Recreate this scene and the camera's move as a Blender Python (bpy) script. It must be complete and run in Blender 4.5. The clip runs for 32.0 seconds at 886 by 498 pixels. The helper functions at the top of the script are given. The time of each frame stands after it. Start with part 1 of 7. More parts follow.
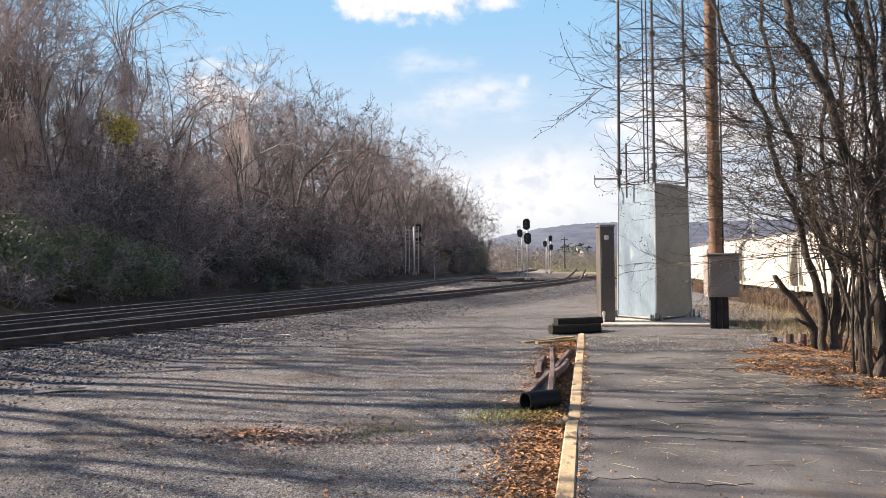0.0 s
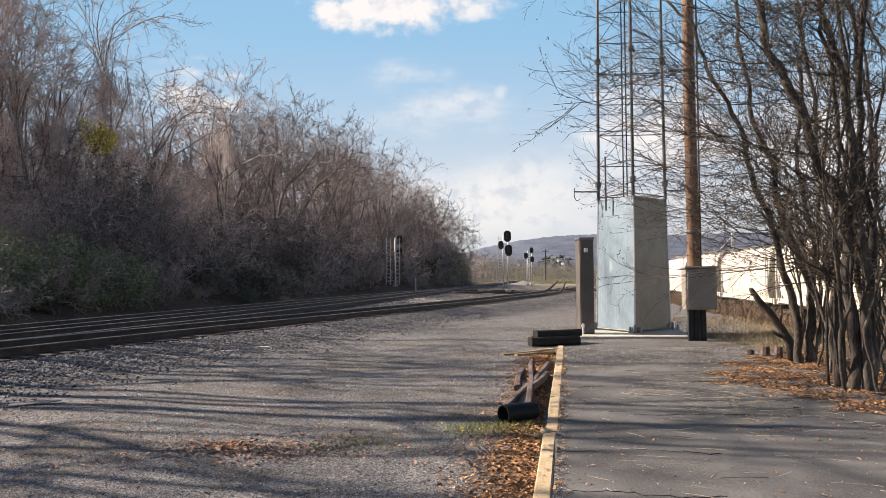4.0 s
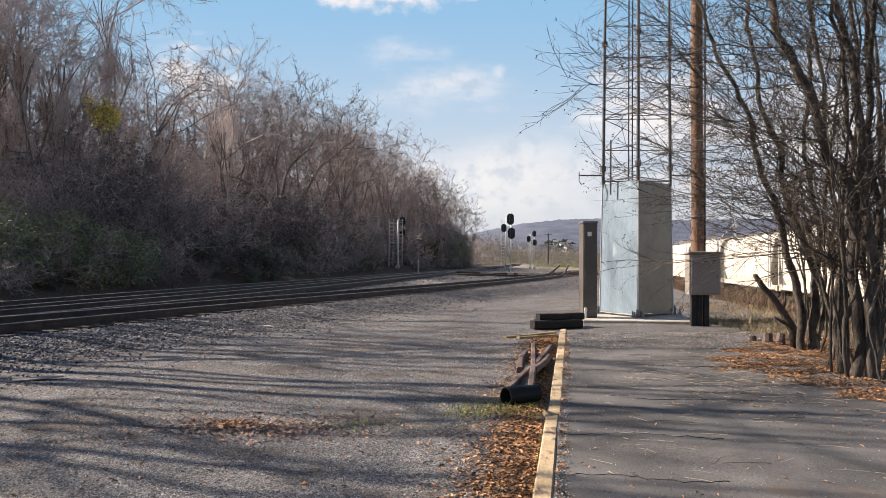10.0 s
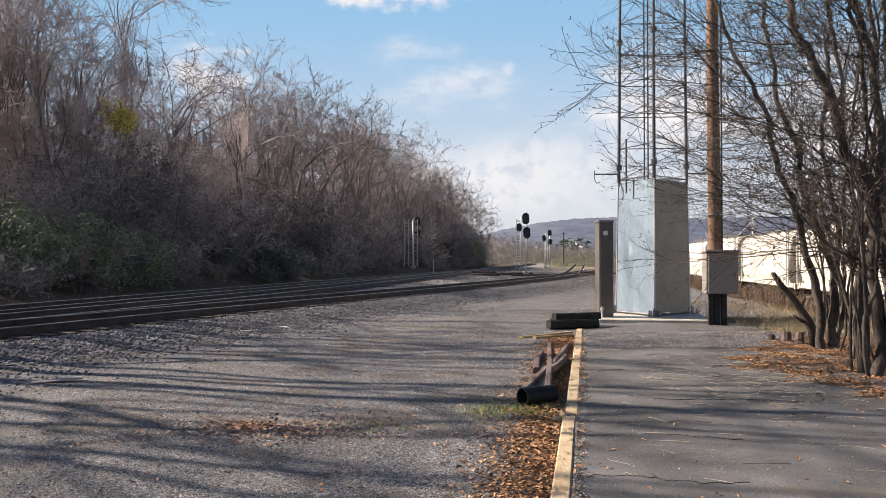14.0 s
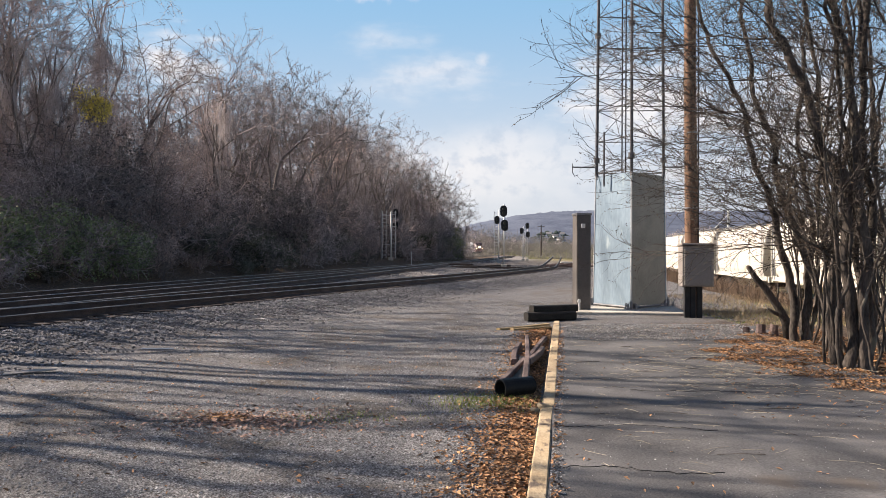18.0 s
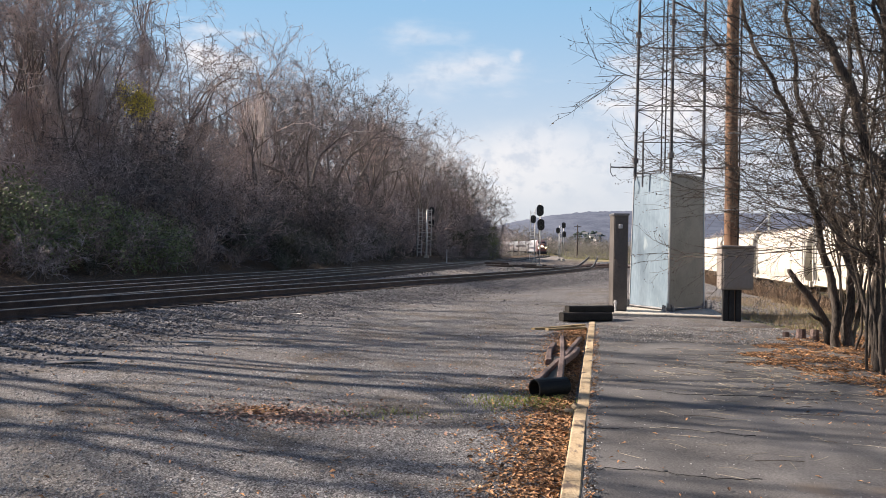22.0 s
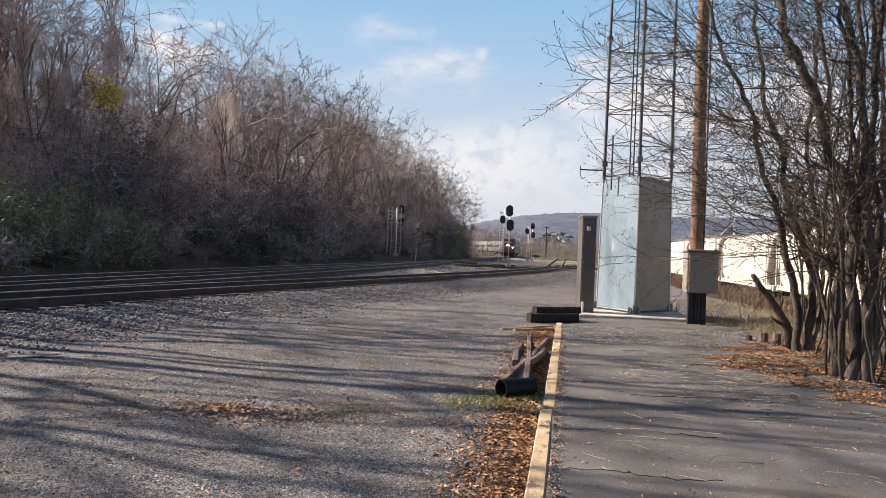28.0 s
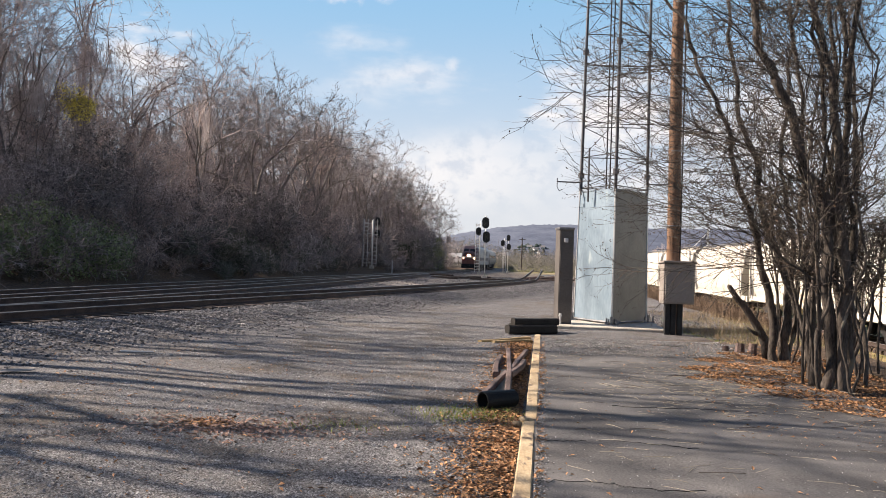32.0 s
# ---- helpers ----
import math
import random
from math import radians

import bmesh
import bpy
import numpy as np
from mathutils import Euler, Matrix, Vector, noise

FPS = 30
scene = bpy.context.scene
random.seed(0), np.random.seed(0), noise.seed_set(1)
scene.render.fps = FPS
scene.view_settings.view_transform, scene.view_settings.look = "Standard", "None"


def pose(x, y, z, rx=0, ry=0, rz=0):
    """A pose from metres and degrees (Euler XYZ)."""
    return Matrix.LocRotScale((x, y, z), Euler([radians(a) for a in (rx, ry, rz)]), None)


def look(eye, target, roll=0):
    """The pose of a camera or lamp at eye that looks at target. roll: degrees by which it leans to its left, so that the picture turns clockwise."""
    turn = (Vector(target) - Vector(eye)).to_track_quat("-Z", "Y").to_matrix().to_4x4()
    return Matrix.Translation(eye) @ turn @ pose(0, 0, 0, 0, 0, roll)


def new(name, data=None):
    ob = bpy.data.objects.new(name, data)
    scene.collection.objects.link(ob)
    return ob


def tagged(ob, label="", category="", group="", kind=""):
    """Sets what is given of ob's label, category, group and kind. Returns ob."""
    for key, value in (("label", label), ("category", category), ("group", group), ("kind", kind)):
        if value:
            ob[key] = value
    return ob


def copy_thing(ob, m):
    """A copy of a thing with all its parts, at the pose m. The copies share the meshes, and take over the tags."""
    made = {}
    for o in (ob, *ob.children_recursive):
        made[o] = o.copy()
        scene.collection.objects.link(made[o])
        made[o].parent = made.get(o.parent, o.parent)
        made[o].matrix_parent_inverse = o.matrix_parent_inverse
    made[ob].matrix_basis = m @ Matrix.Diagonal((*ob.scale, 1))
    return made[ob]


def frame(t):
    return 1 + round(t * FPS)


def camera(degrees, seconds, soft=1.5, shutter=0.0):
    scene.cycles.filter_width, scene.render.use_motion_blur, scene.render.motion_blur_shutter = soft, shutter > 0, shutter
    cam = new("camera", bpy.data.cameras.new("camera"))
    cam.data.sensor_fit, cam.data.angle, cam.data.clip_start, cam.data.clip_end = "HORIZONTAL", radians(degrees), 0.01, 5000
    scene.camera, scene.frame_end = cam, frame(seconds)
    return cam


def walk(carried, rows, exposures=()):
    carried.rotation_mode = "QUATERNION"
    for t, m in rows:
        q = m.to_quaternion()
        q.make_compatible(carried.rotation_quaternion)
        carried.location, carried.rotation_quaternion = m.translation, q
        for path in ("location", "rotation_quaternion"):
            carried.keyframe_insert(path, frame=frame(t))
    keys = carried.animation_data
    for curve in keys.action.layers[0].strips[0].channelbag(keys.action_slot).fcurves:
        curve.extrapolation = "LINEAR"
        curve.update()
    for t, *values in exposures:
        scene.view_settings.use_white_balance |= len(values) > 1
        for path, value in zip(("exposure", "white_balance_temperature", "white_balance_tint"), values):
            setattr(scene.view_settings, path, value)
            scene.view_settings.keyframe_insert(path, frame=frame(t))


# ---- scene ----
# ---------------------------------------------------------------- camera
EYE = 1.6
cam = camera(55.0, 32.0, soft=0.7)
# seconds; the drift of a phone held by hand, in metres; yaw, pitch, roll
ROWS = [
    (0, 0.003, -0.016, -0.008, 0.455, 1.028, 0.673),
    (0.5, 0.003, -0.026, -0.005, -0.336, 1.181, -0.161),
    (1, 0.01, -0.029, -0.001, -0.343, 1.605, 0.105),
    (1.5, 0.014, -0.03, -0.001, -0.393, 2.006, 0.771),
    (2, 0.013, -0.057, -0.003, -0.152, 2.538, 0.158),
    (2.5, 0.017, -0.064, 0.003, -0.597, 2.937, 0.605),
    (3, 0.019, -0.065, -0, -0.213, 3.072, 0.243),
    (3.5, 0.036, -0.058, 0.006, -0.792, 2.016, 0.683),
    (5.5, 0.019, -0.036, -0, -0.411, 1.626, -0.157),
    (6, 0.015, -0.033, -0.003, -0.373, 1.743, -0.223),
    (6.5, 0.018, -0.04, 0.001, -0.665, 1.685, 0.039),
    (7, 0.016, -0.048, 0.006, -0.725, 1.781, -0.211),
    (7.5, 0.016, -0.031, -0.002, -0.933, 0.517, -0.619),
    (8, 0.015, -0.037, -0, -1.129, 0.053, -0.688),
    (8.5, 0.015, -0.027, -0.003, -0.447, 0.352, -0.494),
    (9, 0.014, -0.007, -0.008, 0.038, 0.269, -0.558),
    (9.5, 0.014, -0.009, -0.003, -0.385, 0.343, -0.454),
    (10, 0.011, -0.017, -0.002, -0.632, 0.585, -0.288),
    (10.5, 0.014, -0.017, 0.001, -0.697, 0.607, -0.194),
    (11, 0.009, -0.009, -0.001, -0.764, 0.513, -0.164),
    (11.5, 0.009, -0.014, 0.001, -0.825, 0.637, -0.306),
    (12, 0.008, -0.003, -0.003, 0.13, 0.686, -0.089),
    (12.5, 0.012, 0.01, -0, 0.488, 0.468, 0.047),
    (13, 0.011, 0.001, -0.001, 0.05, 0.519, 0.004),
    (13.5, 0.008, -0.007, 0.002, -0.114, 0.471, -0.075),
    (14, 0.008, 0.001, 0.004, 0.395, 0.574, 0.058),
    (14.5, 0.006, -0.003, 0.003, 0.552, 0.762, -0.222),
    (16.5, 0.002, 0.007, -0.001, 0.204, 0.652, -0.656),
    (17, -0.002, 0.015, -0.001, 0.132, 0.633, -0.689),
    (17.5, -0.001, 0.009, -0.002, -0.468, 0.461, -0.385),
    (18, -0.001, 0.009, -0.003, -1.103, 0.056, -0.202),
    (18.5, -0.001, -0.003, 0.002, -1.193, -0.176, -0.401),
    (19, 0, 0, 0.001, -0.392, 0.004, -0.183),
    (19.5, -0.001, 0.008, -0.001, 0.317, 0.048, -0.519),
    (20, -0, 0.011, 0.001, 0.556, -0.094, -0.273),
    (20.5, -0.002, 0.021, -0.004, 0.495, -0.551, -0.728),
    (21, -0.003, 0.017, -0.001, 0.551, -0.386, -0.829),
    (21.5, -0.003, 0.019, -0, 0.873, -0.271, -0.973),
    (22, -0.007, 0.016, -0.003, 1.286, -0.091, -1.1),
    (22.5, -0.01, 0.005, 0.002, 1.634, 0.024, -1.213),
    (23, -0.006, -0.026, -0.001, 2.754, -0.658, -1.406),
    (23.5, 0.016, -0.01, -0.004, 0.919, -0.82, -1.367),
    (24, 0.018, -0.002, -0.002, -0.658, -1.181, -1.115),
    (24.5, 0.007, 0.004, -0.002, -0.05, -1.305, -1.527),
    (25, -0.001, -0, 0.001, -0.24, -1.002, -1.956),
    (25.5, -0.003, -0.001, -0.001, -0.505, -0.882, -1.822),
    (27.5, -0.008, -0.01, 0.009, -0.734, -0.136, -2.088),
    (28, -0.009, -0.007, 0.006, -0.79, -0.113, -2.108),
    (28.5, -0.009, -0.011, 0.006, -1.189, -0.123, -1.905),
    (29, -0.014, -0.016, 0.01, -1.304, 0.081, -2.252),
    (29.5, -0.018, -0.017, 0.01, -1.446, 0.182, -2.431),
    (30, -0.019, -0.019, 0.014, -1.401, 0.381, -2.389),
    (30.5, -0.027, -0.004, 0.013, -1.72, 0.769, -2.756),
    (31, -0.029, -0.027, 0.017, -1.712, 0.949, -2.733),
    (31.5, -0.037, -0.018, 0.011, -1.729, 1.042, -2.499),
    (32, -0.07, -0.004, 0.007, -2.401, 0.75, -1.914),
]
walk(cam, [(t, pose(x, y, EYE + z, 0, 0, yaw) @ pose(0, 0, 0, 90 + pitch) @ pose(0, 0, 0, 0, 0, -roll)) for t, x, y, z, yaw, pitch, roll in ROWS],
     exposures=[(0.0, 1.42, 6930, 16), (1.0, 1.4, 6980, 15.5), (2.0, 1.25, 7030, 15.5), (6.0, 1.2, 6930, 15), (9.0, 1.17, 6880, 15.5), (19.0, 1.17, 6730, 15.5), (23.0, 1.18, 6730, 16), (24.0, 1.26, 6730, 17), (25.0, 1.2, 6780, 16.5), (29.0, 1.16, 6830, 16), (31.0, 1.24, 6880, 16), (32.0, 1.24, 6880, 16)])

# ---------------------------------------------------------------- light
SUN_WAY = Vector((0.95, -0.30, 0.0)).normalized()
SUN_UP = radians(34)
sun_data = bpy.data.lights.new("sun", "SUN")
sun_data.energy, sun_data.angle, sun_data.color = 5.0, radians(0.5), (1.0, 0.90, 0.76)
sun = new("sun", sun_data)
sun_dir = Vector((-SUN_WAY.x * math.cos(SUN_UP), -SUN_WAY.y * math.cos(SUN_UP), math.sin(SUN_UP)))
sun.matrix_world = look(sun_dir * 100, (0, 0, 0))

world = bpy.data.worlds.new("sky")
scene.world = world
world.use_nodes = True
wn, wl = world.node_tree.nodes, world.node_tree.links
sky = wn.new("ShaderNodeTexSky")
sky.sky_type, sky.sun_disc = "NISHITA", False
sky.sun_elevation, sky.sun_rotation = SUN_UP, math.atan2(sun_dir.x, sun_dir.y)
sky.air_density, sky.dust_density, sky.ozone_density = 1.0, 0.6, 2.0
wn["Background"].inputs["Strength"].default_value = 0.055
wl.new(sky.outputs[0], wn["Background"].inputs["Color"])


# ---------------------------------------------------------------- mesh tools
class Shape:
    """Vertices and faces of one mesh, gathered piece by piece."""

    def __init__(self):
        self.v, self.f = [], []

    def add(self, verts, faces):
        n = len(self.v)
        self.v += [tuple(p) for p in verts]
        self.f += [tuple(i + n for i in q) for q in faces]
        return self

    def box(self, size, m=None, bevel=0.0):
        bm = bmesh.new()
        bmesh.ops.create_cube(bm, size=1.0)
        bmesh.ops.scale(bm, vec=size, verts=bm.verts)
        if bevel:
            bmesh.ops.bevel(bm, geom=bm.edges[:], offset=bevel, segments=1, affect="EDGES")
        m = m or Matrix()
        bm.verts.index_update()
        self.add([m @ p.co for p in bm.verts], [[p.index for p in q.verts] for q in bm.faces])
        bm.free()
        return self

    def tube(self, pts, radii, n=5, cap=True, squash=1.0):
        pts = [Vector(p) for p in pts]
        start = len(self.v)
        side = None
        for i, p in enumerate(pts):
            d = (pts[min(i + 1, len(pts) - 1)] - pts[max(i - 1, 0)])
            d = d.normalized() if d.length > 1e-9 else Vector((0, 0, 1))
            if side is None:
                side = d.cross(Vector((0, 0, 1)))
                side = side if side.length > 0.05 else d.cross(Vector((1, 0, 0)))
            side = (side - d * side.dot(d)).normalized()
            up = d.cross(side)
            r = radii[i] if isinstance(radii, (list, tuple)) else radii
            for k in range(n):
                a = 2 * math.pi * k / n
                q = p + side * (math.cos(a) * r) + up * (math.sin(a) * r * squash)
                self.v.append((q.x, q.y, q.z))
        for i in range(len(pts) - 1):
            for k in range(n):
                a, b = start + i * n + k, start + i * n + (k + 1) % n
                self.f.append((a, b, b + n, a + n))
        if cap:
            self.f.append(tuple(start + k for k in reversed(range(n))))
            last = start + (len(pts) - 1) * n
            self.f.append(tuple(last + k for k in range(n)))
        return self

    def twig(self, pts, r):
        """A three-sided twig that ends in a point."""
        n = len(self.v)
        d = pts[-1] - pts[0]
        side = d.orthogonal().normalized()
        up = d.cross(side).normalized()
        for i, p in enumerate(pts[:-1]):
            k = r * (1 - i / len(pts))
            for c, s in ((1, 0), (-0.5, 0.87), (-0.5, -0.87)):
                q = p + side * (c * k) + up * (s * k)
                self.v.append((q.x, q.y, q.z))
        self.v.append(tuple(pts[-1]))
        last = len(pts) - 2
        for i in range(last):
            for k in range(3):
                a, b = n + i * 3 + k, n + i * 3 + (k + 1) % 3
                self.f.append((a, b, b + 3, a + 3))
        for k in range(3):
            self.f.append((n + last * 3 + k, n + last * 3 + (k + 1) % 3, n + last * 3 + 3))

    def prism(self, outline, h, m=None):
        """An outline in x, y drawn up by h."""
        m = m or Matrix()
        n = len(outline)
        self.add([m @ Vector((x, y, z)) for z in (0, h) for x, y in outline],
                 [tuple(reversed(range(n))), tuple(range(n, 2 * n))] + [(i, (i + 1) % n, (i + 1) % n + n, i + n) for i in range(n)])
        return self

    def mesh(self, name, material=None, smooth=False):
        me = bpy.data.meshes.new(name)
        me.from_pydata(self.v, [], self.f)
        if smooth:
            me.polygons.foreach_set("use_smooth", [True] * len(me.polygons))
        if material:
            me.materials.append(material)
        me.update()
        return me


def part(name, shape, material, parent, label="", smooth=False):
    ob = new(name, shape.mesh(name, material, smooth) if isinstance(shape, Shape) else shape)
    ob.parent = parent
    return tagged(ob, label)


def thing(name, label, category, m=None, group="", kind=""):
    ob = new(name)
    ob.empty_display_size = 0.2
    ob.matrix_basis = m or Matrix()
    return tagged(ob, label, category, group, kind)


def solid(name, shape, material, label, category="", group="", kind="", m=None, smooth=False):
    ob = new(name, shape.mesh(name, material, smooth))
    ob.matrix_basis = m or Matrix()
    return tagged(ob, label, category, group, kind)


def spline(pts, step):
    """Points every step metres along a smooth curve through pts, with their headings."""
    p = [Vector(q) for q in pts]
    p = [p[0] * 2 - p[1]] + p + [p[-1] * 2 - p[-2]]
    fine = []
    for i in range(1, len(p) - 2):
        a, b, c, d = p[i - 1:i + 3]
        for k in range(40):
            t = k / 40
            fine.append(0.5 * (2 * b + (c - a) * t + (2 * a - 5 * b + 4 * c - d) * t * t + (3 * b - a - 3 * c + d) * t ** 3))
    fine.append(p[-2])
    at = [0.0]
    for i in range(1, len(fine)):
        at.append(at[-1] + (fine[i] - fine[i - 1]).length)
    xs = np.array([[q.x, q.y] for q in fine])
    s = np.arange(0, at[-1], step)
    x, y = np.interp(s, at, xs[:, 0]), np.interp(s, at, xs[:, 1])
    return list(zip(x.tolist(), y.tolist()))


def sstep(a, b, x):
    t = np.clip((x - a) / (b - a), 0, 1)
    return t * t * (3 - 2 * t)


# ---------------------------------------------------------------- materials
def material(name, dark, light, rough=0.8, scale=4.0, fine=40.0, bump=0.2, metal=0.0, dist=0.02, spots=None, per_object=0.0, stretch=(1, 1, 1), where="Object", spec=0.3):
    """Two colours mixed by noise at two scales, with a fine bump; spots: (colour, amount, scale)."""
    mt = bpy.data.materials.new(name)
    mt.use_nodes = True
    n, l = mt.node_tree.nodes, mt.node_tree.links
    b = n["Principled BSDF"]
    b.inputs["Roughness"].default_value, b.inputs["Metallic"].default_value = rough, metal
    b.inputs["Specular IOR Level"].default_value = spec
    tc = n.new("ShaderNodeTexCoord")
    mp = n.new("ShaderNodeMapping")
    mp.inputs["Scale"].default_value = stretch
    if where == "World":
        l.new(n.new("ShaderNodeNewGeometry").outputs["Position"], mp.inputs[0])
    else:
        l.new(tc.outputs[where], mp.inputs[0])
    big, small = n.new("ShaderNodeTexNoise"), n.new("ShaderNodeTexNoise")
    big.inputs["Scale"].default_value, big.inputs["Detail"].default_value = scale, 5
    small.inputs["Scale"].default_value, small.inputs["Detail"].default_value = fine, 3
    l.new(mp.outputs[0], big.inputs[0]), l.new(mp.outputs[0], small.inputs[0])
    add = n.new("ShaderNodeMix")
    add.inputs["Factor"].default_value = 0.45
    l.new(big.outputs["Fac"], add.inputs["A"]), l.new(small.outputs["Fac"], add.inputs["B"])
    ramp = n.new("ShaderNodeMapRange")
    ramp.inputs["From Min"].default_value, ramp.inputs["From Max"].default_value = 0.36, 0.64
    l.new(add.outputs[0], ramp.inputs[0])
    mix = n.new("ShaderNodeMix")
    mix.data_type = "RGBA"
    mix.inputs["A"].default_value, mix.inputs["B"].default_value = (*dark, 1), (*light, 1)
    l.new(ramp.outputs[0], mix.inputs["Factor"])
    out = mix.outputs["Result"]
    if spots:
        colour, amount, sc = spots
        sp = n.new("ShaderNodeTexNoise")
        sp.inputs["Scale"].default_value, sp.inputs["Detail"].default_value = sc, 6
        l.new(mp.outputs[0], sp.inputs[0])
        rg = n.new("ShaderNodeMapRange")
        rg.inputs["From Min"].default_value, rg.inputs["From Max"].default_value = 0.66 - amount * 0.3, 0.72 - amount * 0.3
        l.new(sp.outputs["Fac"], rg.inputs[0])
        m2 = n.new("ShaderNodeMix")
        m2.data_type = "RGBA"
        m2.inputs["B"].default_value = (*colour, 1)
        l.new(rg.outputs[0], m2.inputs["Factor"]), l.new(out, m2.inputs["A"])
        out = m2.outputs["Result"]
    if per_object:
        oi, hs = n.new("ShaderNodeObjectInfo"), n.new("ShaderNodeHueSaturation")
        mr = n.new("ShaderNodeMapRange")
        mr.inputs["To Min"].default_value, mr.inputs["To Max"].default_value = 1 - per_object, 1 + per_object
        l.new(oi.outputs["Random"], mr.inputs[0]), l.new(mr.outputs[0], hs.inputs["Value"]), l.new(out, hs.inputs["Color"])
        out = hs.outputs[0]
    l.new(out, b.inputs["Base Color"])
    bp = n.new("ShaderNodeBump")
    bp.inputs["Strength"].default_value, bp.inputs["Distance"].default_value = bump, dist
    l.new(add.outputs[0], bp.inputs["Height"]), l.new(bp.outputs[0], b.inputs["Normal"])
    return mt


def islands(mt, low, high):
    """Each loose piece of a joined mesh a little lighter or darker."""
    n, l = mt.node_tree.nodes, mt.node_tree.links
    b = n["Principled BSDF"]
    src = b.inputs["Base Color"].links[0].from_socket
    g, mr, hs = n.new("ShaderNodeNewGeometry"), n.new("ShaderNodeMapRange"), n.new("ShaderNodeHueSaturation")
    mr.inputs["To Min"].default_value, mr.inputs["To Max"].default_value = low, high
    l.new(g.outputs["Random Per Island"], mr.inputs[0]), l.new(mr.outputs[0], hs.inputs["Value"])
    l.new(src, hs.inputs["Color"]), l.new(hs.outputs[0], b.inputs["Base Color"])
    return mt


def plain_glow(name, colour, strength):
    mt = bpy.data.materials.new(name)
    mt.use_nodes = True
    b = mt.node_tree.nodes["Principled BSDF"]
    b.inputs["Base Color"].default_value = (*colour, 1)
    b.inputs["Emission Color"].default_value, b.inputs["Emission Strength"].default_value = (*colour, 1), strength
    return mt


M_BARK = material("bark", (0.08, 0.066, 0.061), (0.25, 0.21, 0.195), 0.9, 3, 30, 0.5, stretch=(1, 1, 0.25), per_object=0.25)
M_TWIG = material("twigs", (0.172, 0.149, 0.147), (0.53, 0.46, 0.45), 0.9, 0.6, 6, 0.1, per_object=0.4)
M_TWIG_RED = material("reddish_twigs", (0.19, 0.148, 0.136), (0.55, 0.435, 0.395), 0.9, 0.6, 6, 0.1, per_object=0.4)
M_TWIG_DARK = material("dark_twigs", (0.085, 0.073, 0.072), (0.285, 0.246, 0.238), 0.9, 0.6, 6, 0.1, per_object=0.4)
M_TANGLE = islands(material("tangled_twigs", (0.092, 0.081, 0.086), (0.58, 0.505, 0.51), 0.9, 0.3, 1.0, 0.0), 0.35, 1.5)
M_NEARBARK = material("grey_bark", (0.024, 0.021, 0.019), (0.135, 0.111, 0.094), 0.9, 6, 45, 0.9, stretch=(1, 1, 0.3), spots=((0.20, 0.18, 0.14), 0.12, 5))
M_LEAF = islands(material("bush_leaves", (0.045, 0.055, 0.035), (0.12, 0.125, 0.075), 0.6, 1.5, 12, 0.1, per_object=0.25), 0.6, 1.4)
M_LEAF_DARK = islands(material("dark_vine_leaves", (0.050, 0.047, 0.047), (0.175, 0.152, 0.146), 0.8, 1.5, 12, 0.1), 0.5, 1.6)
M_LEAF_YELLOW = islands(material("yellowing_leaves", (0.45, 0.36, 0.06), (0.68, 0.55, 0.14), 0.6, 1.5, 12, 0.1), 0.6, 1.4)
M_LEAF_GREEN = islands(material("green_leaves", (0.10, 0.125, 0.065), (0.25, 0.29, 0.14), 0.7, 1.5, 12, 0.1), 0.6, 1.4)
M_LEAF_BROWN = islands(material("rotting_leaves", (0.14, 0.085, 0.07), (0.40, 0.26, 0.20), 0.75, 9, 60, 0.2), 0.4, 1.7)
M_LEAF_OLIVE = islands(material("olive_leaves", (0.13, 0.14, 0.05), (0.26, 0.26, 0.11), 0.6, 1.5, 12, 0.1), 0.6, 1.4)
M_DEADLEAF = islands(material("dead_leaves", (0.235, 0.112, 0.055), (0.61, 0.345, 0.168), 0.75, 9, 60, 0.2), 0.14, 1.4)
M_STONE = islands(material("ballast_stone", (0.055, 0.054, 0.06), (0.235, 0.228, 0.233), 0.85, 5, 60, 0.3), 0.35, 1.75)
M_PEBBLE = islands(material("pebbles", (0.135, 0.133, 0.135), (0.355, 0.347, 0.345), 0.9, 5, 60, 0.2), 0.3, 1.75)
M_ASPHALT = material("old_asphalt", (0.041, 0.040, 0.042), (0.152, 0.147, 0.147), 0.9, 0.9, 62, 1.0, dist=0.02, where="World", spots=((0.12, 0.10, 0.085), 0.08, 0.55))
M_CRACK = material("crack_filler", (0.02, 0.02, 0.02), (0.045, 0.043, 0.042), 0.9, 6, 40, 0.2)
M_STRAW = islands(material("pale_straw", (0.36, 0.31, 0.23), (0.55, 0.49, 0.38), 0.9, 6, 40, 0.1), 0.5, 1.3)
M_EVERGREEN = material("evergreen", (0.02, 0.035, 0.035), (0.05, 0.07, 0.06), 0.9, 1, 8, 0.0)
M_KERB = material("weathered_kerb", (0.33, 0.24, 0.14), (0.52, 0.41, 0.27), 0.9, 5, 60, 0.5, stretch=(1, 0.4, 1), spots=((0.13, 0.10, 0.08), 0.25, 7))
M_CONCRETE = material("concrete", (0.33, 0.31, 0.27), (0.52, 0.485, 0.43), 0.9, 3, 50, 0.3, spots=((0.2, 0.18, 0.15), 0.15, 5))
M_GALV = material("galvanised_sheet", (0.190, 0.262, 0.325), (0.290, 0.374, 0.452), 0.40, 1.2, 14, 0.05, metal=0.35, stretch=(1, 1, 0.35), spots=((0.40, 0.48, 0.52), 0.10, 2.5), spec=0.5)
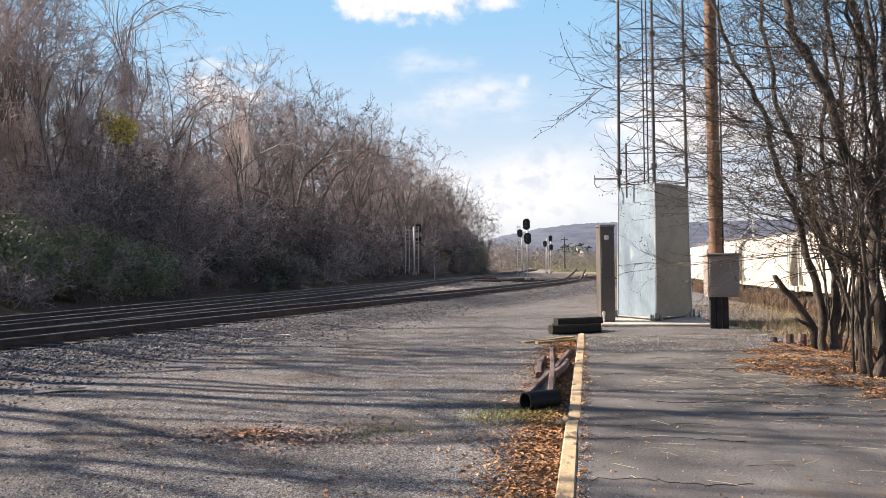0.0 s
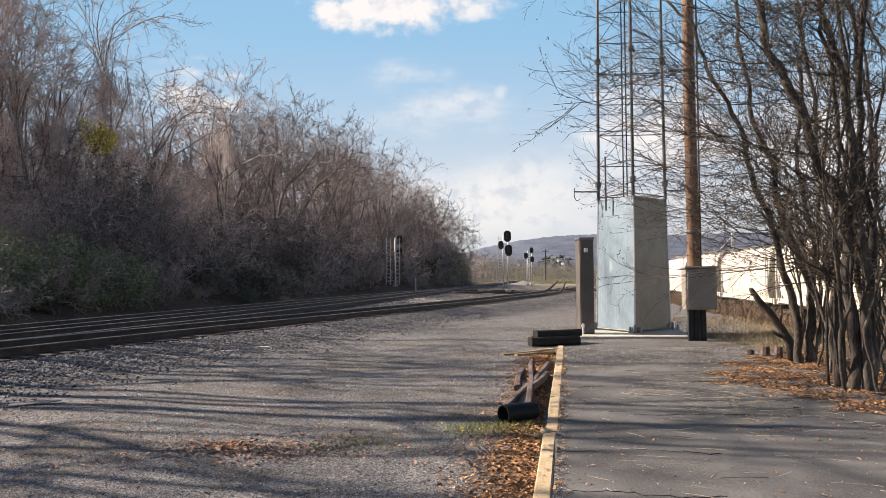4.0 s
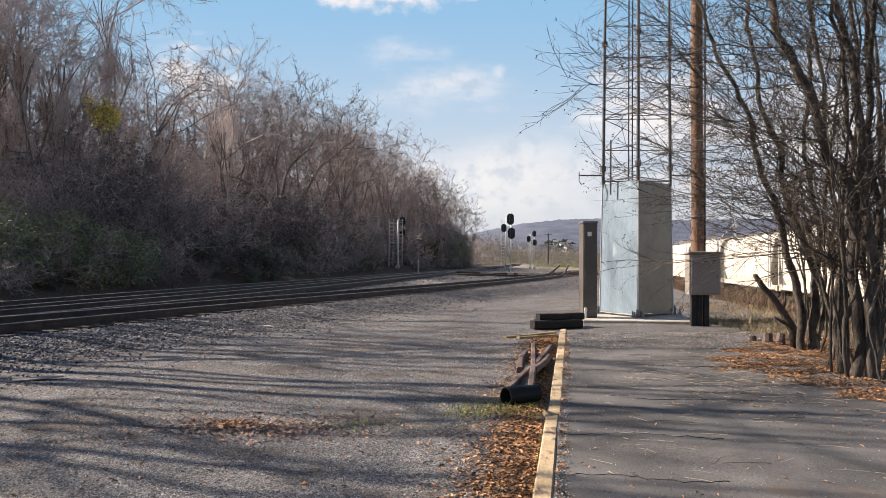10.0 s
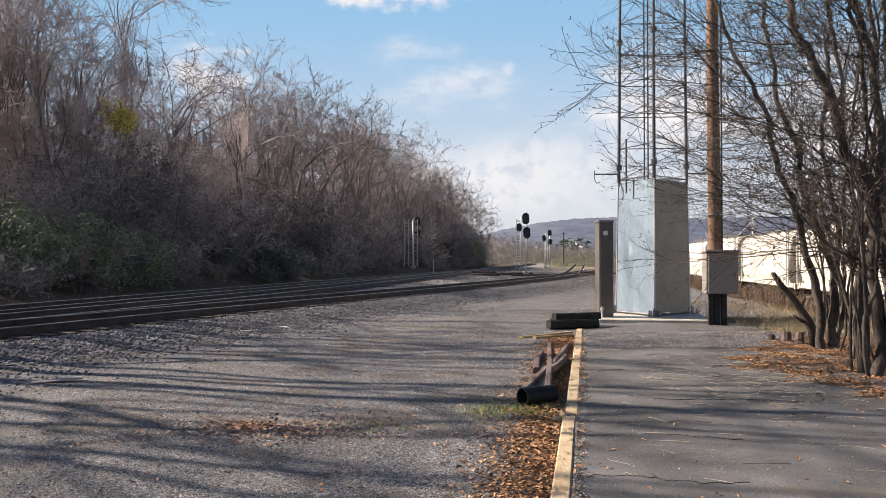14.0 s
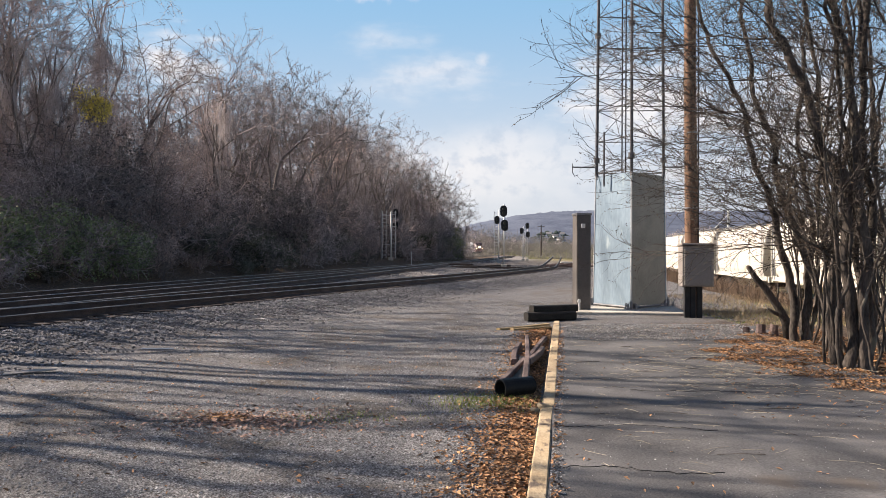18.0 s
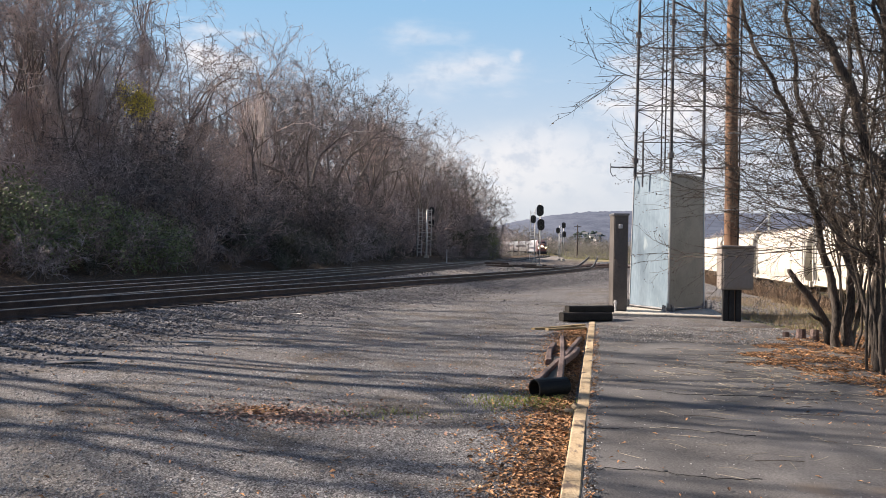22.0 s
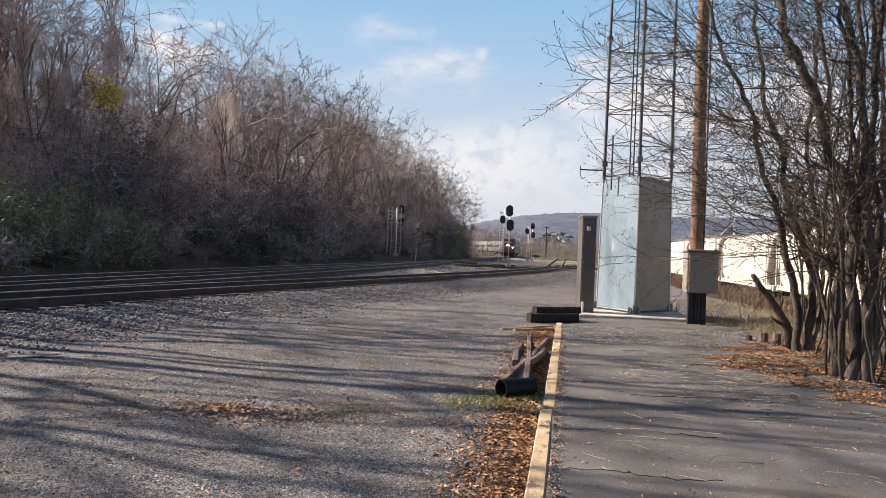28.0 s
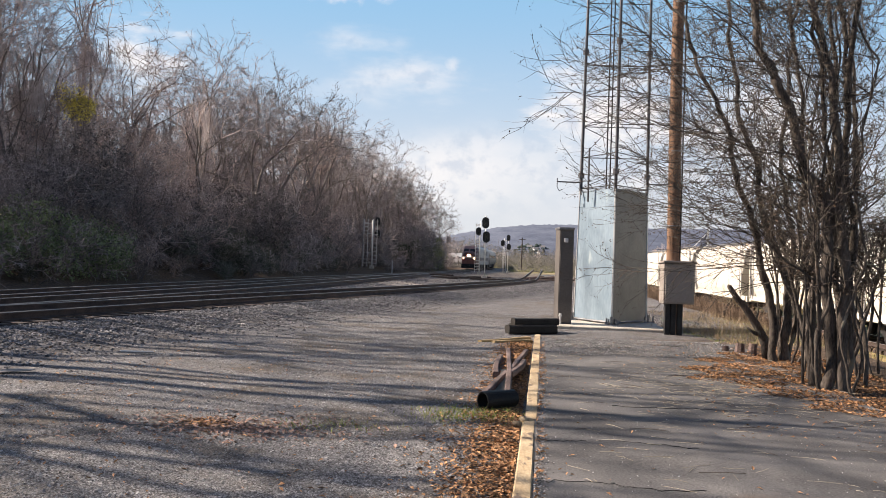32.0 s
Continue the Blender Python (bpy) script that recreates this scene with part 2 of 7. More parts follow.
# the same sheet, with the right-hand panel's shade painted into a darker grey
M_GALV_SHADED = material("weathered_zinc", (0.145, 0.15, 0.143), (0.225, 0.23, 0.215), 0.62, 2.0, 25, 0.06, metal=0.3, spots=((0.21, 0.205, 0.19), 0.15, 3))
M_CABINET = material("grey_painted_steel", (0.24, 0.21, 0.19), (0.32, 0.285, 0.26), 0.55, 2, 30, 0.05, metal=0.2)
M_DARKCAB = material("dark_painted_steel", (0.10, 0.09, 0.085), (0.15, 0.135, 0.125), 0.55, 2, 30, 0.05, metal=0.2)
M_STEEL = material("dull_steel", (0.16, 0.16, 0.17), (0.30, 0.30, 0.31), 0.5, 4, 40, 0.1, metal=0.7)
M_TOWER = material("tower_steel", (0.06, 0.06, 0.068), (0.14, 0.14, 0.15), 0.55, 4, 40, 0.1, metal=0.5)
M_POLE = material("pole_wood", (0.10, 0.055, 0.036), (0.28, 0.165, 0.105), 0.85, 3, 40, 0.5, stretch=(1, 1, 0.08))
M_TARRED = material("tarred_wood", (0.012, 0.011, 0.010), (0.035, 0.03, 0.026), 0.7, 4, 40, 0.4, stretch=(1, 0.2, 1))
M_BLACKPIPE = material("black_pipe", (0.005, 0.005, 0.005), (0.014, 0.013, 0.012), 0.6, 4, 40, 0.2)
M_TIMBER = material("weathered_timber", (0.06, 0.042, 0.039), (0.185, 0.135, 0.122), 0.9, 4, 40, 0.5, stretch=(1, 0.15, 1), per_object=0.3)
M_BOARD = material("yellowed_board", (0.22, 0.16, 0.08), (0.42, 0.31, 0.17), 0.85, 4, 40, 0.4, stretch=(1, 0.15, 1))
M_TIE = material("tie_wood", (0.035, 0.028, 0.026), (0.095, 0.075, 0.066), 0.9, 4, 40, 0.5, per_object=0.3)
M_RAIL = material("rusty_rail", (0.036, 0.027, 0.025), (0.09, 0.064, 0.056), 0.7, 3, 40, 0.2, metal=0.2)
M_RAILTOP = material("worn_rail_head", (0.16, 0.155, 0.155), (0.28, 0.27, 0.265), 0.5, 2, 30, 0.05, metal=0.85)
M_HOPPER = material("cream_paint", (0.52, 0.48, 0.42), (0.61, 0.575, 0.51), 0.6, 0.6, 10, 0.05, spots=((0.42, 0.33, 0.25), 0.12, 0.9))
M_DARKSTEEL = material("black_steel", (0.015, 0.015, 0.017), (0.04, 0.04, 0.042), 0.6, 3, 30, 0.1, metal=0.2)
M_WHITESTEEL = material("aluminium_paint", (0.5, 0.5, 0.5), (0.66, 0.66, 0.65), 0.5, 3, 30, 0.1, metal=0.3)
M_COACH = material("stainless_coach", (0.19, 0.19, 0.195), (0.27, 0.268, 0.27), 0.4, 0.8, 6, 0.03, metal=0.45, stretch=(1, 0.2, 1))
M_LOCO = material("silver_loco_paint", (0.30, 0.31, 0.335), (0.40, 0.41, 0.43), 0.45, 0.8, 6, 0.03, metal=0.2)
M_LOCODARK = material("dark_loco_paint", (0.03, 0.035, 0.055), (0.06, 0.06, 0.085), 0.4, 0.8, 6, 0.03)
M_LOCONOSE = material("maroon_cab_paint", (0.070, 0.044, 0.050), (0.135, 0.082, 0.085), 0.4, 0.8, 6, 0.03)
M_LOCORED = material("red_stripe", (0.17, 0.075, 0.065), (0.25, 0.11, 0.095), 0.45, 0.8, 6, 0.03)
M_GLASS = material("dark_glass", (0.012, 0.013, 0.016), (0.02, 0.022, 0.026), 0.08, 1, 10, 0.0, spec=0.5)
M_LAMP = plain_glow("headlight", (1.0, 0.60, 0.30), 12.0)
M_GRASSDRY = islands(material("dry_grass", (0.20, 0.145, 0.085), (0.40, 0.30, 0.18), 0.8, 2, 20, 0.1), 0.6, 1.4)
M_WEEDS = islands(material("brown_weeds", (0.085, 0.058, 0.042), (0.24, 0.165, 0.11), 0.8, 2, 20, 0.1), 0.6, 1.4)
M_GRASSGREEN = islands(material("green_grass", (0.13, 0.17, 0.035), (0.31, 0.36, 0.085), 0.8, 2, 20, 0.1), 0.6, 1.4)
# aerial haze is painted as blue into the base colour of the woods
M_HILL_HAZE = material("wooded_hill", (0.050, 0.064, 0.102), (0.108, 0.125, 0.172), 1.0, 0.03, 0.25, 0.0)
M_BRUSH = islands(material("field_brush", (0.095, 0.092, 0.085), (0.185, 0.172, 0.155), 0.9, 0.05, 2, 0.0), 0.6, 1.4)
M_WALL = material("white_siding", (0.6, 0.6, 0.58), (0.75, 0.75, 0.73), 0.8, 1, 8, 0.0)
M_ROOF = material("grey_shingle", (0.12, 0.12, 0.13), (0.2, 0.2, 0.21), 0.9, 1, 8, 0.0)

# ---------------------------------------------------------------- plan of the tracks
MAIN_LEFT = [(-16.5, 2), (-14.4, 11), (-12.9, 17), (-11.8, 23), (-10.2, 31.5), (-8.7, 39), (-7.0, 47.5), (-4.9, 57), (-2.9, 66), (0.2, 80), (3.6, 100), (6.9, 127), (10.1, 152), (14.85, 177), (18.7, 203), (21.2, 226), (21.5, 252), (19.4, 279), (15.6, 303), (9.0, 327), (-2.0, 353), (-22.0, 385), (-60.0, 425), (-130.0, 470), (-260.0, 520), (-430.0, 560)]
CROSS_LEFT = [(-15.2, 1), (-12.6, 9), (-11.2, 14), (-10.05, 19), (-9.0, 23.5), (-7.9, 28.5), (-6.1, 38), (-4.3, 48), (-2.75, 57), (-1.3, 66), (0.55, 79.5)]
NEAR_LEFT = [(-14.0, 1), (-11.6, 9), (-10.4, 12.5), (-8.9, 17), (-7.1, 22.2), (-5.1, 27.4), (-2.9, 33), (1.4, 44), (5.6, 56), (9.0, 67.5), (10.2, 71.8)]
GAUGE = 1.505


def shifted(line, off):
    """A line off metres to the right of another."""
    out = []
    for i, (x, y) in enumerate(line):
        a, b = line[max(i - 1, 0)], line[min(i + 1, len(line) - 1)]
        d = Vector((b[0] - a[0], b[1] - a[1])).normalized()
        out.append((x + d.y * off, y - d.x * off))
    return out


MAIN = shifted(spline(MAIN_LEFT, 0.5), GAUGE / 2)
CROSS = shifted(spline(CROSS_LEFT, 0.5), GAUGE / 2)
NEAR = shifted(spline(NEAR_LEFT, 0.5), GAUGE / 2)
MAIN_XY = np.array(MAIN)
BED = np.concatenate([MAIN_XY[::4], np.array(CROSS)[::4], np.array(NEAR)[::4]])


def x_main(y):
    return np.interp(y, MAIN_XY[:, 1], MAIN_XY[:, 0])


def x_hopper(y):
    return 28.9 - (101 - y) * 0.142


def x_kerb(y):
    return 0.74 + (y - 5.58) * 0.1615


def bed_gap(x, y):
    """Metres from the nearest track centre line."""
    best = np.full(x.shape, 1e9)
    for bx, by in BED:
        best = np.minimum(best, (x - bx) ** 2 + (y - by) ** 2)
    return np.sqrt(best)


def fall(y):
    return -0.28 * sstep(60, 160, y)


def heights(x, y, gap=None):
    x, y = np.asarray(x, float), np.asarray(y, float)
    gap = bed_gap(x, y) if gap is None else gap
    z = fall(y) + 0.15 * (1 - sstep(1.7, 4.2, gap))
    z = z - 1.35 * sstep(-8.5, -3.0, x - x_hopper(y)) * sstep(5, 14, y + 6)
    left = x_main(y) - x
    z = z + (0.6 * sstep(3.2, 7, left) + 5.5 * sstep(6, 32, left)) * (1 - 0.8 * sstep(150, 230, y))
    z = z + (0.018 * np.sin(x * 1.3 + np.sin(y * 0.7)) + 0.015 * np.sin(y * 0.9 + x * 0.4)) * sstep(3, 7, gap)
    on_path = sstep(-0.25, 0.1, x - x_kerb(y)) * (1 - sstep(4.0, 4.6, x - x_kerb(y))) * (1 - sstep(17.2, 18.0, y))
    z = z - 0.06 * on_path
    z = z - 3.0 * sstep(380, 900, y)
    return z


def height(x, y):
    return float(heights(np.array([x]), np.array([y]))[0])


def spaced(*spans):
    out = []
    for a, b, step in spans:
        out += np.arange(a, b, step).tolist()
    return np.array(out)


gx = spaced((-4000, -400, 400), (-400, -60, 20), (-60, -24, 1.5), (-24, 14, 0.3), (14, 44, 1.2), (44, 120, 6), (120, 400, 30), (400, 4001, 400))
gy = spaced((-300, -20, 40), (-20, 2, 2), (2, 48, 0.3), (48, 130, 1.2), (130, 420, 5), (420, 900, 40), (900, 4801, 300))
GX, GY = np.meshgrid(gx, gy)
flat_x, flat_y = GX.ravel(), GY.ravel()
GAP = np.full(flat_x.shape, 50.0)
close = (flat_x > -440) & (flat_x < 60) & (flat_y > -20) & (flat_y < 600)
GAP[close] = bed_gap(flat_x[close], flat_y[close])
GZ = heights(flat_x, flat_y, GAP)
nx, ny = len(gx), len(gy)
ground_me = bpy.data.meshes.new("ground")
ground_me.from_pydata(np.stack([flat_x, flat_y, GZ], 1).tolist(), [], [(j * nx + i, j * nx + i + 1, (j + 1) * nx + i + 1, (j + 1) * nx + i) for j in range(ny - 1) for i in range(nx - 1)])
ground_me.polygons.foreach_set("use_smooth", [True] * len(ground_me.polygons))
right_of = flat_x - x_kerb(flat_y)
zone = {
    "ballast": np.maximum(1 - sstep(3.9, 5.4, GAP + 0.5 * np.sin(flat_y * 0.5) * np.sin(flat_x * 0.9)), (0.75 + 0.25 * np.sin(flat_y * 0.31 + flat_x)) * sstep(-1, 1, flat_x - x_main(flat_y)) * sstep(-1, 1, np.interp(flat_y, [p[1] for p in NEAR] + [200], [p[0] for p in NEAR] + [24]) - flat_x) * sstep(24, 34, flat_y)) + 0.9 * sstep(4.0, 4.6, right_of) * (1 - sstep(5.2, 6.4, right_of)) * sstep(18.5, 20, flat_y) * (1 - sstep(27, 32, flat_y)),
    "cinder": sstep(-1, 1, flat_x - x_main(flat_y)) * sstep(-1, 1, np.interp(flat_y, [p[1] for p in NEAR] + [90, 200], [p[0] for p in NEAR] + [14, 26]) - flat_x) * sstep(24, 34, flat_y),
    "far_cinder": sstep(72, 80, flat_y) * (1 - sstep(125, 170, flat_y)) * sstep(-1, 1, flat_x - x_main(flat_y)) * (1 - sstep(24, 32, flat_x)),
    # leaf litter; its strip nearest the main line also paints in the bank's shade
    "litter": np.maximum(sstep(2.0, 3.6, x_main(flat_y) - flat_x), sstep(2.6, 4.2, right_of) * (1 - sstep(17, 21, flat_y)) * (1 - sstep(7, 10, right_of))),
    "meadow": np.maximum(sstep(5.6, 7.5, right_of - 0.15 * (flat_y - 20)) * sstep(16, 19, flat_y), sstep(110, 190, flat_y) * sstep(5, 12, GAP)),
}
for key, values in zone.items():
    ground_me.attributes.new(key, "FLOAT", "POINT").data.foreach_set("value", np.ascontiguousarray(values, dtype=np.float32))


def ground_material():
    mt = bpy.data.materials.new("ground")
    mt.use_nodes = True
    n, l = mt.node_tree.nodes, mt.node_tree.links
    b = n["Principled BSDF"]
    b.inputs["Roughness"].default_value, b.inputs["Specular IOR Level"].default_value = 0.95, 0.15
    pos = n.new("ShaderNodeNewGeometry").outputs["Position"]

    def noise_at(scale, detail=4, rough=0.6):
        t = n.new("ShaderNodeTexNoise")
        t.inputs["Scale"].default_value, t.inputs["Detail"].default_value, t.inputs["Roughness"].default_value = scale, detail, rough
        l.new(pos, t.inputs[0])
        return t.outputs["Fac"]

    def ramp(src, a, b0):
        r = n.new("ShaderNodeMapRange")
        r.inputs["From Min"].default_value, r.inputs["From Max"].default_value = a, b0
        l.new(src, r.inputs[0])
        return r.outputs[0]

    def mixed(fac, a, b0):
        m = n.new("ShaderNodeMix")
        m.data_type = "RGBA"
        for sock, val in ((m.inputs["A"], a), (m.inputs["B"], b0)):
            if isinstance(val, tuple):
                sock.default_value = (*val, 1)
            else:
                l.new(val, sock)
        l.new(fac, m.inputs["Factor"])
        return m.outputs["Result"]

    def attr(key):
        a = n.new("ShaderNodeAttribute")
        a.attribute_name = key
        return a.outputs["Fac"]

    def cells(scale):
        v = n.new("ShaderNodeTexVoronoi")
        v.inputs["Scale"].default_value = scale
        l.new(pos, v.inputs[0])
        return v

    grit, lump, patch = noise_at(34, 4, 0.8), noise_at(7, 5, 0.7), noise_at(0.45, 5)
    stones = cells(26)
    fine = cells(74)
    gravel = mixed(ramp(fine.outputs["Color"], 0.15, 0.85), (0.072, 0.071, 0.076), (0.335, 0.330, 0.338))
    gravel = mixed(ramp(grit, 0.56, 0.70), gravel, (0.17, 0.155, 0.145))
    gravel = mixed(ramp(stones.outputs["Color"], 0.80, 0.92), gravel, (0.41, 0.405, 0.405))
    gravel = mixed(ramp(patch, 0.54, 0.72), gravel, mixed(ramp(grit, 0.4, 0.62), (0.11, 0.10, 0.09), (0.27, 0.245, 0.22)))
    soil = mixed(ramp(noise_at(22, 5, 0.8), 0.42, 0.6), (0.075, 0.062, 0.052), (0.265, 0.232, 0.200))
    gravel = mixed(ramp(noise_at(0.8, 7, 0.62), 0.49, 0.64), gravel, soil)
    # shade in the gaps between stones, painted dark into the gravel colour
    gravel = mixed(ramp(fine.outputs["Distance"], 0.46, 0.78), gravel, (0.055, 0.05, 0.047))
    gravel = mixed(ramp(lump, 0.60, 0.74), gravel, (0.12, 0.108, 0.10))
    big = cells(15)
    ballast = mixed(ramp(big.outputs["Color"], 0.1, 0.9), (0.027, 0.027, 0.033), (0.17, 0.166, 0.174))
    ballast = mixed(ramp(noise_at(1.7, 5), 0.52, 0.66), ballast, (0.075, 0.066, 0.06))
    litter = mixed(ramp(noise_at(14, 4), 0.4, 0.62), (0.055, 0.041, 0.031), (0.16, 0.11, 0.075))
    meadow = mixed(ramp(noise_at(1.3, 5), 0.4, 0.6), (0.17, 0.16, 0.06), (0.36, 0.28, 0.14))
    col = mixed(attr("ballast"), gravel, ballast)
    cinder = mixed(ramp(noise_at(3.1, 6, 0.75), 0.38, 0.64), (0.10, 0.088, 0.08), (0.36, 0.33, 0.305))
    col = mixed(attr("cinder"), col, cinder)
    earth = mixed(ramp(noise_at(0.9, 7, 0.7), 0.40, 0.62), (0.075, 0.06, 0.052), (0.29, 0.255, 0.225))
    col = mixed(attr("far_cinder"), col, earth)
    col = mixed(attr("meadow"), col, meadow)
    col = mixed(attr("litter"), col, litter)
    l.new(col, b.inputs["Base Color"])
    h = n.new("ShaderNodeMix")
    rough_ = n.new("ShaderNodeMix")
    rough_.inputs["Factor"].default_value = 0.5
    l.new(fine.outputs["Distance"], rough_.inputs["A"]), l.new(noise_at(46, 5, 0.85), rough_.inputs["B"])
    l.new(attr("ballast"), h.inputs["Factor"]), l.new(rough_.outputs[0], h.inputs["A"]), l.new(big.outputs["Distance"], h.inputs["B"])
    bp = n.new("ShaderNodeBump")
    bp.invert = True
    bp.inputs["Strength"].default_value, bp.inputs["Distance"].default_value = 0.75, 0.03
    l.new(h.outputs[0], bp.inputs["Height"]), l.new(bp.outputs[0], b.inputs["Normal"])
    return mt


ground_me.materials.append(ground_material())
tagged(new("ground", ground_me), "grey gravel yard with ballast, leaf litter and dry meadow", kind="structure")


# ---------------------------------------------------------------- rails and ties
def rail_z(y):
    return 0.35 + float(fall(np.array(y)))


def rail_shape(line, base, head):
    """A flat-bottomed rail along a line: foot and web in one shape, the worn head in another."""
    body, top = Shape(), Shape()
    prof = [(-0.065, -0.165), (0.065, -0.165), (0.065, -0.15), (0.012, -0.125), (0.012, -0.04), (0.034, -0.035), (0.034, -0.012), (-0.034, -0.012), (-0.034, -0.035), (-0.012, -0.04), (-0.012, -0.125), (-0.065, -0.15)]
    cap = [(-0.034, -0.012), (0.034, -0.012), (0.03, 0.0), (-0.03, 0.0)]
    for shape, outline in ((body, prof), (top, cap)):
        k = len(outline)
        for i, (x, y, z) in enumerate(line):
            a, b = line[max(i - 1, 0)], line[min(i + 1, len(line) - 1)]
            d = Vector((b[0] - a[0], b[1] - a[1])).normalized()
            shape.v += [(x + d.y * u, y - d.x * u, z + w) for u, w in outline]
        for i in range(len(line) - 1):
            shape.f += [(i * k + j, i * k + (j + 1) % k, (i + 1) * k + (j + 1) % k, (i + 1) * k + j) for j in range(k)]
        shape.f += [tuple(reversed(range(k))), tuple((len(line) - 1) * k + j for j in range(k))]
    return body, top


def railway(name, label, line, stop, tie_from, tie_to, lift, far_ties=True, bend_up=False):
    track = thing(name, label, "railway track", kind="structure")
    for side in (-1, 1):
        rail = shifted(line, side * GAUGE / 2)[:stop]
        pts = [(x, y, rail_z(y) + lift) for x, y in rail[::2]]
        if bend_up:
            pts = pts[:-6] if side > 0 else pts[:-4]
            x, y, z = pts[-1]
            a = Vector((pts[-1][0] - pts[-3][0], pts[-1][1] - pts[-3][1], 0)).normalized()
            pts += [(x + a.x * s, y + a.y * s, z + u) for s, u in (((0.8, 0.06), (1.8, 0.22), (2.9, 0.48), (4.0, 0.78)) if side > 0 else ((1.5, 0.06), (3.5, 0.22), (6.0, 0.48), (8.3, 0.74)))]
        body, top = rail_shape(pts, None, None)
        r = part("rail", body, M_RAIL, track, "rusty steel rail")
        part("rail_head", top, M_RAILTOP, r, "worn shiny rail head")
    tie = Shape().box((2.55, 0.23, 0.17), None, 0.012).mesh("tie", M_TIE)
    rng = random.Random(name)
    rest = Shape()
    for i in range(0, len(line) - 1):
        x, y = line[i]
        if not tie_from < y < tie_to or (y > 170 and i % 2):
            continue
        a, b = line[i], line[i + 1]
        yaw = math.degrees(math.atan2(b[1] - a[1], b[0] - a[0])) - 90
        m = pose(x + rng.uniform(-0.04, 0.04), y, rail_z(y) - 0.25 + lift + rng.uniform(-0.012, 0.008), 0, 0, yaw + rng.uniform(-2, 2))
        if y < 75:
            ob = part("tie", tie, None, track)
            ob.matrix_basis = m
        elif far_ties:
            rest.box((2.55, 0.23, 0.17), m)
    if rest.v:
        tagged(part("far_ties", rest, M_TIE, track), kind="stuff")
    return track


railway("main_track", "double rails of a main line on dark ties", MAIN, len(MAIN), 4, 330, 0.0)
railway("crossover_track", "crossover rails joining siding and main line", CROSS, len(CROSS), 31, 76, 0.004)
railway("stub_track", "dark stub siding ending in bent-up rails", NEAR, len(NEAR), 4, 74, 0.008, bend_up=True)
HOPPER_LINE = [(float(x_hopper(y)), float(y)) for y in np.arange(2, 170, 0.5)]


def hopper_track():
    track = thing("hopper_track", "rusty siding under parked hopper cars", "railway track", kind="structure")
    for side in (-1, 1):
        body, top = rail_shape([(x, y, height(x, y) + 0.30) for x, y in shifted(HOPPER_LINE, side * GAUGE / 2)[::8]], None, None)
        r = part("rail", body, M_RAIL, track, "rusty steel rail")
        part("rail_head", top, M_RAILTOP, r)
    ties = Shape()
    for x, y in HOPPER_LINE[::1]:
        ties.box((2.5, 0.22, 0.16), pose(x, y, height(x, y) + 0.06, 0, 0, -8.1))
    tagged(part("far_ties", ties, M_TIE, track), kind="stuff")


hopper_track()

# ---------------------------------------------------------------- asphalt path, kerb, pad
PATH_TOP = 0.035


def path_slab():
    s = Shape()
    rng = random.Random(4)
    ys = np.arange(-14, 17.61, 0.4).tolist()
    cols = [0.045, 0.6, 1.2, 1.8, 2.4, 3.0, 3.6, 4.1]
    verts, faces = [], []
    for j, y in enumerate(ys):
        for i, c in enumerate(cols):
            edge = rng.uniform(-0.10, 0.14) if i == len(cols) - 1 else 0.0
            end = rng.uniform(-0.15, 0.15) if j == len(ys) - 1 and i else 0.0
            verts.append((x_kerb(y) + c + edge, y + end, PATH_TOP + 0.006 * math.sin(y * 1.7 + c * 2.1)))
    k = len(cols)
    faces = [(j * k + i, j * k + i + 1, (j + 1) * k + i + 1, (j + 1) * k + i) for j in range(len(ys) - 1) for i in range(k - 1)]
    n = len(verts)
    rim = [i for i in range(k)] + [j * k + k - 1 for j in range(1, len(ys))] + [(len(ys) - 1) * k + i for i in range(k - 2, -1, -1)] + [j * k for j in range(len(ys) - 2, 0, -1)]
    verts += [(verts[i][0], verts[i][1], -0.12) for i in rim]
    faces += [(rim[i], n + i, n + (i + 1) % len(rim), rim[(i + 1) % len(rim)]) for i in range(len(rim))]
    s.add(verts, faces)
    solid("path", s, M_ASPHALT, "worn dark asphalt path strewn with leaves and twigs", "path", kind="structure")


path_slab()


def kerb_run():
    kerb = thing("kerb", "weathered tan kerb, cracked at one joint", "kerb", kind="structure")
    rng = random.Random(9)
    for y0, y1, off in ((-12, -7.2, 0.0), (-7.18, -2.2, 0.0), (-2.18, 3.0, 0.0), (3.02, 8.42, -0.005), (8.50, 13.6, 0.012), (13.62, 18.7, 0.012)):
        s = Shape()
        n = 12
        for i in range(n + 1):
            y = y0 + (y1 - y0) * i / n
            x = x_kerb(y) + off
            w = 0.066 + rng.uniform(-0.002, 0.002)
            top = 0.045 + rng.uniform(-0.002, 0.002)
            chip = 0.012 if 0 < i < n else 0.028
            s.v += [(x - w, y, -0.15), (x - w, y, top - chip), (x - w + chip, y, top), (x + w - 0.012, y, top), (x + w, y, top - 0.012), (x + w, y, -0.15)]
        for i in range(n):
            s.f += [(i * 6 + j, i * 6 + j + 1, i * 6 + j + 7, i * 6 + j + 6) for j in range(5)]
        s.f += [(0, 1, 2, 3, 4, 5), tuple(n * 6 + j for j in (5, 4, 3, 2, 1, 0))]
        part("kerbstone", s, M_KERB, kerb)
    return kerb


kerb_run()
solid("concrete_pad", Shape().box((2.65, 3.9, 0.3), pose(5.32, 22.53, -0.055, 0, 0, -10), 0.02), M_CONCRETE, "low concrete pad under the radio tower", "concrete pad", kind="structure")


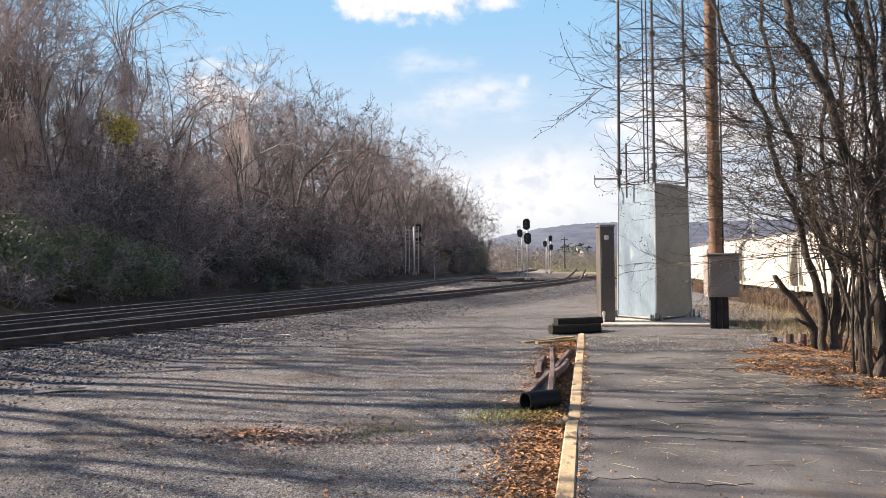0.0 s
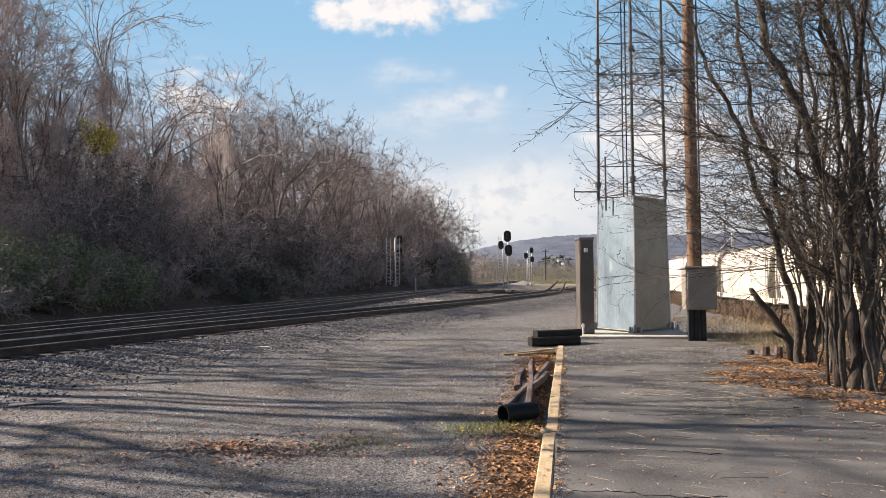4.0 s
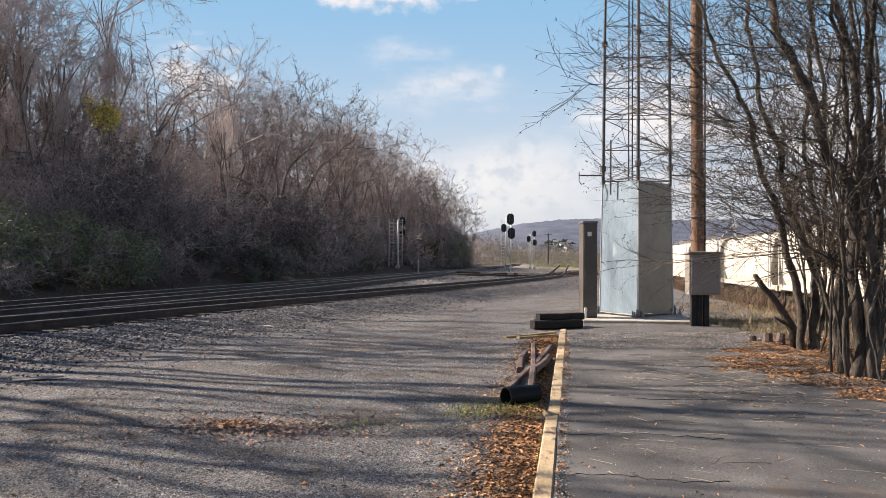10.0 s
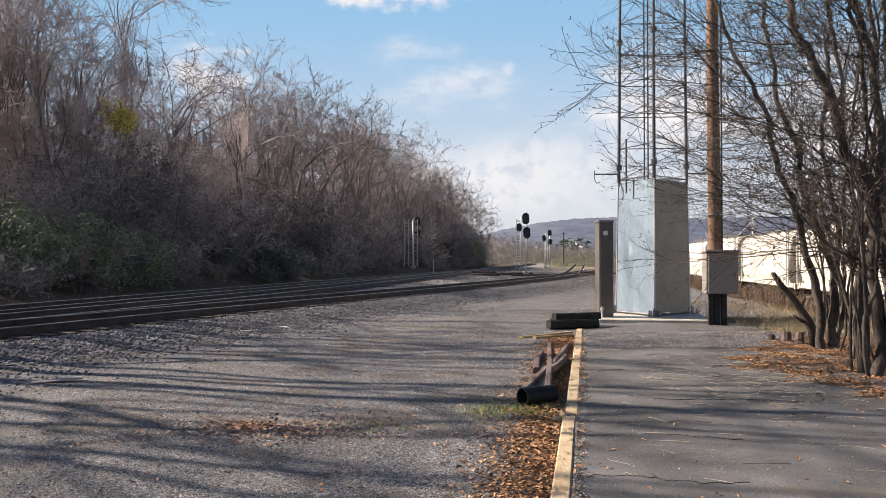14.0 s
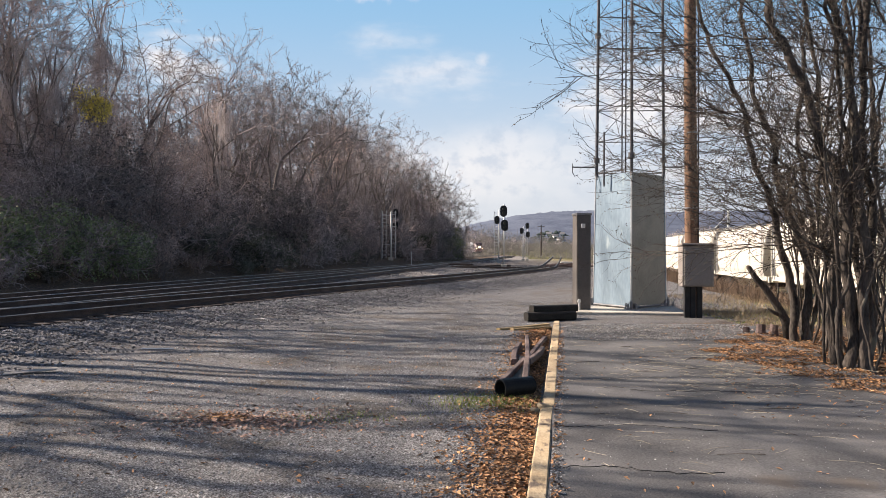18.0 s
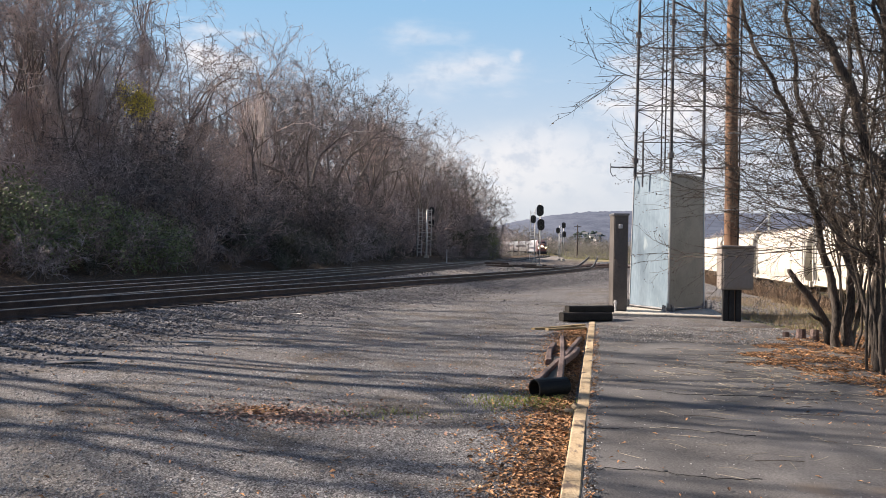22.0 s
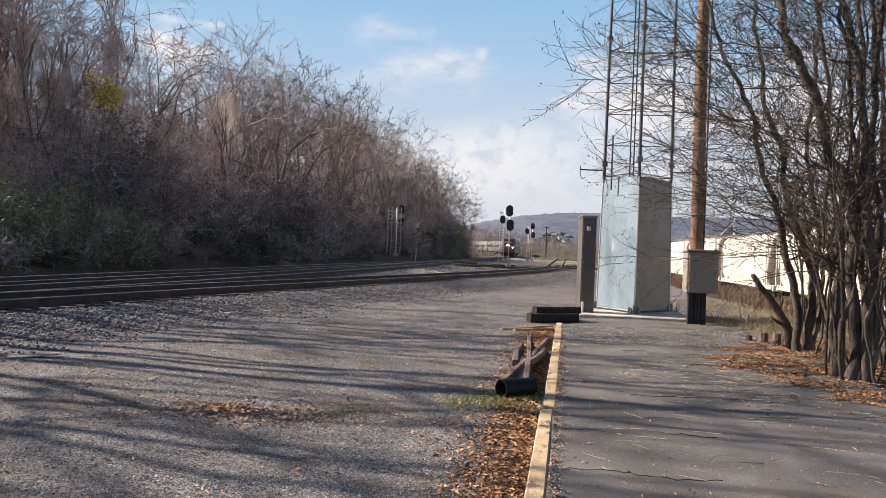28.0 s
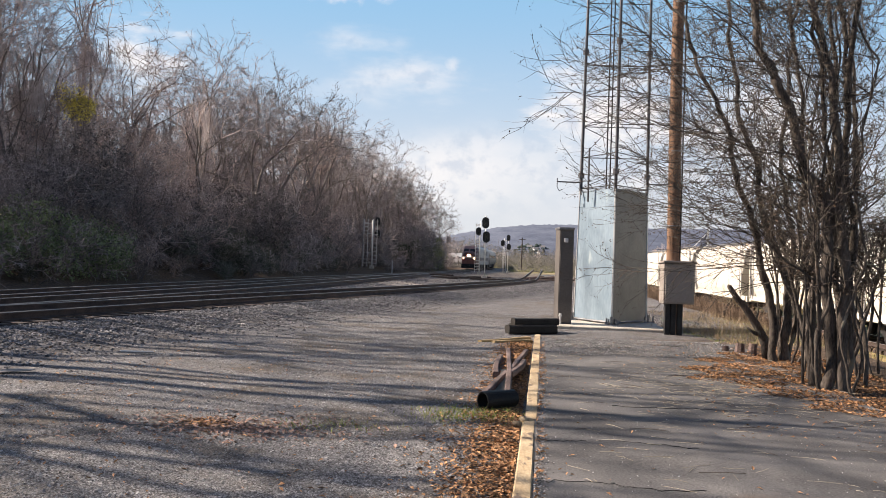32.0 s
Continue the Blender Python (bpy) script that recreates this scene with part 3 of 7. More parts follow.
# ---------------------------------------------------------------- radio tower with sheet-metal shroud
FEET = [Vector((4.52, 23.25)), Vector((5.23, 21.65)), Vector((6.57, 23.05))]
CENTRE = (FEET[0] + FEET[1] + FEET[2]) / 3


def leg_at(i, z, spread=1.0):
    f = CENTRE + (FEET[i] - CENTRE) * (0.957 - 0.019 * z) * spread
    return Vector((f.x, f.y, z))


def mast_at(i, z):
    f = CENTRE + (FEET[i] - CENTRE) * (0.905 - 0.0085 * z)
    return Vector((f.x, f.y, z))


def radio_tower():
    tower = thing("radio_tower", "steel lattice radio tower with galvanised shroud", "radio tower")
    top = 13.0
    for i in range(3):
        part("leg", Shape().tube([leg_at(i, 0.1, 0.80), leg_at(i, 3.4, 0.87)] + [mast_at(i, z) for z in (3.66, 4, 8, top)], [0.05, 0.048, 0.046, 0.045, 0.04, 0.036], 8), M_TOWER, tower, smooth=True)
        for z in (4.05, 7.45, 10.8):
            part("flange", Shape().tube([mast_at(i, z - 0.07), mast_at(i, z + 0.07)], 0.085, 8), M_TOWER, tower)
    levels = [3.7, 4.55, 5.4, 6.25, 7.1, 7.95, 8.8, 9.65, 10.5, 11.4, 12.3]
    for a, b in ((0, 1), (1, 2), (2, 0)):
        for k, z in enumerate(levels[:-1]):
            part("girt", Shape().tube([mast_at(a, z), mast_at(b, z)], 0.013, 4), M_TOWER, tower)
            p, q = (a, b) if (k + a) % 2 else (b, a)
            part("brace", Shape().tube([mast_at(p, z), mast_at(q, levels[k + 1])], 0.011, 4), M_TOWER, tower)
    for dx in (-0.05, 0.05):
        part("cable", Shape().tube([(CENTRE.x - 0.18 + dx, CENTRE.y, 0.2), (CENTRE.x - 0.18 + dx, CENTRE.y, top)], 0.018, 6), M_DARKSTEEL, tower)
    part("antenna_rod", Shape().tube([(4.72, 22.6, 3.3), (4.72, 22.6, 4.75)], 0.025, 6), M_TOWER, tower)
    part("side_arm", Shape().tube([mast_at(0, 3.86), (3.98, 23.2, 3.87)], 0.02, 6).tube([(3.98, 23.2, 3.97), (3.98, 23.2, 3.72), (4.04, 23.2, 3.62), (4.13, 23.2, 3.66)], 0.012, 5), M_TOWER, tower)
    part("side_arm", Shape().tube([mast_at(2, 3.86), (7.0, 22.9, 3.87)], 0.02, 6).tube([(6.98, 22.9, 3.8), (6.98, 22.9, 4.0)], 0.014, 5), M_TOWER, tower)
    z0, z1 = 0.17, 3.62
    sheet = 0.012
    for a, b in ((0, 1), (1, 2), (2, 0)):
        lo, hi = [leg_at(i, z0) for i in (a, b)], [leg_at(i, z1) for i in (a, b)]
        inward = Vector((CENTRE.x, CENTRE.y, 0)) - (lo[0] + lo[1]) * 0.5
        inward = Vector((inward.x, inward.y, 0)).normalized() * sheet
        s = Shape()
        rows = 6
        for k in range(rows + 1):
            t = k / rows
            p, q = lo[0].lerp(hi[0], t), lo[1].lerp(hi[1], t)
            for u in (0, 0.25, 0.5, 0.75, 1):
                bulge = inward * (-1.1 * math.sin(math.pi * u) * (0.4 + 0.3 * math.sin(k * 1.9 + a)))
                s.v.append(tuple(p.lerp(q, u) + bulge))
        s.f += [(k * 5 + u, k * 5 + u + 1, k * 5 + u + 6, k * 5 + u + 5) for k in range(rows) for u in range(4)]
        n = len(s.v)
        s.v += [tuple(Vector(p) + inward * 2) for p in s.v]
        s.f += [tuple(reversed([i + n for i in q])) for q in s.f]
        # panel 1 faces away from the sun and takes the shade-darkened grey
        panel = part("shroud_panel", s, M_GALV_SHADED if a == 1 else M_GALV, tower, "galvanised panel in a darker grey for shade" if a == 1 else "pale bluish galvanised panel", smooth=True)
        part("corner_trim", Shape().tube([lo[1], hi[1]], 0.022, 6), M_WHITESTEEL, tower, "pale folded corner seam")
        part("bottom_channel", Shape().tube([lo[0] + Vector((0, 0, -0.03)), lo[1] + Vector((0, 0, -0.03))], 0.025, 4), M_STEEL, tower)
    for i in range(3):
        p = leg_at(i, 0.0, 1.05)
        foot = part("leg_foot", Shape().box((0.30, 0.30, 0.03), pose(p.x, p.y, 0.085), 0.006).tube([(p.x, p.y, 0.09), (p.x, p.y, 0.30)], 0.045, 8), M_STEEL, tower)
        for dx, dy in ((-0.11, -0.11), (0.11, -0.11), (-0.11, 0.11), (0.11, 0.11)):
            part("anchor_bolt", Shape().tube([(p.x + dx, p.y + dy, 0.05), (p.x + dx, p.y + dy, 0.25)], 0.024, 6).tube([(p.x + dx, p.y + dy, 0.10), (p.x + dx, p.y + dy, 0.15)], 0.045, 6), M_STEEL, foot)


radio_tower()


def cable_cabinet():
    c = thing("cable_cabinet", "tall narrow grey steel cabinet beside the tower", "cabinet", pose(3.97, 21.75, 0.065))
    part("body", Shape().box((0.36, 0.60, 2.38), pose(0, 0, 1.23), 0.008), M_DARKCAB, c)
    part("cap", Shape().box((0.40, 0.66, 0.06), pose(0, 0, 2.45), 0.01), M_STEEL, c)
    part("door", Shape().box((0.31, 0.012, 2.2), pose(0.0, -0.306, 1.25), 0.004), M_DARKCAB, c)
    part("lock", Shape().box((0.10, 0.05, 0.11), pose(-0.02, -0.33, 2.15), 0.012), M_WHITESTEEL, c, "pale square lamp housing")
    for x in (-0.14, 0.14):
        for y in (-0.25, 0.25):
            part("foot", Shape().box((0.06, 0.06, 0.16), pose(x, y, -0.03), 0.005), M_STEEL, c)
    part("conduit", Shape().tube([(-0.12, -0.36, -0.10), (-0.12, -0.36, 0.30)], 0.03, 8).tube([(-0.12, -0.36, 0.22), (-0.12, -0.36, 0.27)], 0.045, 8), M_WHITESTEEL, c)


cable_cabinet()


def utility_pole():
    p = thing("utility_pole", "reddish brown wooden utility pole", "utility pole", pose(6.33, 20.25, 0))
    ts = [i / 14 for i in range(15)]
    part("shaft", Shape().tube([(-0.06 * t + 0.012 * math.sin(t * 9), 0, -0.3 + 12.3 * t) for t in ts], [0.165 - 0.045 * t for t in ts], 14), M_POLE, p, smooth=True)
    part("riser", Shape().tube([(0.135, -0.1, 1.7), (0.12, -0.1, 11)], 0.018, 6), M_DARKSTEEL, p, "dark cable riser")
    for z in (2.6, 4.4, 6.2, 8.0):
        part("strap", Shape().tube([(0, 0, z), (0, 0, z + 0.03)], 0.172, 14), M_STEEL, p)


utility_pole()


def junction_box():
    b = thing("junction_box", "weathered grey steel box mounted on the pole", "junction box", pose(6.32, 19.86, 0))
    part("case", Shape().box((0.74, 0.34, 0.95), pose(0, 0, 1.235), 0.012), M_CABINET, b)
    part("door", Shape().box((0.66, 0.02, 0.84), pose(0, -0.182, 1.215), 0.006), M_CABINET, b, "flat grey door")
    part("rain_hood", Shape().box((0.80, 0.42, 0.05), pose(0, -0.02, 1.735, -4), 0.01), M_CABINET, b)
    part("latch", Shape().box((0.03, 0.03, 0.12), pose(0.28, -0.2, 1.2), 0.006), M_STEEL, b)
    for x in (-0.20, -0.06, 0.10):
        part("support_post", Shape().box((0.125, 0.10, 0.80), pose(x, 0.06, 0.38), 0.008), M_DARKSTEEL, b, "dark support post")


junction_box()


# ---------------------------------------------------------------- old timbers by the kerb
def beam(name, label, a, b, w, h, mat_, bend=0.0, group="", twist=0.0):
    """A worn squared timber from a to b."""
    a, b = Vector(a), Vector(b)
    rng = random.Random(a.x * 7 + b.y)
    d = (b - a)
    n = 7
    side = Vector((d.y, -d.x, 0)).normalized()
    up = side.cross(d).normalized()
    s = Shape()
    c = 0.18 * min(w, h)
    prof = [(-w / 2 + c, -h / 2), (w / 2 - c, -h / 2), (w / 2, -h / 2 + c), (w / 2, h / 2 - c), (w / 2 - c, h / 2), (-w / 2 + c, h / 2), (-w / 2, h / 2 - c), (-w / 2, -h / 2 + c)]
    for i in range(n + 1):
        t = i / n
        p = a + d * t + side * (bend * math.sin(math.pi * t)) + up * rng.uniform(-0.004, 0.004)
        k = 1 + rng.uniform(-0.05, 0.05)
        ang = twist * t
        for u, v in prof:
            u, v = u * math.cos(ang) - v * math.sin(ang), u * math.sin(ang) + v * math.cos(ang)
            s.v.append(tuple(p + side * (u * k) + up * (v * k)))
    s.f += [(i * 8 + j, i * 8 + (j + 1) % 8, (i + 1) * 8 + (j + 1) % 8, (i + 1) * 8 + j) for i in range(n) for j in range(8)]
    s.f += [tuple(reversed(range(8))), tuple(n * 8 + j for j in range(8))]
    return solid(name, s, mat_, label, "timber", group)


G = "old timbers beside the kerb"
pipe = Shape()
ax, side_, up_ = Vector((0.35, 0.20, 0.012)), Vector((-0.496, 0.868, 0)), Vector((0, 0, 1))
rings = ((0.0, 0.108), (0.12, 0.112), (0.3, 0.108), (0.55, 0.107), (0.8, 0.106), (1.0, 0.108), (1.0, 0.094), (0.5, 0.094), (0.0, 0.094))
for t, r in rings:
    pipe.v += [tuple(Vector((0.79, 9.08, 0.115)) + ax * t + side_ * (r * math.cos(2 * math.pi * k / 22)) + up_ * (r * (0.93 + 0.05 * math.sin(5 * t)) * math.sin(2 * math.pi * k / 22))) for k in range(22)]
pipe.f += [(i * 22 + k, i * 22 + (k + 1) % 22, ((i + 1) % 9) * 22 + (k + 1) % 22, ((i + 1) % 9) * 22 + k) for i in range(9) for k in range(22)]
solid("pipe_offcut", pipe, M_BLACKPIPE, "short black offcut of hollow pipe lying on gravel", "pipe", smooth=False)
beam("timber", "grey weathered timber lying crosswise in the pile", (0.80, 9.32, 0.115), (1.38, 11.95, 0.045), 0.082, 0.09, M_TIMBER, 0.0, G)
beam("timber", "grey weathered timber resting on a black pipe", (1.08, 9.30, 0.125), (1.36, 11.45, 0.115), 0.075, 0.09, M_TIMBER, 0.0, G)
beam("timber", "grey weathered timber with a notched end", (1.35, 11.30, 0.115), (1.84, 13.45, 0.035), 0.08, 0.09, M_TIMBER, 0.03, G)
beam("timber", "long grey weathered timber lying crosswise in the pile", (1.24, 11.2, 0.030), (2.08, 14.9, 0.045), 0.08, 0.10, M_TIMBER, 0.0, G)
beam("timber", "long grey weathered timber in the pile", (1.42, 11.9, 0.055), (1.80, 15.2, 0.030), 0.075, 0.09, M_TIMBER, 0.0, G)
beam("timber", "short thick grey timber in the pile", (1.22, 11.8, 0.030), (1.53, 14.0, 0.030), 0.085, 0.10, M_TIMBER, -0.03, G)
beam("timber", "dark tarred timber low in the pile", (0.98, 9.35, 0.030), (1.42, 12.2, 0.030), 0.16, 0.09, M_TARRED, 0.0, G)
beam("board", "yellowed split board lying on gravel", (1.42, 16.8, 0.03), (2.52, 17.6, 0.06), 0.12, 0.04, M_BOARD, 0.03)
beam("board", "yellowed split board lying on gravel", (1.68, 16.7, 0.03), (2.5, 17.3, 0.03), 0.10, 0.05, M_BOARD, 0.0)
beam("crosstie", "black tarred crosstie stacked by the pad", (2.25, 19.2, 0.09), (3.42, 19.66, 0.09), 0.23, 0.20, M_TARRED, 0.0, "stacked crossties")
beam("crosstie", "black tarred crosstie stacked by the pad", (2.40, 19.42, 0.25), (3.50, 19.88, 0.25), 0.21, 0.16, M_TARRED, 0.0, "stacked crossties")
beam("crosstie", "black tarred crosstie stacked by the pad", (2.38, 19.62, 0.09), (3.45, 20.08, 0.09), 0.23, 0.20, M_TARRED, 0.0, "stacked crossties")


# ---------------------------------------------------------------- bare trees
FOREST_LEAST, PATH_LEAST = (0.035, 0.018, 0.012, 0.010), (0.012, 0.006, 0.0038, 0.003)


def limb(rng, out, p, d, length, r, level, plan, tips=None, least=FOREST_LEAST):
    """One branch and what grows on it. out[level] takes its tube. plan[level] = (segments, sides, wander, lift, children, child length, spread)"""
    seg, sides, wander, lift, kids, share, spread = plan[level]
    pts, dirs = [p.copy()], [d.copy()]
    for i in range(seg):
        d = d + Vector((rng.gauss(0, wander), rng.gauss(0, wander), rng.gauss(0, wander) + lift))
        d.normalize()
        pts.append(pts[-1] + d * (length / seg))
        dirs.append(d.copy())
    end = 0.25 if level == 0 else 0.35
    radii = [r * (1 - (1 - end) * i / seg) for i in range(seg + 1)]
    if level == len(plan) - 1:
        out[-1].twig(pts, r)
    else:
        out[min(level, len(out) - 1)].tube(pts, radii, sides, cap=False)
    if tips is not None and level >= len(plan) - 2:
        tips.append((pts[-1], dirs[-1]))
    if level + 1 >= len(plan):
        return pts, radii
    first = 0.22 if level == 0 else 0.12
    for k in range(kids):
        t = first + (1 - first) * (k + rng.random()) / kids
        i = min(int(t * seg), seg - 1)
        u = t * seg - i
        q = pts[i].lerp(pts[i + 1], u)
        axis = dirs[i + 1]
        ref = axis.orthogonal().normalized()
        ref.rotate(Matrix.Rotation(rng.uniform(0, 2 * math.pi), 3, axis))
        a = rng.uniform(*spread)
        nd = (axis * math.cos(a) + ref * math.sin(a)).normalized()
        size = length * share * rng.uniform(0.6, 1.25) * (1.15 - 0.6 * t)
        limb(rng, out, q, nd, size, max(radii[i] * rng.uniform(0.35, 0.6), least[min(level, 3)]), level + 1, plan, tips, least)
    return pts, radii


def leaves(rng, shape, p, spread, count, size):
    for _ in range(count):
        c = p + Vector((rng.gauss(0, spread), rng.gauss(0, spread), rng.gauss(0, spread)))
        a = Vector((rng.gauss(0, 1), rng.gauss(0, 1), rng.gauss(0, 1))).normalized()
        b = a.orthogonal().normalized()
        s = size * rng.uniform(0.6, 1.4)
        shape.add([c - a * s, c + b * s * 0.5, c + a * s, c - b * s * 0.5], [(0, 1, 2, 3)])


def forked(rng, out, p, d, length, r, level, depth, spread, twigs):
    """A branch that forks again and again into an open fan, with fine twigs at its ends."""
    seg = (6, 4, 4, 3, 2, 2)[min(level, 5)]
    wander = (0.05, 0.10, 0.15, 0.24, 0.3, 0.32)[min(level, 5)]
    pts = [p.copy()]
    for _ in range(seg):
        d = (d + Vector((rng.gauss(0, wander), rng.gauss(0, wander), rng.gauss(0, wander) + (0.05 if level < 3 else -0.03)))).normalized()
        pts.append(pts[-1] + d * (length / seg))
    end = 0.72 if level < depth else 0.5
    out[0 if level == 0 else 1 if level < 3 else 2].tube(pts, [r * (1 - (1 - end) * i / seg) for i in range(seg + 1)], (7, 5, 4, 3, 3, 3)[min(level, 5)], cap=False)
    ref = d.orthogonal().normalized()
    if level == 0:
        for _ in range(5):
            t = rng.uniform(0.35, 0.95) * seg
            i = min(int(t), seg - 1)
            a = Vector((rng.gauss(0, 1), rng.gauss(0, 1), rng.uniform(0.2, 1.0))).normalized()
            forked(rng, out, pts[i].lerp(pts[i + 1], t - i), a, length * rng.uniform(0.22, 0.4), r * 0.22, depth - 2, depth, spread, twigs)
    if level >= 2:
        for _ in range(twigs if level == depth else twigs // 2):
            i = rng.randrange(seg)
            q = pts[i].lerp(pts[i + 1], rng.random())
            a = (d * 0.6 + Vector((rng.gauss(0, 0.9), rng.gauss(0, 0.9), rng.gauss(0, 0.8)))).normalized()
            k = rng.uniform(0.22, 0.7)
            out[2].twig([q, q + a * k * 0.5 + Vector((rng.gauss(0, 0.06), rng.gauss(0, 0.06), 0.02)), q + a * k], 0.012)
    if level == depth:
        return
    turn = rng.uniform(0, 2 * math.pi)
    kids = 3 if rng.random() < (0.75 if level == 0 else 0.35) else 2
    for k in range(kids):
        a = rng.uniform(0.12, 0.34) if k == 0 else rng.uniform(0.35, 0.8) if level < 2 else rng.uniform(0.6, 1.4)
        w = ref.copy()
        w.rotate(Matrix.Rotation(turn + k * 2 * math.pi / kids + rng.gauss(0, 0.3), 3, d))
        nd = (d * math.cos(a * spread) + w * math.sin(a * spread)).normalized()
        forked(rng, out, pts[-1], nd, length * ((0.62 if level == 0 else 0.80) * rng.uniform(0.8, 1.12)), max(r * end * (0.9 if k == 0 else 0.68), 0.016), level + 1, depth, spread, twigs)


def forest_tree(seed, h, r, name="tree", twig=None, spread=1.0, bole=0.36, depth=5, twigs=7, vines=0):
    rng = random.Random(seed)
    out = [Shape(), Shape(), Shape()]
    forked(rng, out, Vector((0, 0, 0)), Vector((rng.gauss(0, 0.05), rng.gauss(0, 0.05), 1)).normalized(), h * bole, r, 0, depth, spread, twigs)
    k = h / max(p[2] for p in out[2].v)
    for shape in out:
        shape.v = [(x * (0.45 + 0.55 * k), y * (0.45 + 0.55 * k), z * k - 0.4) for x, y, z in shape.v]
    # vines that climb the bole and hang from the limbs in curtains
    for _ in range(vines):
        x, y, z = out[1].v[rng.randrange(len(out[1].v))]
        for _ in range(34):
            q = Vector((x + rng.gauss(0, 0.28), y + rng.gauss(0, 0.28), z + rng.uniform(-0.6, 0.3)))
            drop = rng.uniform(0.5, 1.9)
            out[2].twig([q, q + Vector((rng.gauss(0, 0.16), rng.gauss(0, 0.16), -0.5 * drop)), q + Vector((rng.gauss(0, 0.25), rng.gauss(0, 0.25), -drop))], 0.013)
    root = thing(name, "bare tree hung with dead vines on the wooded bank" if vines > 3 else "bare grey-brown deciduous tree on the wooded bank", "tree", group="trees on the bank")
    part("trunk", out[0], M_BARK, root, smooth=True)
    part("branchwork", out[1], M_BARK, root, smooth=True)
    part("crown", out[2], twig or M_TWIG, root, "dense bare twigs")
    return root


def shrub(seed, h, stems, twig, leafy=None, leaf_count=0, leaf_size=0.06):
    rng = random.Random(seed)
    out = [None, Shape()]
    tips, stem_shapes = [], []
    plan = [(5, 4, 0.18, 0.02, 9, 0.42, (0.5, 1.3)), (3, 3, 0.32, 0.0, 9, 0.55, (0.5, 1.4)), (1, 3, 0.25, 0.0, 0, 0, (0, 0))]
    for _ in range(stems):
        a, lean = rng.uniform(0, 2 * math.pi), rng.uniform(0.05, 0.6)
        d = Vector((math.cos(a) * lean, math.sin(a) * lean, 1)).normalized()
        out[0] = Shape()
        stem_shapes.append(out[0])
        limb(rng, out, Vector((math.cos(a) * 0.3, math.sin(a) * 0.3, -0.2)), d, h * rng.uniform(0.6, 1.1), 0.03, 0, plan, tips)
    root = thing("shrub", "tangled leafless brown shrub" if not leafy else "dense green-brown leafy shrub", "shrub", group="thicket beside the tracks")
    for s in stem_shapes:
        part("stem", s, M_BARK, root)
    part("twig_mass", out[1], twig, root)
    if leafy:
        s = Shape()
        for p, _ in tips:
            leaves(rng, s, p, 0.16, max(1, leaf_count // len(tips)), leaf_size)
        part("foliage", s, leafy, root)
    return root


def sapling_clump(seed, h, stems, twig):
    rng = random.Random(seed)
    out, stem_shapes = [None, Shape()], []
    plan = [(7, 4, 0.2, 0.02, 12, 0.36, (0.8, 1.6)), (4, 3, 0.34, 0.0, 11, 0.5, (0.6, 1.5)), (1, 3, 0.28, 0.0, 0, 0, (0, 0))]
    for _ in range(stems):
        a, lean = rng.uniform(0, 2 * math.pi), rng.uniform(0.05, 0.3)
        d = Vector((math.cos(a) * lean, math.sin(a) * lean, 1)).normalized()
        out[0] = Shape()
        stem_shapes.append(out[0])
        limb(rng, out, Vector((rng.gauss(0, 0.7), rng.gauss(0, 0.7), -0.3)), d, h * rng.uniform(0.65, 1.1), 0.035, 0, plan)
    root = thing("sapling", "clump of thin bare saplings wrapped in vines", "sapling", group="saplings on the bank")
    for s in stem_shapes:
        part("stem", s, M_BARK, root)
    part("twig_mass", out[1], twig, root)
    return root


def canopy(x, y):
    """Height of the wood's upper edge, which falls unevenly along the bank."""
    return 1.6 + y * float(np.interp(x / y, [-0.425, -0.424, -0.39, -0.345, -0.30, -0.275, -0.25, -0.238, -0.20, -0.18, -0.16, -0.13, -0.10, -0.06, -0.04, 0.0, 0.03, 0.05],
                                     [0.6, 0.235, 0.215, 0.225, 0.185, 0.145, 0.172, 0.268, 0.253, 0.226, 0.242, 0.219, 0.183, 0.162, 0.134, 0.110, 0.078, 0.045]))


def plant(kinds, x, y, size, rng, sink=0.0, low=False, tall=0.0):
    if abs(x) > 0.64 * y + 3 and rng.random() < 0.45 or (abs(x / y + 0.044) < 0.022 and y < 89) or (abs(x / y + 0.018) < 0.008 and y < 86) or (-0.56 < x / y < -0.38 and y < 34 and x > -18 and not low):
        return None
    src = kinds[rng.randrange(len(kinds))]
    z = height(x, y)
    if tall and x / y > -0.424:
        size = min(1.35, (canopy(x, y) - z) / tall * rng.uniform(0.78, 1.0))
    m = pose(x, y, z - sink, rng.uniform(-3, 3), rng.uniform(-3, 3), rng.uniform(0, 360))
    ob = copy_thing(src, m)
    ob.scale = (size * rng.uniform(0.85, 1.15), size * rng.uniform(0.85, 1.15), size)
    return ob


def clumped(x, y, z, size):
    """Where growth is thick: above nought in the bunches, below it in the gaps between them."""
    return noise.noise(Vector((x / size, y / (size * 2.2), z / size)))


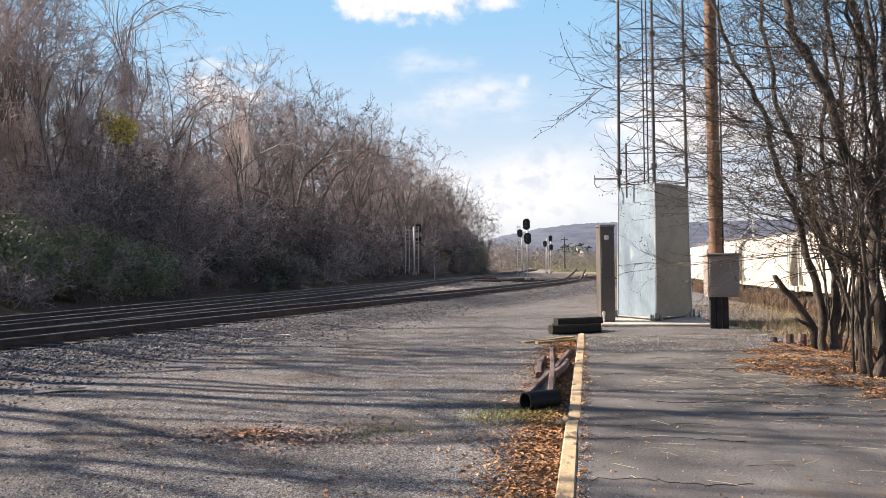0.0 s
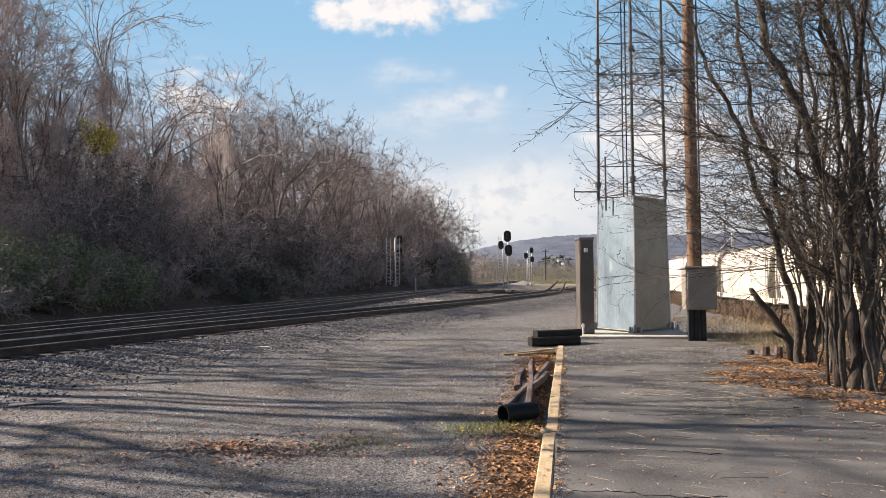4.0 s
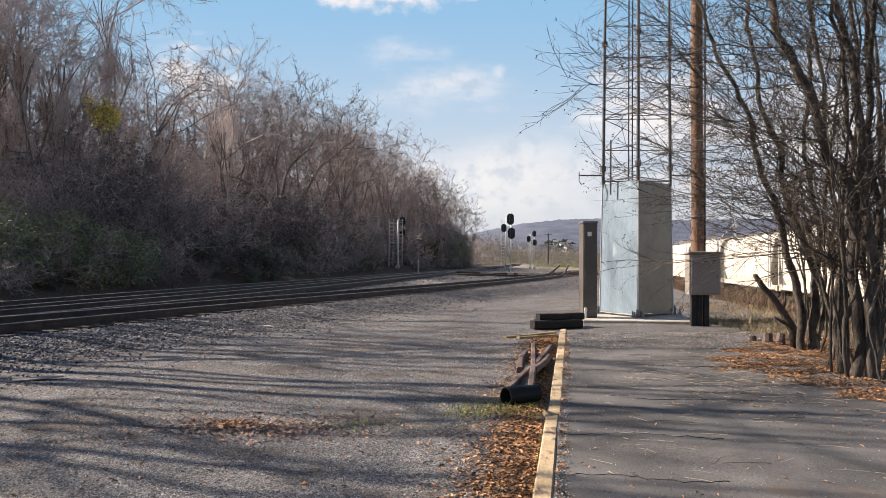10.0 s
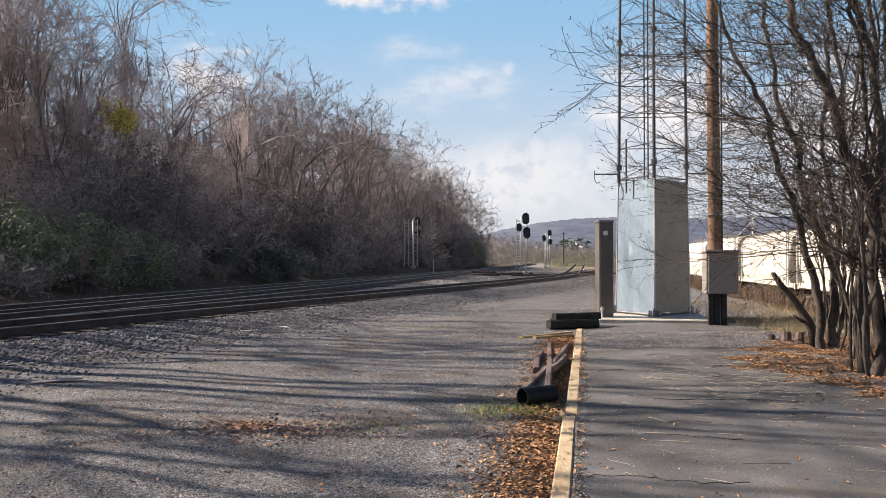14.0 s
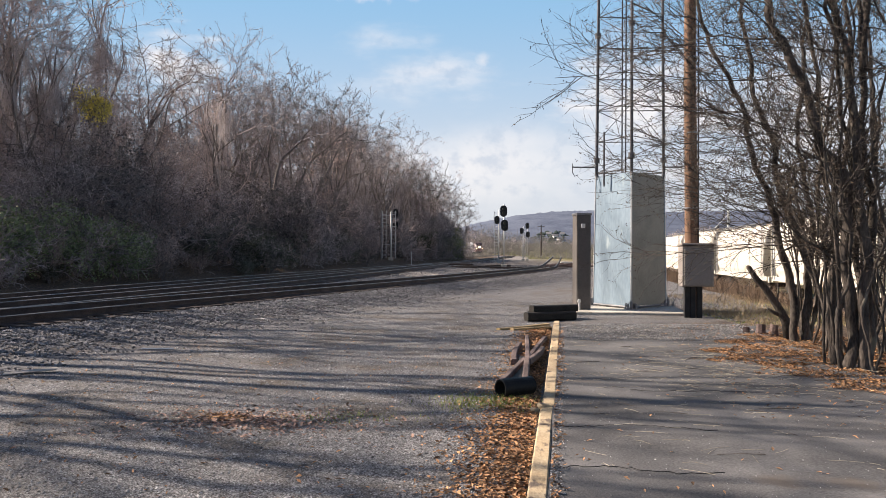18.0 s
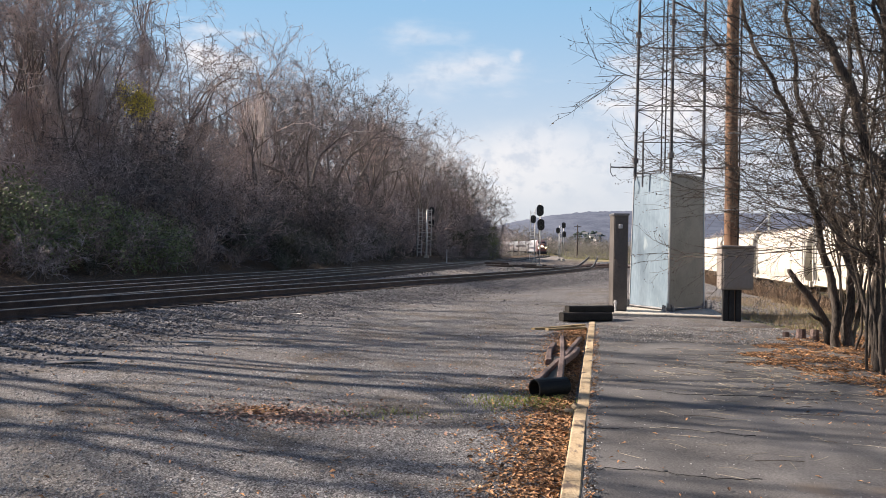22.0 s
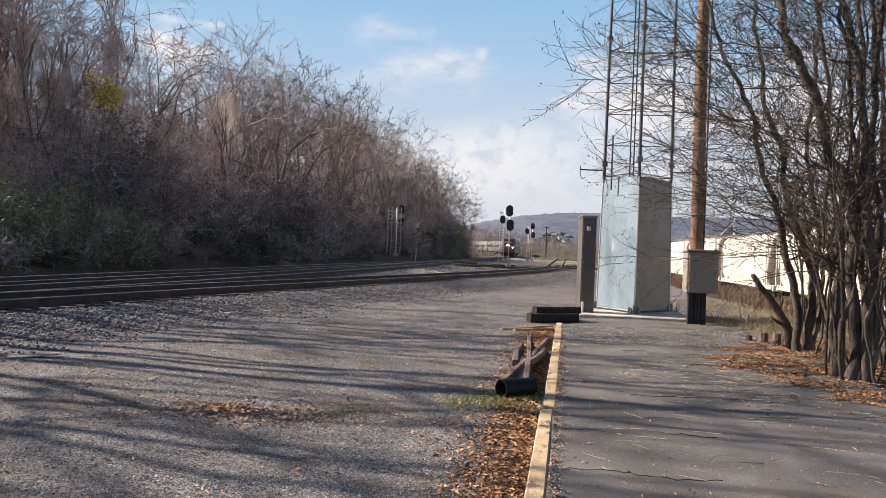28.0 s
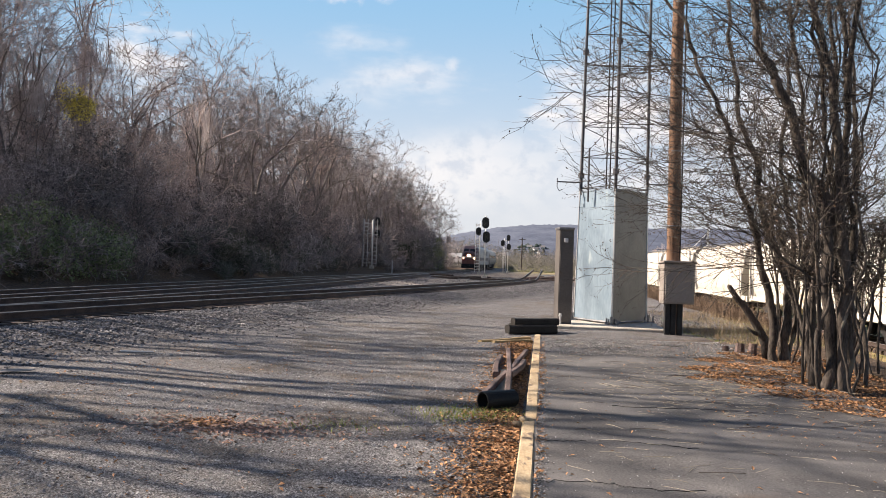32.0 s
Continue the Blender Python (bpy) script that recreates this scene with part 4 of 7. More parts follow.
def tangle(rng):
    """Bunches of fine twigs that fill the thicket between the trees."""
    spots = []
    while len(spots) < 9000:
        end = len(spots) > 6000
        y = rng.uniform(112, 160) if end else 34 + 140 * rng.random() ** 1.25
        off = 5.5 + 12 * rng.random() if end else 6.5 + 14 * rng.random() ** 1.2
        x = float(x_main(y)) - off
        if (abs(x / y + 0.044) < 0.022 and y < 89) or (abs(x / y + 0.018) < 0.008 and y < 86):
            continue
        spots.append((x, y, off))
    ground = heights(np.array([p[0] for p in spots]), np.array([p[1] for p in spots])).tolist()
    s = Shape()
    for (x, y, off), z in zip(spots, ground):
        top = min(3.0 + 0.62 * (off - 5.5), 7.6) * (1.5 if y > 112 else 1 - 0.25 * y / 170) * (1 - 0.5 * min(1, max(0, (y - 150) / 25)))
        c = Vector((x, y, z + top * rng.random() ** 0.8))
        if clumped(x, y, c.z, 2.4 + y / 60) < rng.uniform(-0.12, 0.12):
            continue
        lean = Vector((rng.gauss(0, 0.5), rng.gauss(0, 0.5), rng.uniform(-0.4, 0.7)))
        size = rng.uniform(0.4, 0.95)
        for _ in range(34):
            p = c + Vector((rng.gauss(0, size), rng.gauss(0, size), rng.gauss(0, size * 0.7)))
            if p.z < z:
                p.z = z + 0.1
            d = (lean + Vector((rng.gauss(0, 0.6), rng.gauss(0, 0.6), rng.gauss(0, 0.6)))).normalized() * rng.uniform(0.4, 1.3)
            s.twig([p, p + d], 0.005 + y / 8500)
    # vines and twigs higher up between the crowns
    for i in range(3000):
        if i < 420:
            y = rng.uniform(40, 56)
            x, z = rng.uniform(-0.53, -0.385) * y, rng.uniform(5, 11.5)
        else:
            y = rng.uniform(44, 165)
            off = rng.uniform(10, 24)
            x = float(x_main(y)) - off
            z = rng.uniform(5.5, min(7.0 + 0.42 * (off - 8), 11.5) + (0.035 * (y - 44) if y < 140 else 3.2 - 0.2 * (y - 140)))
        if (abs(x / y + 0.044) < 0.022 and y < 89) or clumped(x, y, z, 3.0 + y / 60) < rng.uniform(-0.05, 0.2):
            continue
        c, size = Vector((x, y, z)), rng.uniform(0.4, 1.0)
        lean = Vector((rng.gauss(0, 0.5), rng.gauss(0, 0.5), rng.uniform(-0.5, 0.7)))
        for _ in range(30):
            p = c + Vector((rng.gauss(0, size), rng.gauss(0, size), rng.gauss(0, size * 0.9)))
            d = (lean + Vector((rng.gauss(0, 0.6), rng.gauss(0, 0.6), rng.gauss(0, 0.6)))).normalized() * rng.uniform(0.3, 1.0)
            s.twig([p, p + d], 0.005 + y / 9500)
    tagged(new("bank_tangle", s.mesh("bank_tangle", M_TANGLE)), "dense tangle of fine bare twigs along the bank", "thicket", kind="stuff")


def wooded_bank():
    rng = random.Random(21)
    habits = ((1.0, 0.36, 5, 9, 0), (0.8, 0.42, 5, 8, 9), (1.15, 0.30, 5, 10, 0), (0.75, 0.45, 5, 8, 3), (1.0, 0.32, 5, 10, 0), (0.9, 0.40, 5, 9, 12), (1.2, 0.34, 5, 9, 1), (0.7, 0.5, 5, 8, 16))
    trees = [forest_tree(100 + i, rng.uniform(13.0, 15.5), rng.uniform(0.16, 0.21), twig=(M_TWIG_DARK, M_TWIG_RED, M_TWIG_DARK, M_TWIG)[i % 4], spread=sp * 0.82, bole=bo, depth=de, twigs=tw, vines=vi) for i, (sp, bo, de, tw, vi) in enumerate(habits)]
    shrubs = [shrub(200 + i, rng.uniform(3.0, 4.6), 6, (M_TWIG, M_TWIG_RED)[i % 2]) for i in range(4)]
    green = [shrub(300 + i, rng.uniform(2.2, 3.2), 7, M_TWIG, M_LEAF, 3200, 0.06) for i in range(3)]
    saplings = [sapling_clump(400 + i, rng.uniform(7.0, 9.5), 6, (M_TWIG_RED, M_TWIG)[i % 2]) for i in range(5)]
    # distance left of the main line, step along it, size
    for off, step, size in ((8.5, 6.0, 0.85), (12.0, 5.2, 1.0), (16.0, 5.0, 1.1), (22.0, 6.0, 1.0), (29.0, 7.0, 1.0)):
        y = 5.0 if off < 20 else 12.0
        while y < 168:
            yy = y + rng.uniform(-1.5, 1.5)
            if 17 < yy < 33 and rng.random() < 0.55:
                y += step
                continue
            plant(trees, float(x_main(yy)) - off + rng.uniform(-1.6, 1.6), yy, size * rng.uniform(0.8, 1.15) * (0.74 if 42 < yy < 66 and off < 20 else 1.0), rng, 0.0, False, 14.2)
            y += step * (1 + y / 160) * (1.4 if y < 32 else 1.0)
    for off, step, size in ((8.5, 4.0, 0.70), (11.5, 4.0, 0.82), (15.5, 4.4, 0.92), (20.5, 5.5, 0.95), (25.0, 6.5, 1.0)):
        y = 33.0
        while y < 158:
            yy = y + rng.uniform(-1.0, 1.0)
            plant(saplings, float(x_main(yy)) - off + rng.uniform(-1.4, 1.4), yy, size * rng.uniform(0.75, 1.2), rng)
            y += step * (1 + y / 150)
    for off, step, size in ((4.9, 3.0, 0.5), (5.6, 2.6, 0.8), (7.4, 2.8, 1.0), (10.0, 3.4, 1.25), (14.0, 4.5, 1.4)):
        y = 12.0
        while y < 154:
            yy = y + rng.uniform(-0.8, 0.8)
            kinds = green if rng.random() < (0.28 if off < 8 else 0.08) else shrubs
            plant(kinds, float(x_main(yy)) - off + rng.uniform(-0.8, 0.8), yy, size * rng.uniform(0.75, 1.2) * (0.75 if yy < 34 else 1.0), rng, 0.0, off < 8)
            y += step * (1 + y / 130)
    # tall straight trees on the near bank, which throw their shade over the yard
    shade = [forest_tree(130 + i, 21.0, 0.24, spread=0.8, bole=0.58, depth=4, twigs=(7, 4, 9)[i]) for i in range(3)]
    for i, y in enumerate((9.2, 11.3, 13.2, 14.4, 15.5, 16.4, 17.3, 18.6, 20.9, 23.5, 27.0, 31.0)):
        x = -max(18.0, 0.62 * y + 5) - rng.uniform(0, 3.0)
        m = pose(x, y + 0.264 * (-18.5 - x), height(x, y), 0, 0, 61 * i)
        ob = copy_thing(shade[i % 3], m) if i > 2 else shade[i]
        ob.matrix_basis = m
        k = rng.uniform(0.88, 1.1)
        ob.scale = (k, k, k)
    # tall trees that stand out of the canopy: place, top, kind
    for x, y, top, kind in ((-19.5, 50, 21.0, 7), (-17.2, 55, 15.6, 4), (-14.6, 62, 18.2, 7), (-13.2, 66, 16.2, 4), (-11.9, 75, 18.0, 0), (-9.8, 82, 17.0, 2), (-8.2, 92, 17.0, 3), (-5.2, 100, 16.5, 6), (-1.8, 115, 16.2, 5), (1.0, 125, 15.0, 3), (3.3, 135, 14.2, 0), (5.2, 142, 12.5, 2), (-27.0, 52, 22.0, 3), (-24.0, 47, 20.0, 6), (-21.5, 41, 17.0, 2), (-20.2, 40, 18.5, 5), (-24.2, 50, 20.0, 0), (-17.6, 46, 13.5, 1), (-18.8, 42, 14.5, 7), (-2.6, 121, 13.5, 1), (0.2, 131, 13.0, 4), (2.0, 141, 12.5, 6), (4.6, 150, 11.0, 1), (6.6, 158, 9.5, 7), (7.6, 163, 8.5, 5), (-22.0, 46, 19.5, 1), (-19.6, 44, 17.5, 4), (-17.3, 38, 14.0, 6), (-18.2, 48, 15.0, 3), (-21.2, 56, 17.5, 6), (-9.0, 78, 16.0, 6), (-6.6, 95, 16.8, 4), (-3.6, 106, 16.6, 2), (0.0, 120, 15.6, 0)):
        z = height(x, y)
        ob = copy_thing(trees[kind | 1 if x < -16 else kind], pose(x, y, z, 0, 0, x * 37))
        lone = (x, y) == (-19.5, 50)
        k = ((top if lone else min(top + (2.4 if 70 < y < 140 else 0.0), canopy(x, y) + 0.6)) - z) / 14.2
        ob.scale = (k * 0.75, k * 0.75, k)
    # leafy bushes at the foot of the bank: place, size, kind
    for x, y, size, kind in ((-13.6, 52, 1.2, 1), (1.2, 128, 1.5, 0), (3.2, 140, 1.5, 1), (0.2, 122, 1.4, 2), (-1.5, 112, 1.3, 1)):
        ob = copy_thing(green[kind], pose(x, y, height(x, y), 0, 0, x * 51))
        ob.scale = (size * 1.15, size * 1.15, size)
    # tall dark thickets overgrown with vines: place, size
    for i, (x, y, size) in enumerate(((-16.8, 30.4, 0.62), (-15.7, 29.0, 0.5), (-17.6, 28.6, 0.6), (-18.6, 31.2, 0.75), (-15.2, 31.6, 0.55), (-16.2, 27.2, 0.45), (-19.2, 29.4, 0.7), (-17.9, 33.0, 0.8))):
        copy_thing(shrubs[i % 4], pose(x, y, height(x, y), 0, 0, 83 * i)).scale = (size * 1.3, size * 1.3, size)
    dark = [shrub(370 + i, 5.2, 9, M_TWIG, M_LEAF_DARK, 8000, 0.055) for i in range(3)]
    for i, (x, y, size) in enumerate(((-15.9, 41, 1.25), (-17.4, 39, 0.9), (-10.7, 62, 1.3), (-12.0, 58, 1.05), (-8.9, 75, 1.2), (-14.0, 47, 0.9), (-5.9, 95, 1.25), (-1.9, 112, 1.3), (1.3, 130, 1.35), (-4.4, 101, 1.2), (-13.2, 52, 0.8), (-7.4, 84, 1.0))):
        m = pose(x, y, height(x, y), 0, 0, 53 * i)
        ob = copy_thing(dark[i % 3], m) if i > 2 else dark[i]
        tagged(ob, "tall dark thicket overgrown with vines", "shrub")
        ob.matrix_basis = m
        ob.scale = (size, size, size)
    leafy = [shrub(395 + i, 2.9, 8, M_TWIG, M_LEAF_GREEN, 4200, 0.06) for i in range(2)]
    for ob, x, y, size in ((leafy[0], -15.9, 33.0, 1.15), (leafy[1], -14.7, 35.2, 1.0)):
        tagged(ob, "green-leaved shrub catching the sun", "shrub")
        ob.matrix_basis = pose(x, y, height(x, y))
        ob.scale = (size * 1.1, size * 1.1, size)
    for i, (x, y, size) in enumerate(((-17.0, 33.5, 1.2), (-16.6, 31.4, 0.8), (-13.5, 37.0, 0.8))):
        copy_thing(leafy[i % 2], pose(x, y, height(x, y), 0, 0, 77 * i)).scale = (size, size, size)
    olive = shrub(391, 3.2, 8, M_TWIG, M_LEAF_OLIVE, 3600, 0.09)
    tagged(olive, "olive-leaved shrub at the end of the thicket", "shrub")
    olive.matrix_basis = pose(3.4, 134, height(3.4, 134))
    olive.scale = (1.5, 1.5, 1.45)
    gold = shrub(390, 1.7, 5, M_TWIG, M_LEAF_YELLOW, 2600, 0.06)
    tagged(gold, "yellow-leaved vine tangle among bare trees", "shrub")
    gold.matrix_basis = pose(-16.4, 42.4, 7.9)
    gold.name = "vine"
    tangle(rng)
    for src in trees + shrubs + green + saplings:
        rng2 = random.Random(src.name)
        yy = rng2.uniform(30, 120)
        x = float(x_main(yy)) - rng2.uniform(13, 20)
        src.matrix_basis = pose(x, yy, height(x, yy))


wooded_bank()


# ---------------------------------------------------------------- trees beside the path
def path_tree(name, label, seed, stems, plan, berries):
    rng = random.Random(seed)
    x0, y0 = stems[0][0], stems[0][1]
    root = thing(name, label, "tree", pose(x0, y0, height(x0, y0)), group="bare trees beside the path")
    for x, y, dx, dy, length, r in stems:
        butt_shape, tips = Shape(), []
        # a crooked butt that forks into two
        p, d = Vector((x - x0, y - y0, -0.25)), Vector((dx, dy, 1)).normalized()
        pts, radii = [p.copy()], [r * 1.35]
        butt = rng.uniform(1.3, 2.6)
        for i in range(7):
            d = (d + Vector((rng.gauss(0, 0.11), rng.gauss(0, 0.11), 0.05))).normalized()
            p = p + d * (butt / 7)
            pts.append(p.copy())
            radii.append(r * (1.12 - 0.03 * i))
        butt_shape.tube(pts, radii, 10, cap=False)
        side = Vector((rng.uniform(-1, 1), rng.uniform(-0.6, 0.6), 0)).normalized() * rng.uniform(0.06, 0.17)
        forks = []
        for sgn, k in ((1, 0.85), (-1, 0.68)):
            boughs = Shape()
            out = [boughs, boughs, Shape()]
            forks.append(out)
            limb(rng, out, p - d * 0.03, (d + side * sgn).normalized(), (length - butt) * (0.8 + 0.25 * k), r * k, 0, plan, tips, PATH_LEAST)
        stem = part("stem", butt_shape, M_NEARBARK, root, smooth=True)
        for _, boughs, twigs in forks:
            part("branchwork", boughs, M_NEARBARK, stem, smooth=True)
            part("twig_crown", twigs, M_NEARBARK, stem, "fine bare twigs")
        s = Shape()
        rng.shuffle(tips)
        for p, _ in tips[:berries]:
            leaves(rng, s, p, 0.05, 3, 0.022)
        part("dried_foliage", s, M_LEAFDARK, stem, "small dark dried leaves")


M_LEAFDARK = material("dark_dried_leaves", (0.03, 0.022, 0.018), (0.09, 0.06, 0.035), 0.8, 5, 30, 0.1)
DENSE_PLAN = [(12, 8, 0.15, 0.06, 9, 0.32, (0.6, 1.4)), (8, 5, 0.18, 0.02, 8, 0.46, (0.35, 1.1)), (5, 3, 0.16, 0.02, 8, 0.5, (0.35, 0.9)), (2, 3, 0.14, 0.0, 0, 0, (0, 0))]
SWEEP_PLAN = [None, (12, 5, 0.09, 0.015, 9, 0.40, (0.3, 0.85)), (6, 3, 0.12, 0.015, 6, 0.5, (0.3, 0.9)), (2, 3, 0.14, 0.0, 0, 0, (0, 0))]


def crooked_tree(label, seed, x0, y0, stems, berries):
    """A tree of several crooked stems. A stem: its radius at foot and top, how many boughs and long sideways sprays it bears, and its bends,
    each as metres to the side, forward and up from the foot of the tree."""
    rng = random.Random(seed)
    root = thing("bare_tree", label, "tree", pose(x0, y0, height(x0, y0)), group="bare trees beside the path")
    for r0, r1, boughs, sprays, bends in stems:
        line = [Vector(b) for b in bends]
        pts = []
        for i in range(len(line) - 1):
            a, b, c, d = line[max(i - 1, 0)], line[i], line[i + 1], line[min(i + 2, len(line) - 1)]
            for k in range(5):
                t = k / 5
                pts.append(0.5 * (2 * b + (c - a) * t + (2 * a - 5 * b + 4 * c - d) * t * t + (3 * b - a - 3 * c + d) * t ** 3))
        pts.append(line[-1])
        if pts[-1].z > 3:
            way = (pts[-1] - pts[-6]) / 5
            for _ in range(14):
                way = (way + Vector((rng.gauss(0, 0.05), rng.gauss(0, 0.05), 0.03))).normalized() * 0.2
                pts.append(pts[-1] + way)
        n = len(pts) - 1
        a, b = rng.uniform(0, 6), rng.uniform(0, 6)
        pts = [p + Vector((0.03 * math.sin(p.z * 4.1 + a) + 0.018 * math.sin(p.z * 9.3 + b) + rng.gauss(0, 0.008), rng.gauss(0, 0.02), 0)) for p in pts]
        radii = [(r0 + (r1 * (0.6 if pts[-1].z > 5 else 1.0) - r0) * i / n) * rng.uniform(0.88, 1.12) * (1.35 if i < 2 and line[0].z < 0.1 else 1) for i in range(n + 1)]
        stem = part("stem", Shape().tube(pts, radii, 10), M_NEARBARK, root, smooth=True)
        tips = []
        for k in range(boughs + sprays):
            low, high = (1.3, 6.6) if k < boughs else (1.6, 5.4)
            i = rng.choice([i for i in range(1, n + 1) if low < pts[i].z < high] or [n])
            q = pts[i]
            bough = Shape()
            out = [bough, bough, bough]
            q = q - (pts[i] - pts[i - 1]).normalized() * 0.01
            if k < boughs:
                d = Vector((rng.gauss(-0.25, 0.8), rng.gauss(0, 0.6), rng.gauss(0.55, 0.5))).normalized()
                limb(rng, out, q, d, rng.uniform(0.8, 2.2), max(0.009, radii[i] * rng.uniform(0.14, 0.32)), 1, DENSE_PLAN, tips, PATH_LEAST)
            else:
                limb(rng, out, q, Vector((-1, rng.gauss(-0.1, 0.35), rng.uniform(-0.10, 0.65))).normalized(), rng.uniform(2.0, 3.9), 0.0095, 1, SWEEP_PLAN, tips, PATH_LEAST)
            part("bough", bough, M_NEARBARK, stem, smooth=True)
        if tips:
            s = Shape()
            rng.shuffle(tips)
            for p, _ in tips[:berries]:
                leaves(rng, s, p, 0.03, 3, 0.019)
            part("dried_foliage", s, M_LEAFDARK, stem, "small dark dried leaves")


crooked_tree("multi-stemmed bare tree with fine drooping twigs", 61, 6.6, 15.1, (
    (0.075, 0.045, 8, 13, ((0, 0, -0.2), (-0.08, 0, 0.9), (-0.2, 0, 1.5), (-0.38, 0, 2.1), (-0.6, -0.05, 2.8), (-0.9, -0.1, 3.6), (-1.05, -0.1, 4.3))),
    (0.085, 0.070, 0, 0, ((0.19, 0, -0.2), (0.21, 0, 0.8), (0.19, 0, 1.5))),
    (0.060, 0.034, 11, 14, ((0.18, 0, 1.4), (-0.1, 0, 2.2), (-0.38, 0, 3.05), (-0.42, 0.05, 3.7), (-0.66, 0.05, 4.2), (-0.8, 0.1, 4.7), (-0.8, 0.1, 5.2), (-0.95, 0.1, 5.9), (-1.0, 0.1, 6.8))),
    (0.048, 0.026, 16, 8, ((0.2, 0, 1.4), (0.34, 0, 2.1), (0.12, 0.05, 3.0), (0.08, 0.05, 4.2), (0.2, 0.1, 5.4), (0.15, 0.1, 6.6))),
    (0.040, 0.020, 12, 3, ((0.3, 0.1, -0.2), (0.45, 0.1, 1.3), (0.62, 0.1, 2.4), (0.55, 0.1, 3.6), (0.75, 0.1, 5.0)))), 420)
crooked_tree("multi-stemmed bare tree leaning over the path", 42, 5.67, 11.3, (
    (0.088, 0.058, 13, 7, ((0, 0, -0.2), (0.02, 0, 0.5), (-0.03, 0, 1.5), (-0.09, 0, 2.65), (-0.38, 0, 3.05), (-0.54, 0, 3.55), (-0.76, 0, 4.1), (-0.88, 0, 4.4), (-1.06, 0, 4.7), (-1.2, 0, 5.3))),
    (0.072, 0.048, 15, 1, ((0.12, -0.1, -0.2), (0.15, -0.1, 1.5), (0.05, -0.1, 2.75), (-0.06, 0, 4.3), (-0.24, 0, 4.8), (-0.34, 0, 5.4))),
    (0.060, 0.040, 15, 0, ((0.36, 0.1, -0.2), (0.30, 0.1, 1.0), (0.34, 0.1, 2.2), (0.22, 0.1, 3.4), (0.28, 0.1, 5.2))),
    (0.045, 0.025, 12, 3, ((-0.1, 0.3, -0.2), (0.05, 0.3, 1.1), (0.2, 0.3, 2.3), (0.05, 0.3, 3.5), (-0.15, 0.3, 5.0))),
    (0.028, 0.014, 10, 0, ((-0.12, -0.1, -0.2), (-0.2, -0.1, 0.8), (-0.02, -0.1, 1.7), (-0.22, -0.1, 2.6), (-0.05, -0.1, 3.8))),
    (0.024, 0.012, 10, 0, ((0.2, -0.3, -0.2), (0.05, -0.3, 0.9), (0.3, -0.3, 1.9), (0.12, -0.3, 3.0), (0.4, -0.3, 4.2))),
    (0.022, 0.010, 8, 0, ((0.05, 0.1, -0.2), (-0.25, 0.1, 0.9), (-0.32, 0.1, 1.8), (-0.6, 0.1, 2.9))),
    (0.020, 0.010, 8, 0, ((0.3, 0.0, -0.2), (0.42, 0.0, 0.7), (0.18, 0.0, 1.8), (0.0, 0.0, 2.8), (-0.3, 0.0, 3.5)))), 420)
crooked_tree("slender crooked bare tree at the path edge", 43, 6.02, 12.5, (
    (0.056, 0.032, 11, 5, ((0, 0, -0.2), (-0.06, 0, 0.63), (0.01, 0, 1.4), (-0.04, 0, 2.15), (0.18, 0, 3.05), (0.24, 0, 4.6), (0.1, 0, 5.8))),
    (0.044, 0.022, 14, 4, ((0.18, 0.2, -0.2), (0.1, 0.2, 1.0), (-0.12, 0.2, 2.4), (-0.1, 0.2, 3.6), (-0.3, 0.2, 5.2))),
    (0.050, 0.026, 10, 0, ((0.5, 0.3, -0.2), (0.55, 0.3, 1.2), (0.42, 0.3, 2.6), (0.6, 0.3, 4.2), (0.5, 0.3, 5.6)))), 380)
crooked_tree("slender bare saplings in a thicket by the path", 44, 7.5, 14.2, (
    (0.040, 0.02, 12, 0, ((0, 0, -0.2), (-0.1, 0, 1.5), (0.05, 0, 3.0), (-0.1, 0, 5.0))),
    (0.044, 0.02, 12, 0, ((0.5, 0.8, -0.2), (0.4, 0.8, 1.8), (0.5, 0.8, 3.4), (0.3, 0.8, 5.6))),
    (0.036, 0.02, 10, 0, ((0.3, -0.9, -0.2), (0.4, -0.9, 1.6), (0.2, -0.9, 3.2), (0.3, -0.9, 5.2)))), 200)
THICKET_PLAN = [(9, 5, 0.11, 0.05, 8, 0.34, (0.5, 1.2)), (5, 3, 0.14, 0.02, 6, 0.5, (0.4, 1.0)), (3, 3, 0.16, 0.0, 0, 0, (0, 0))]
rt = random.Random(12)
for label, seed, bx, by in (("thin crooked shrub stems crowding the path edge", 45, 5.95, 11.6), ("thin crooked shrub stems among the trees", 46, 6.6, 12.9), ("thin crooked shrub stems beside a stump", 67, 7.1, 14.9), ("thin crooked shrub stems behind the trees", 48, 7.4, 13.2)):
    path_tree("bare_tree", label, seed, [(bx + rt.gauss(0, 0.28), by + rt.gauss(0, 0.35), rt.gauss(0, 0.25), rt.gauss(0, 0.15), rt.uniform(2.2, 4.5), rt.uniform(0.012, 0.030)) for _ in range(8)], THICKET_PLAN, 60)


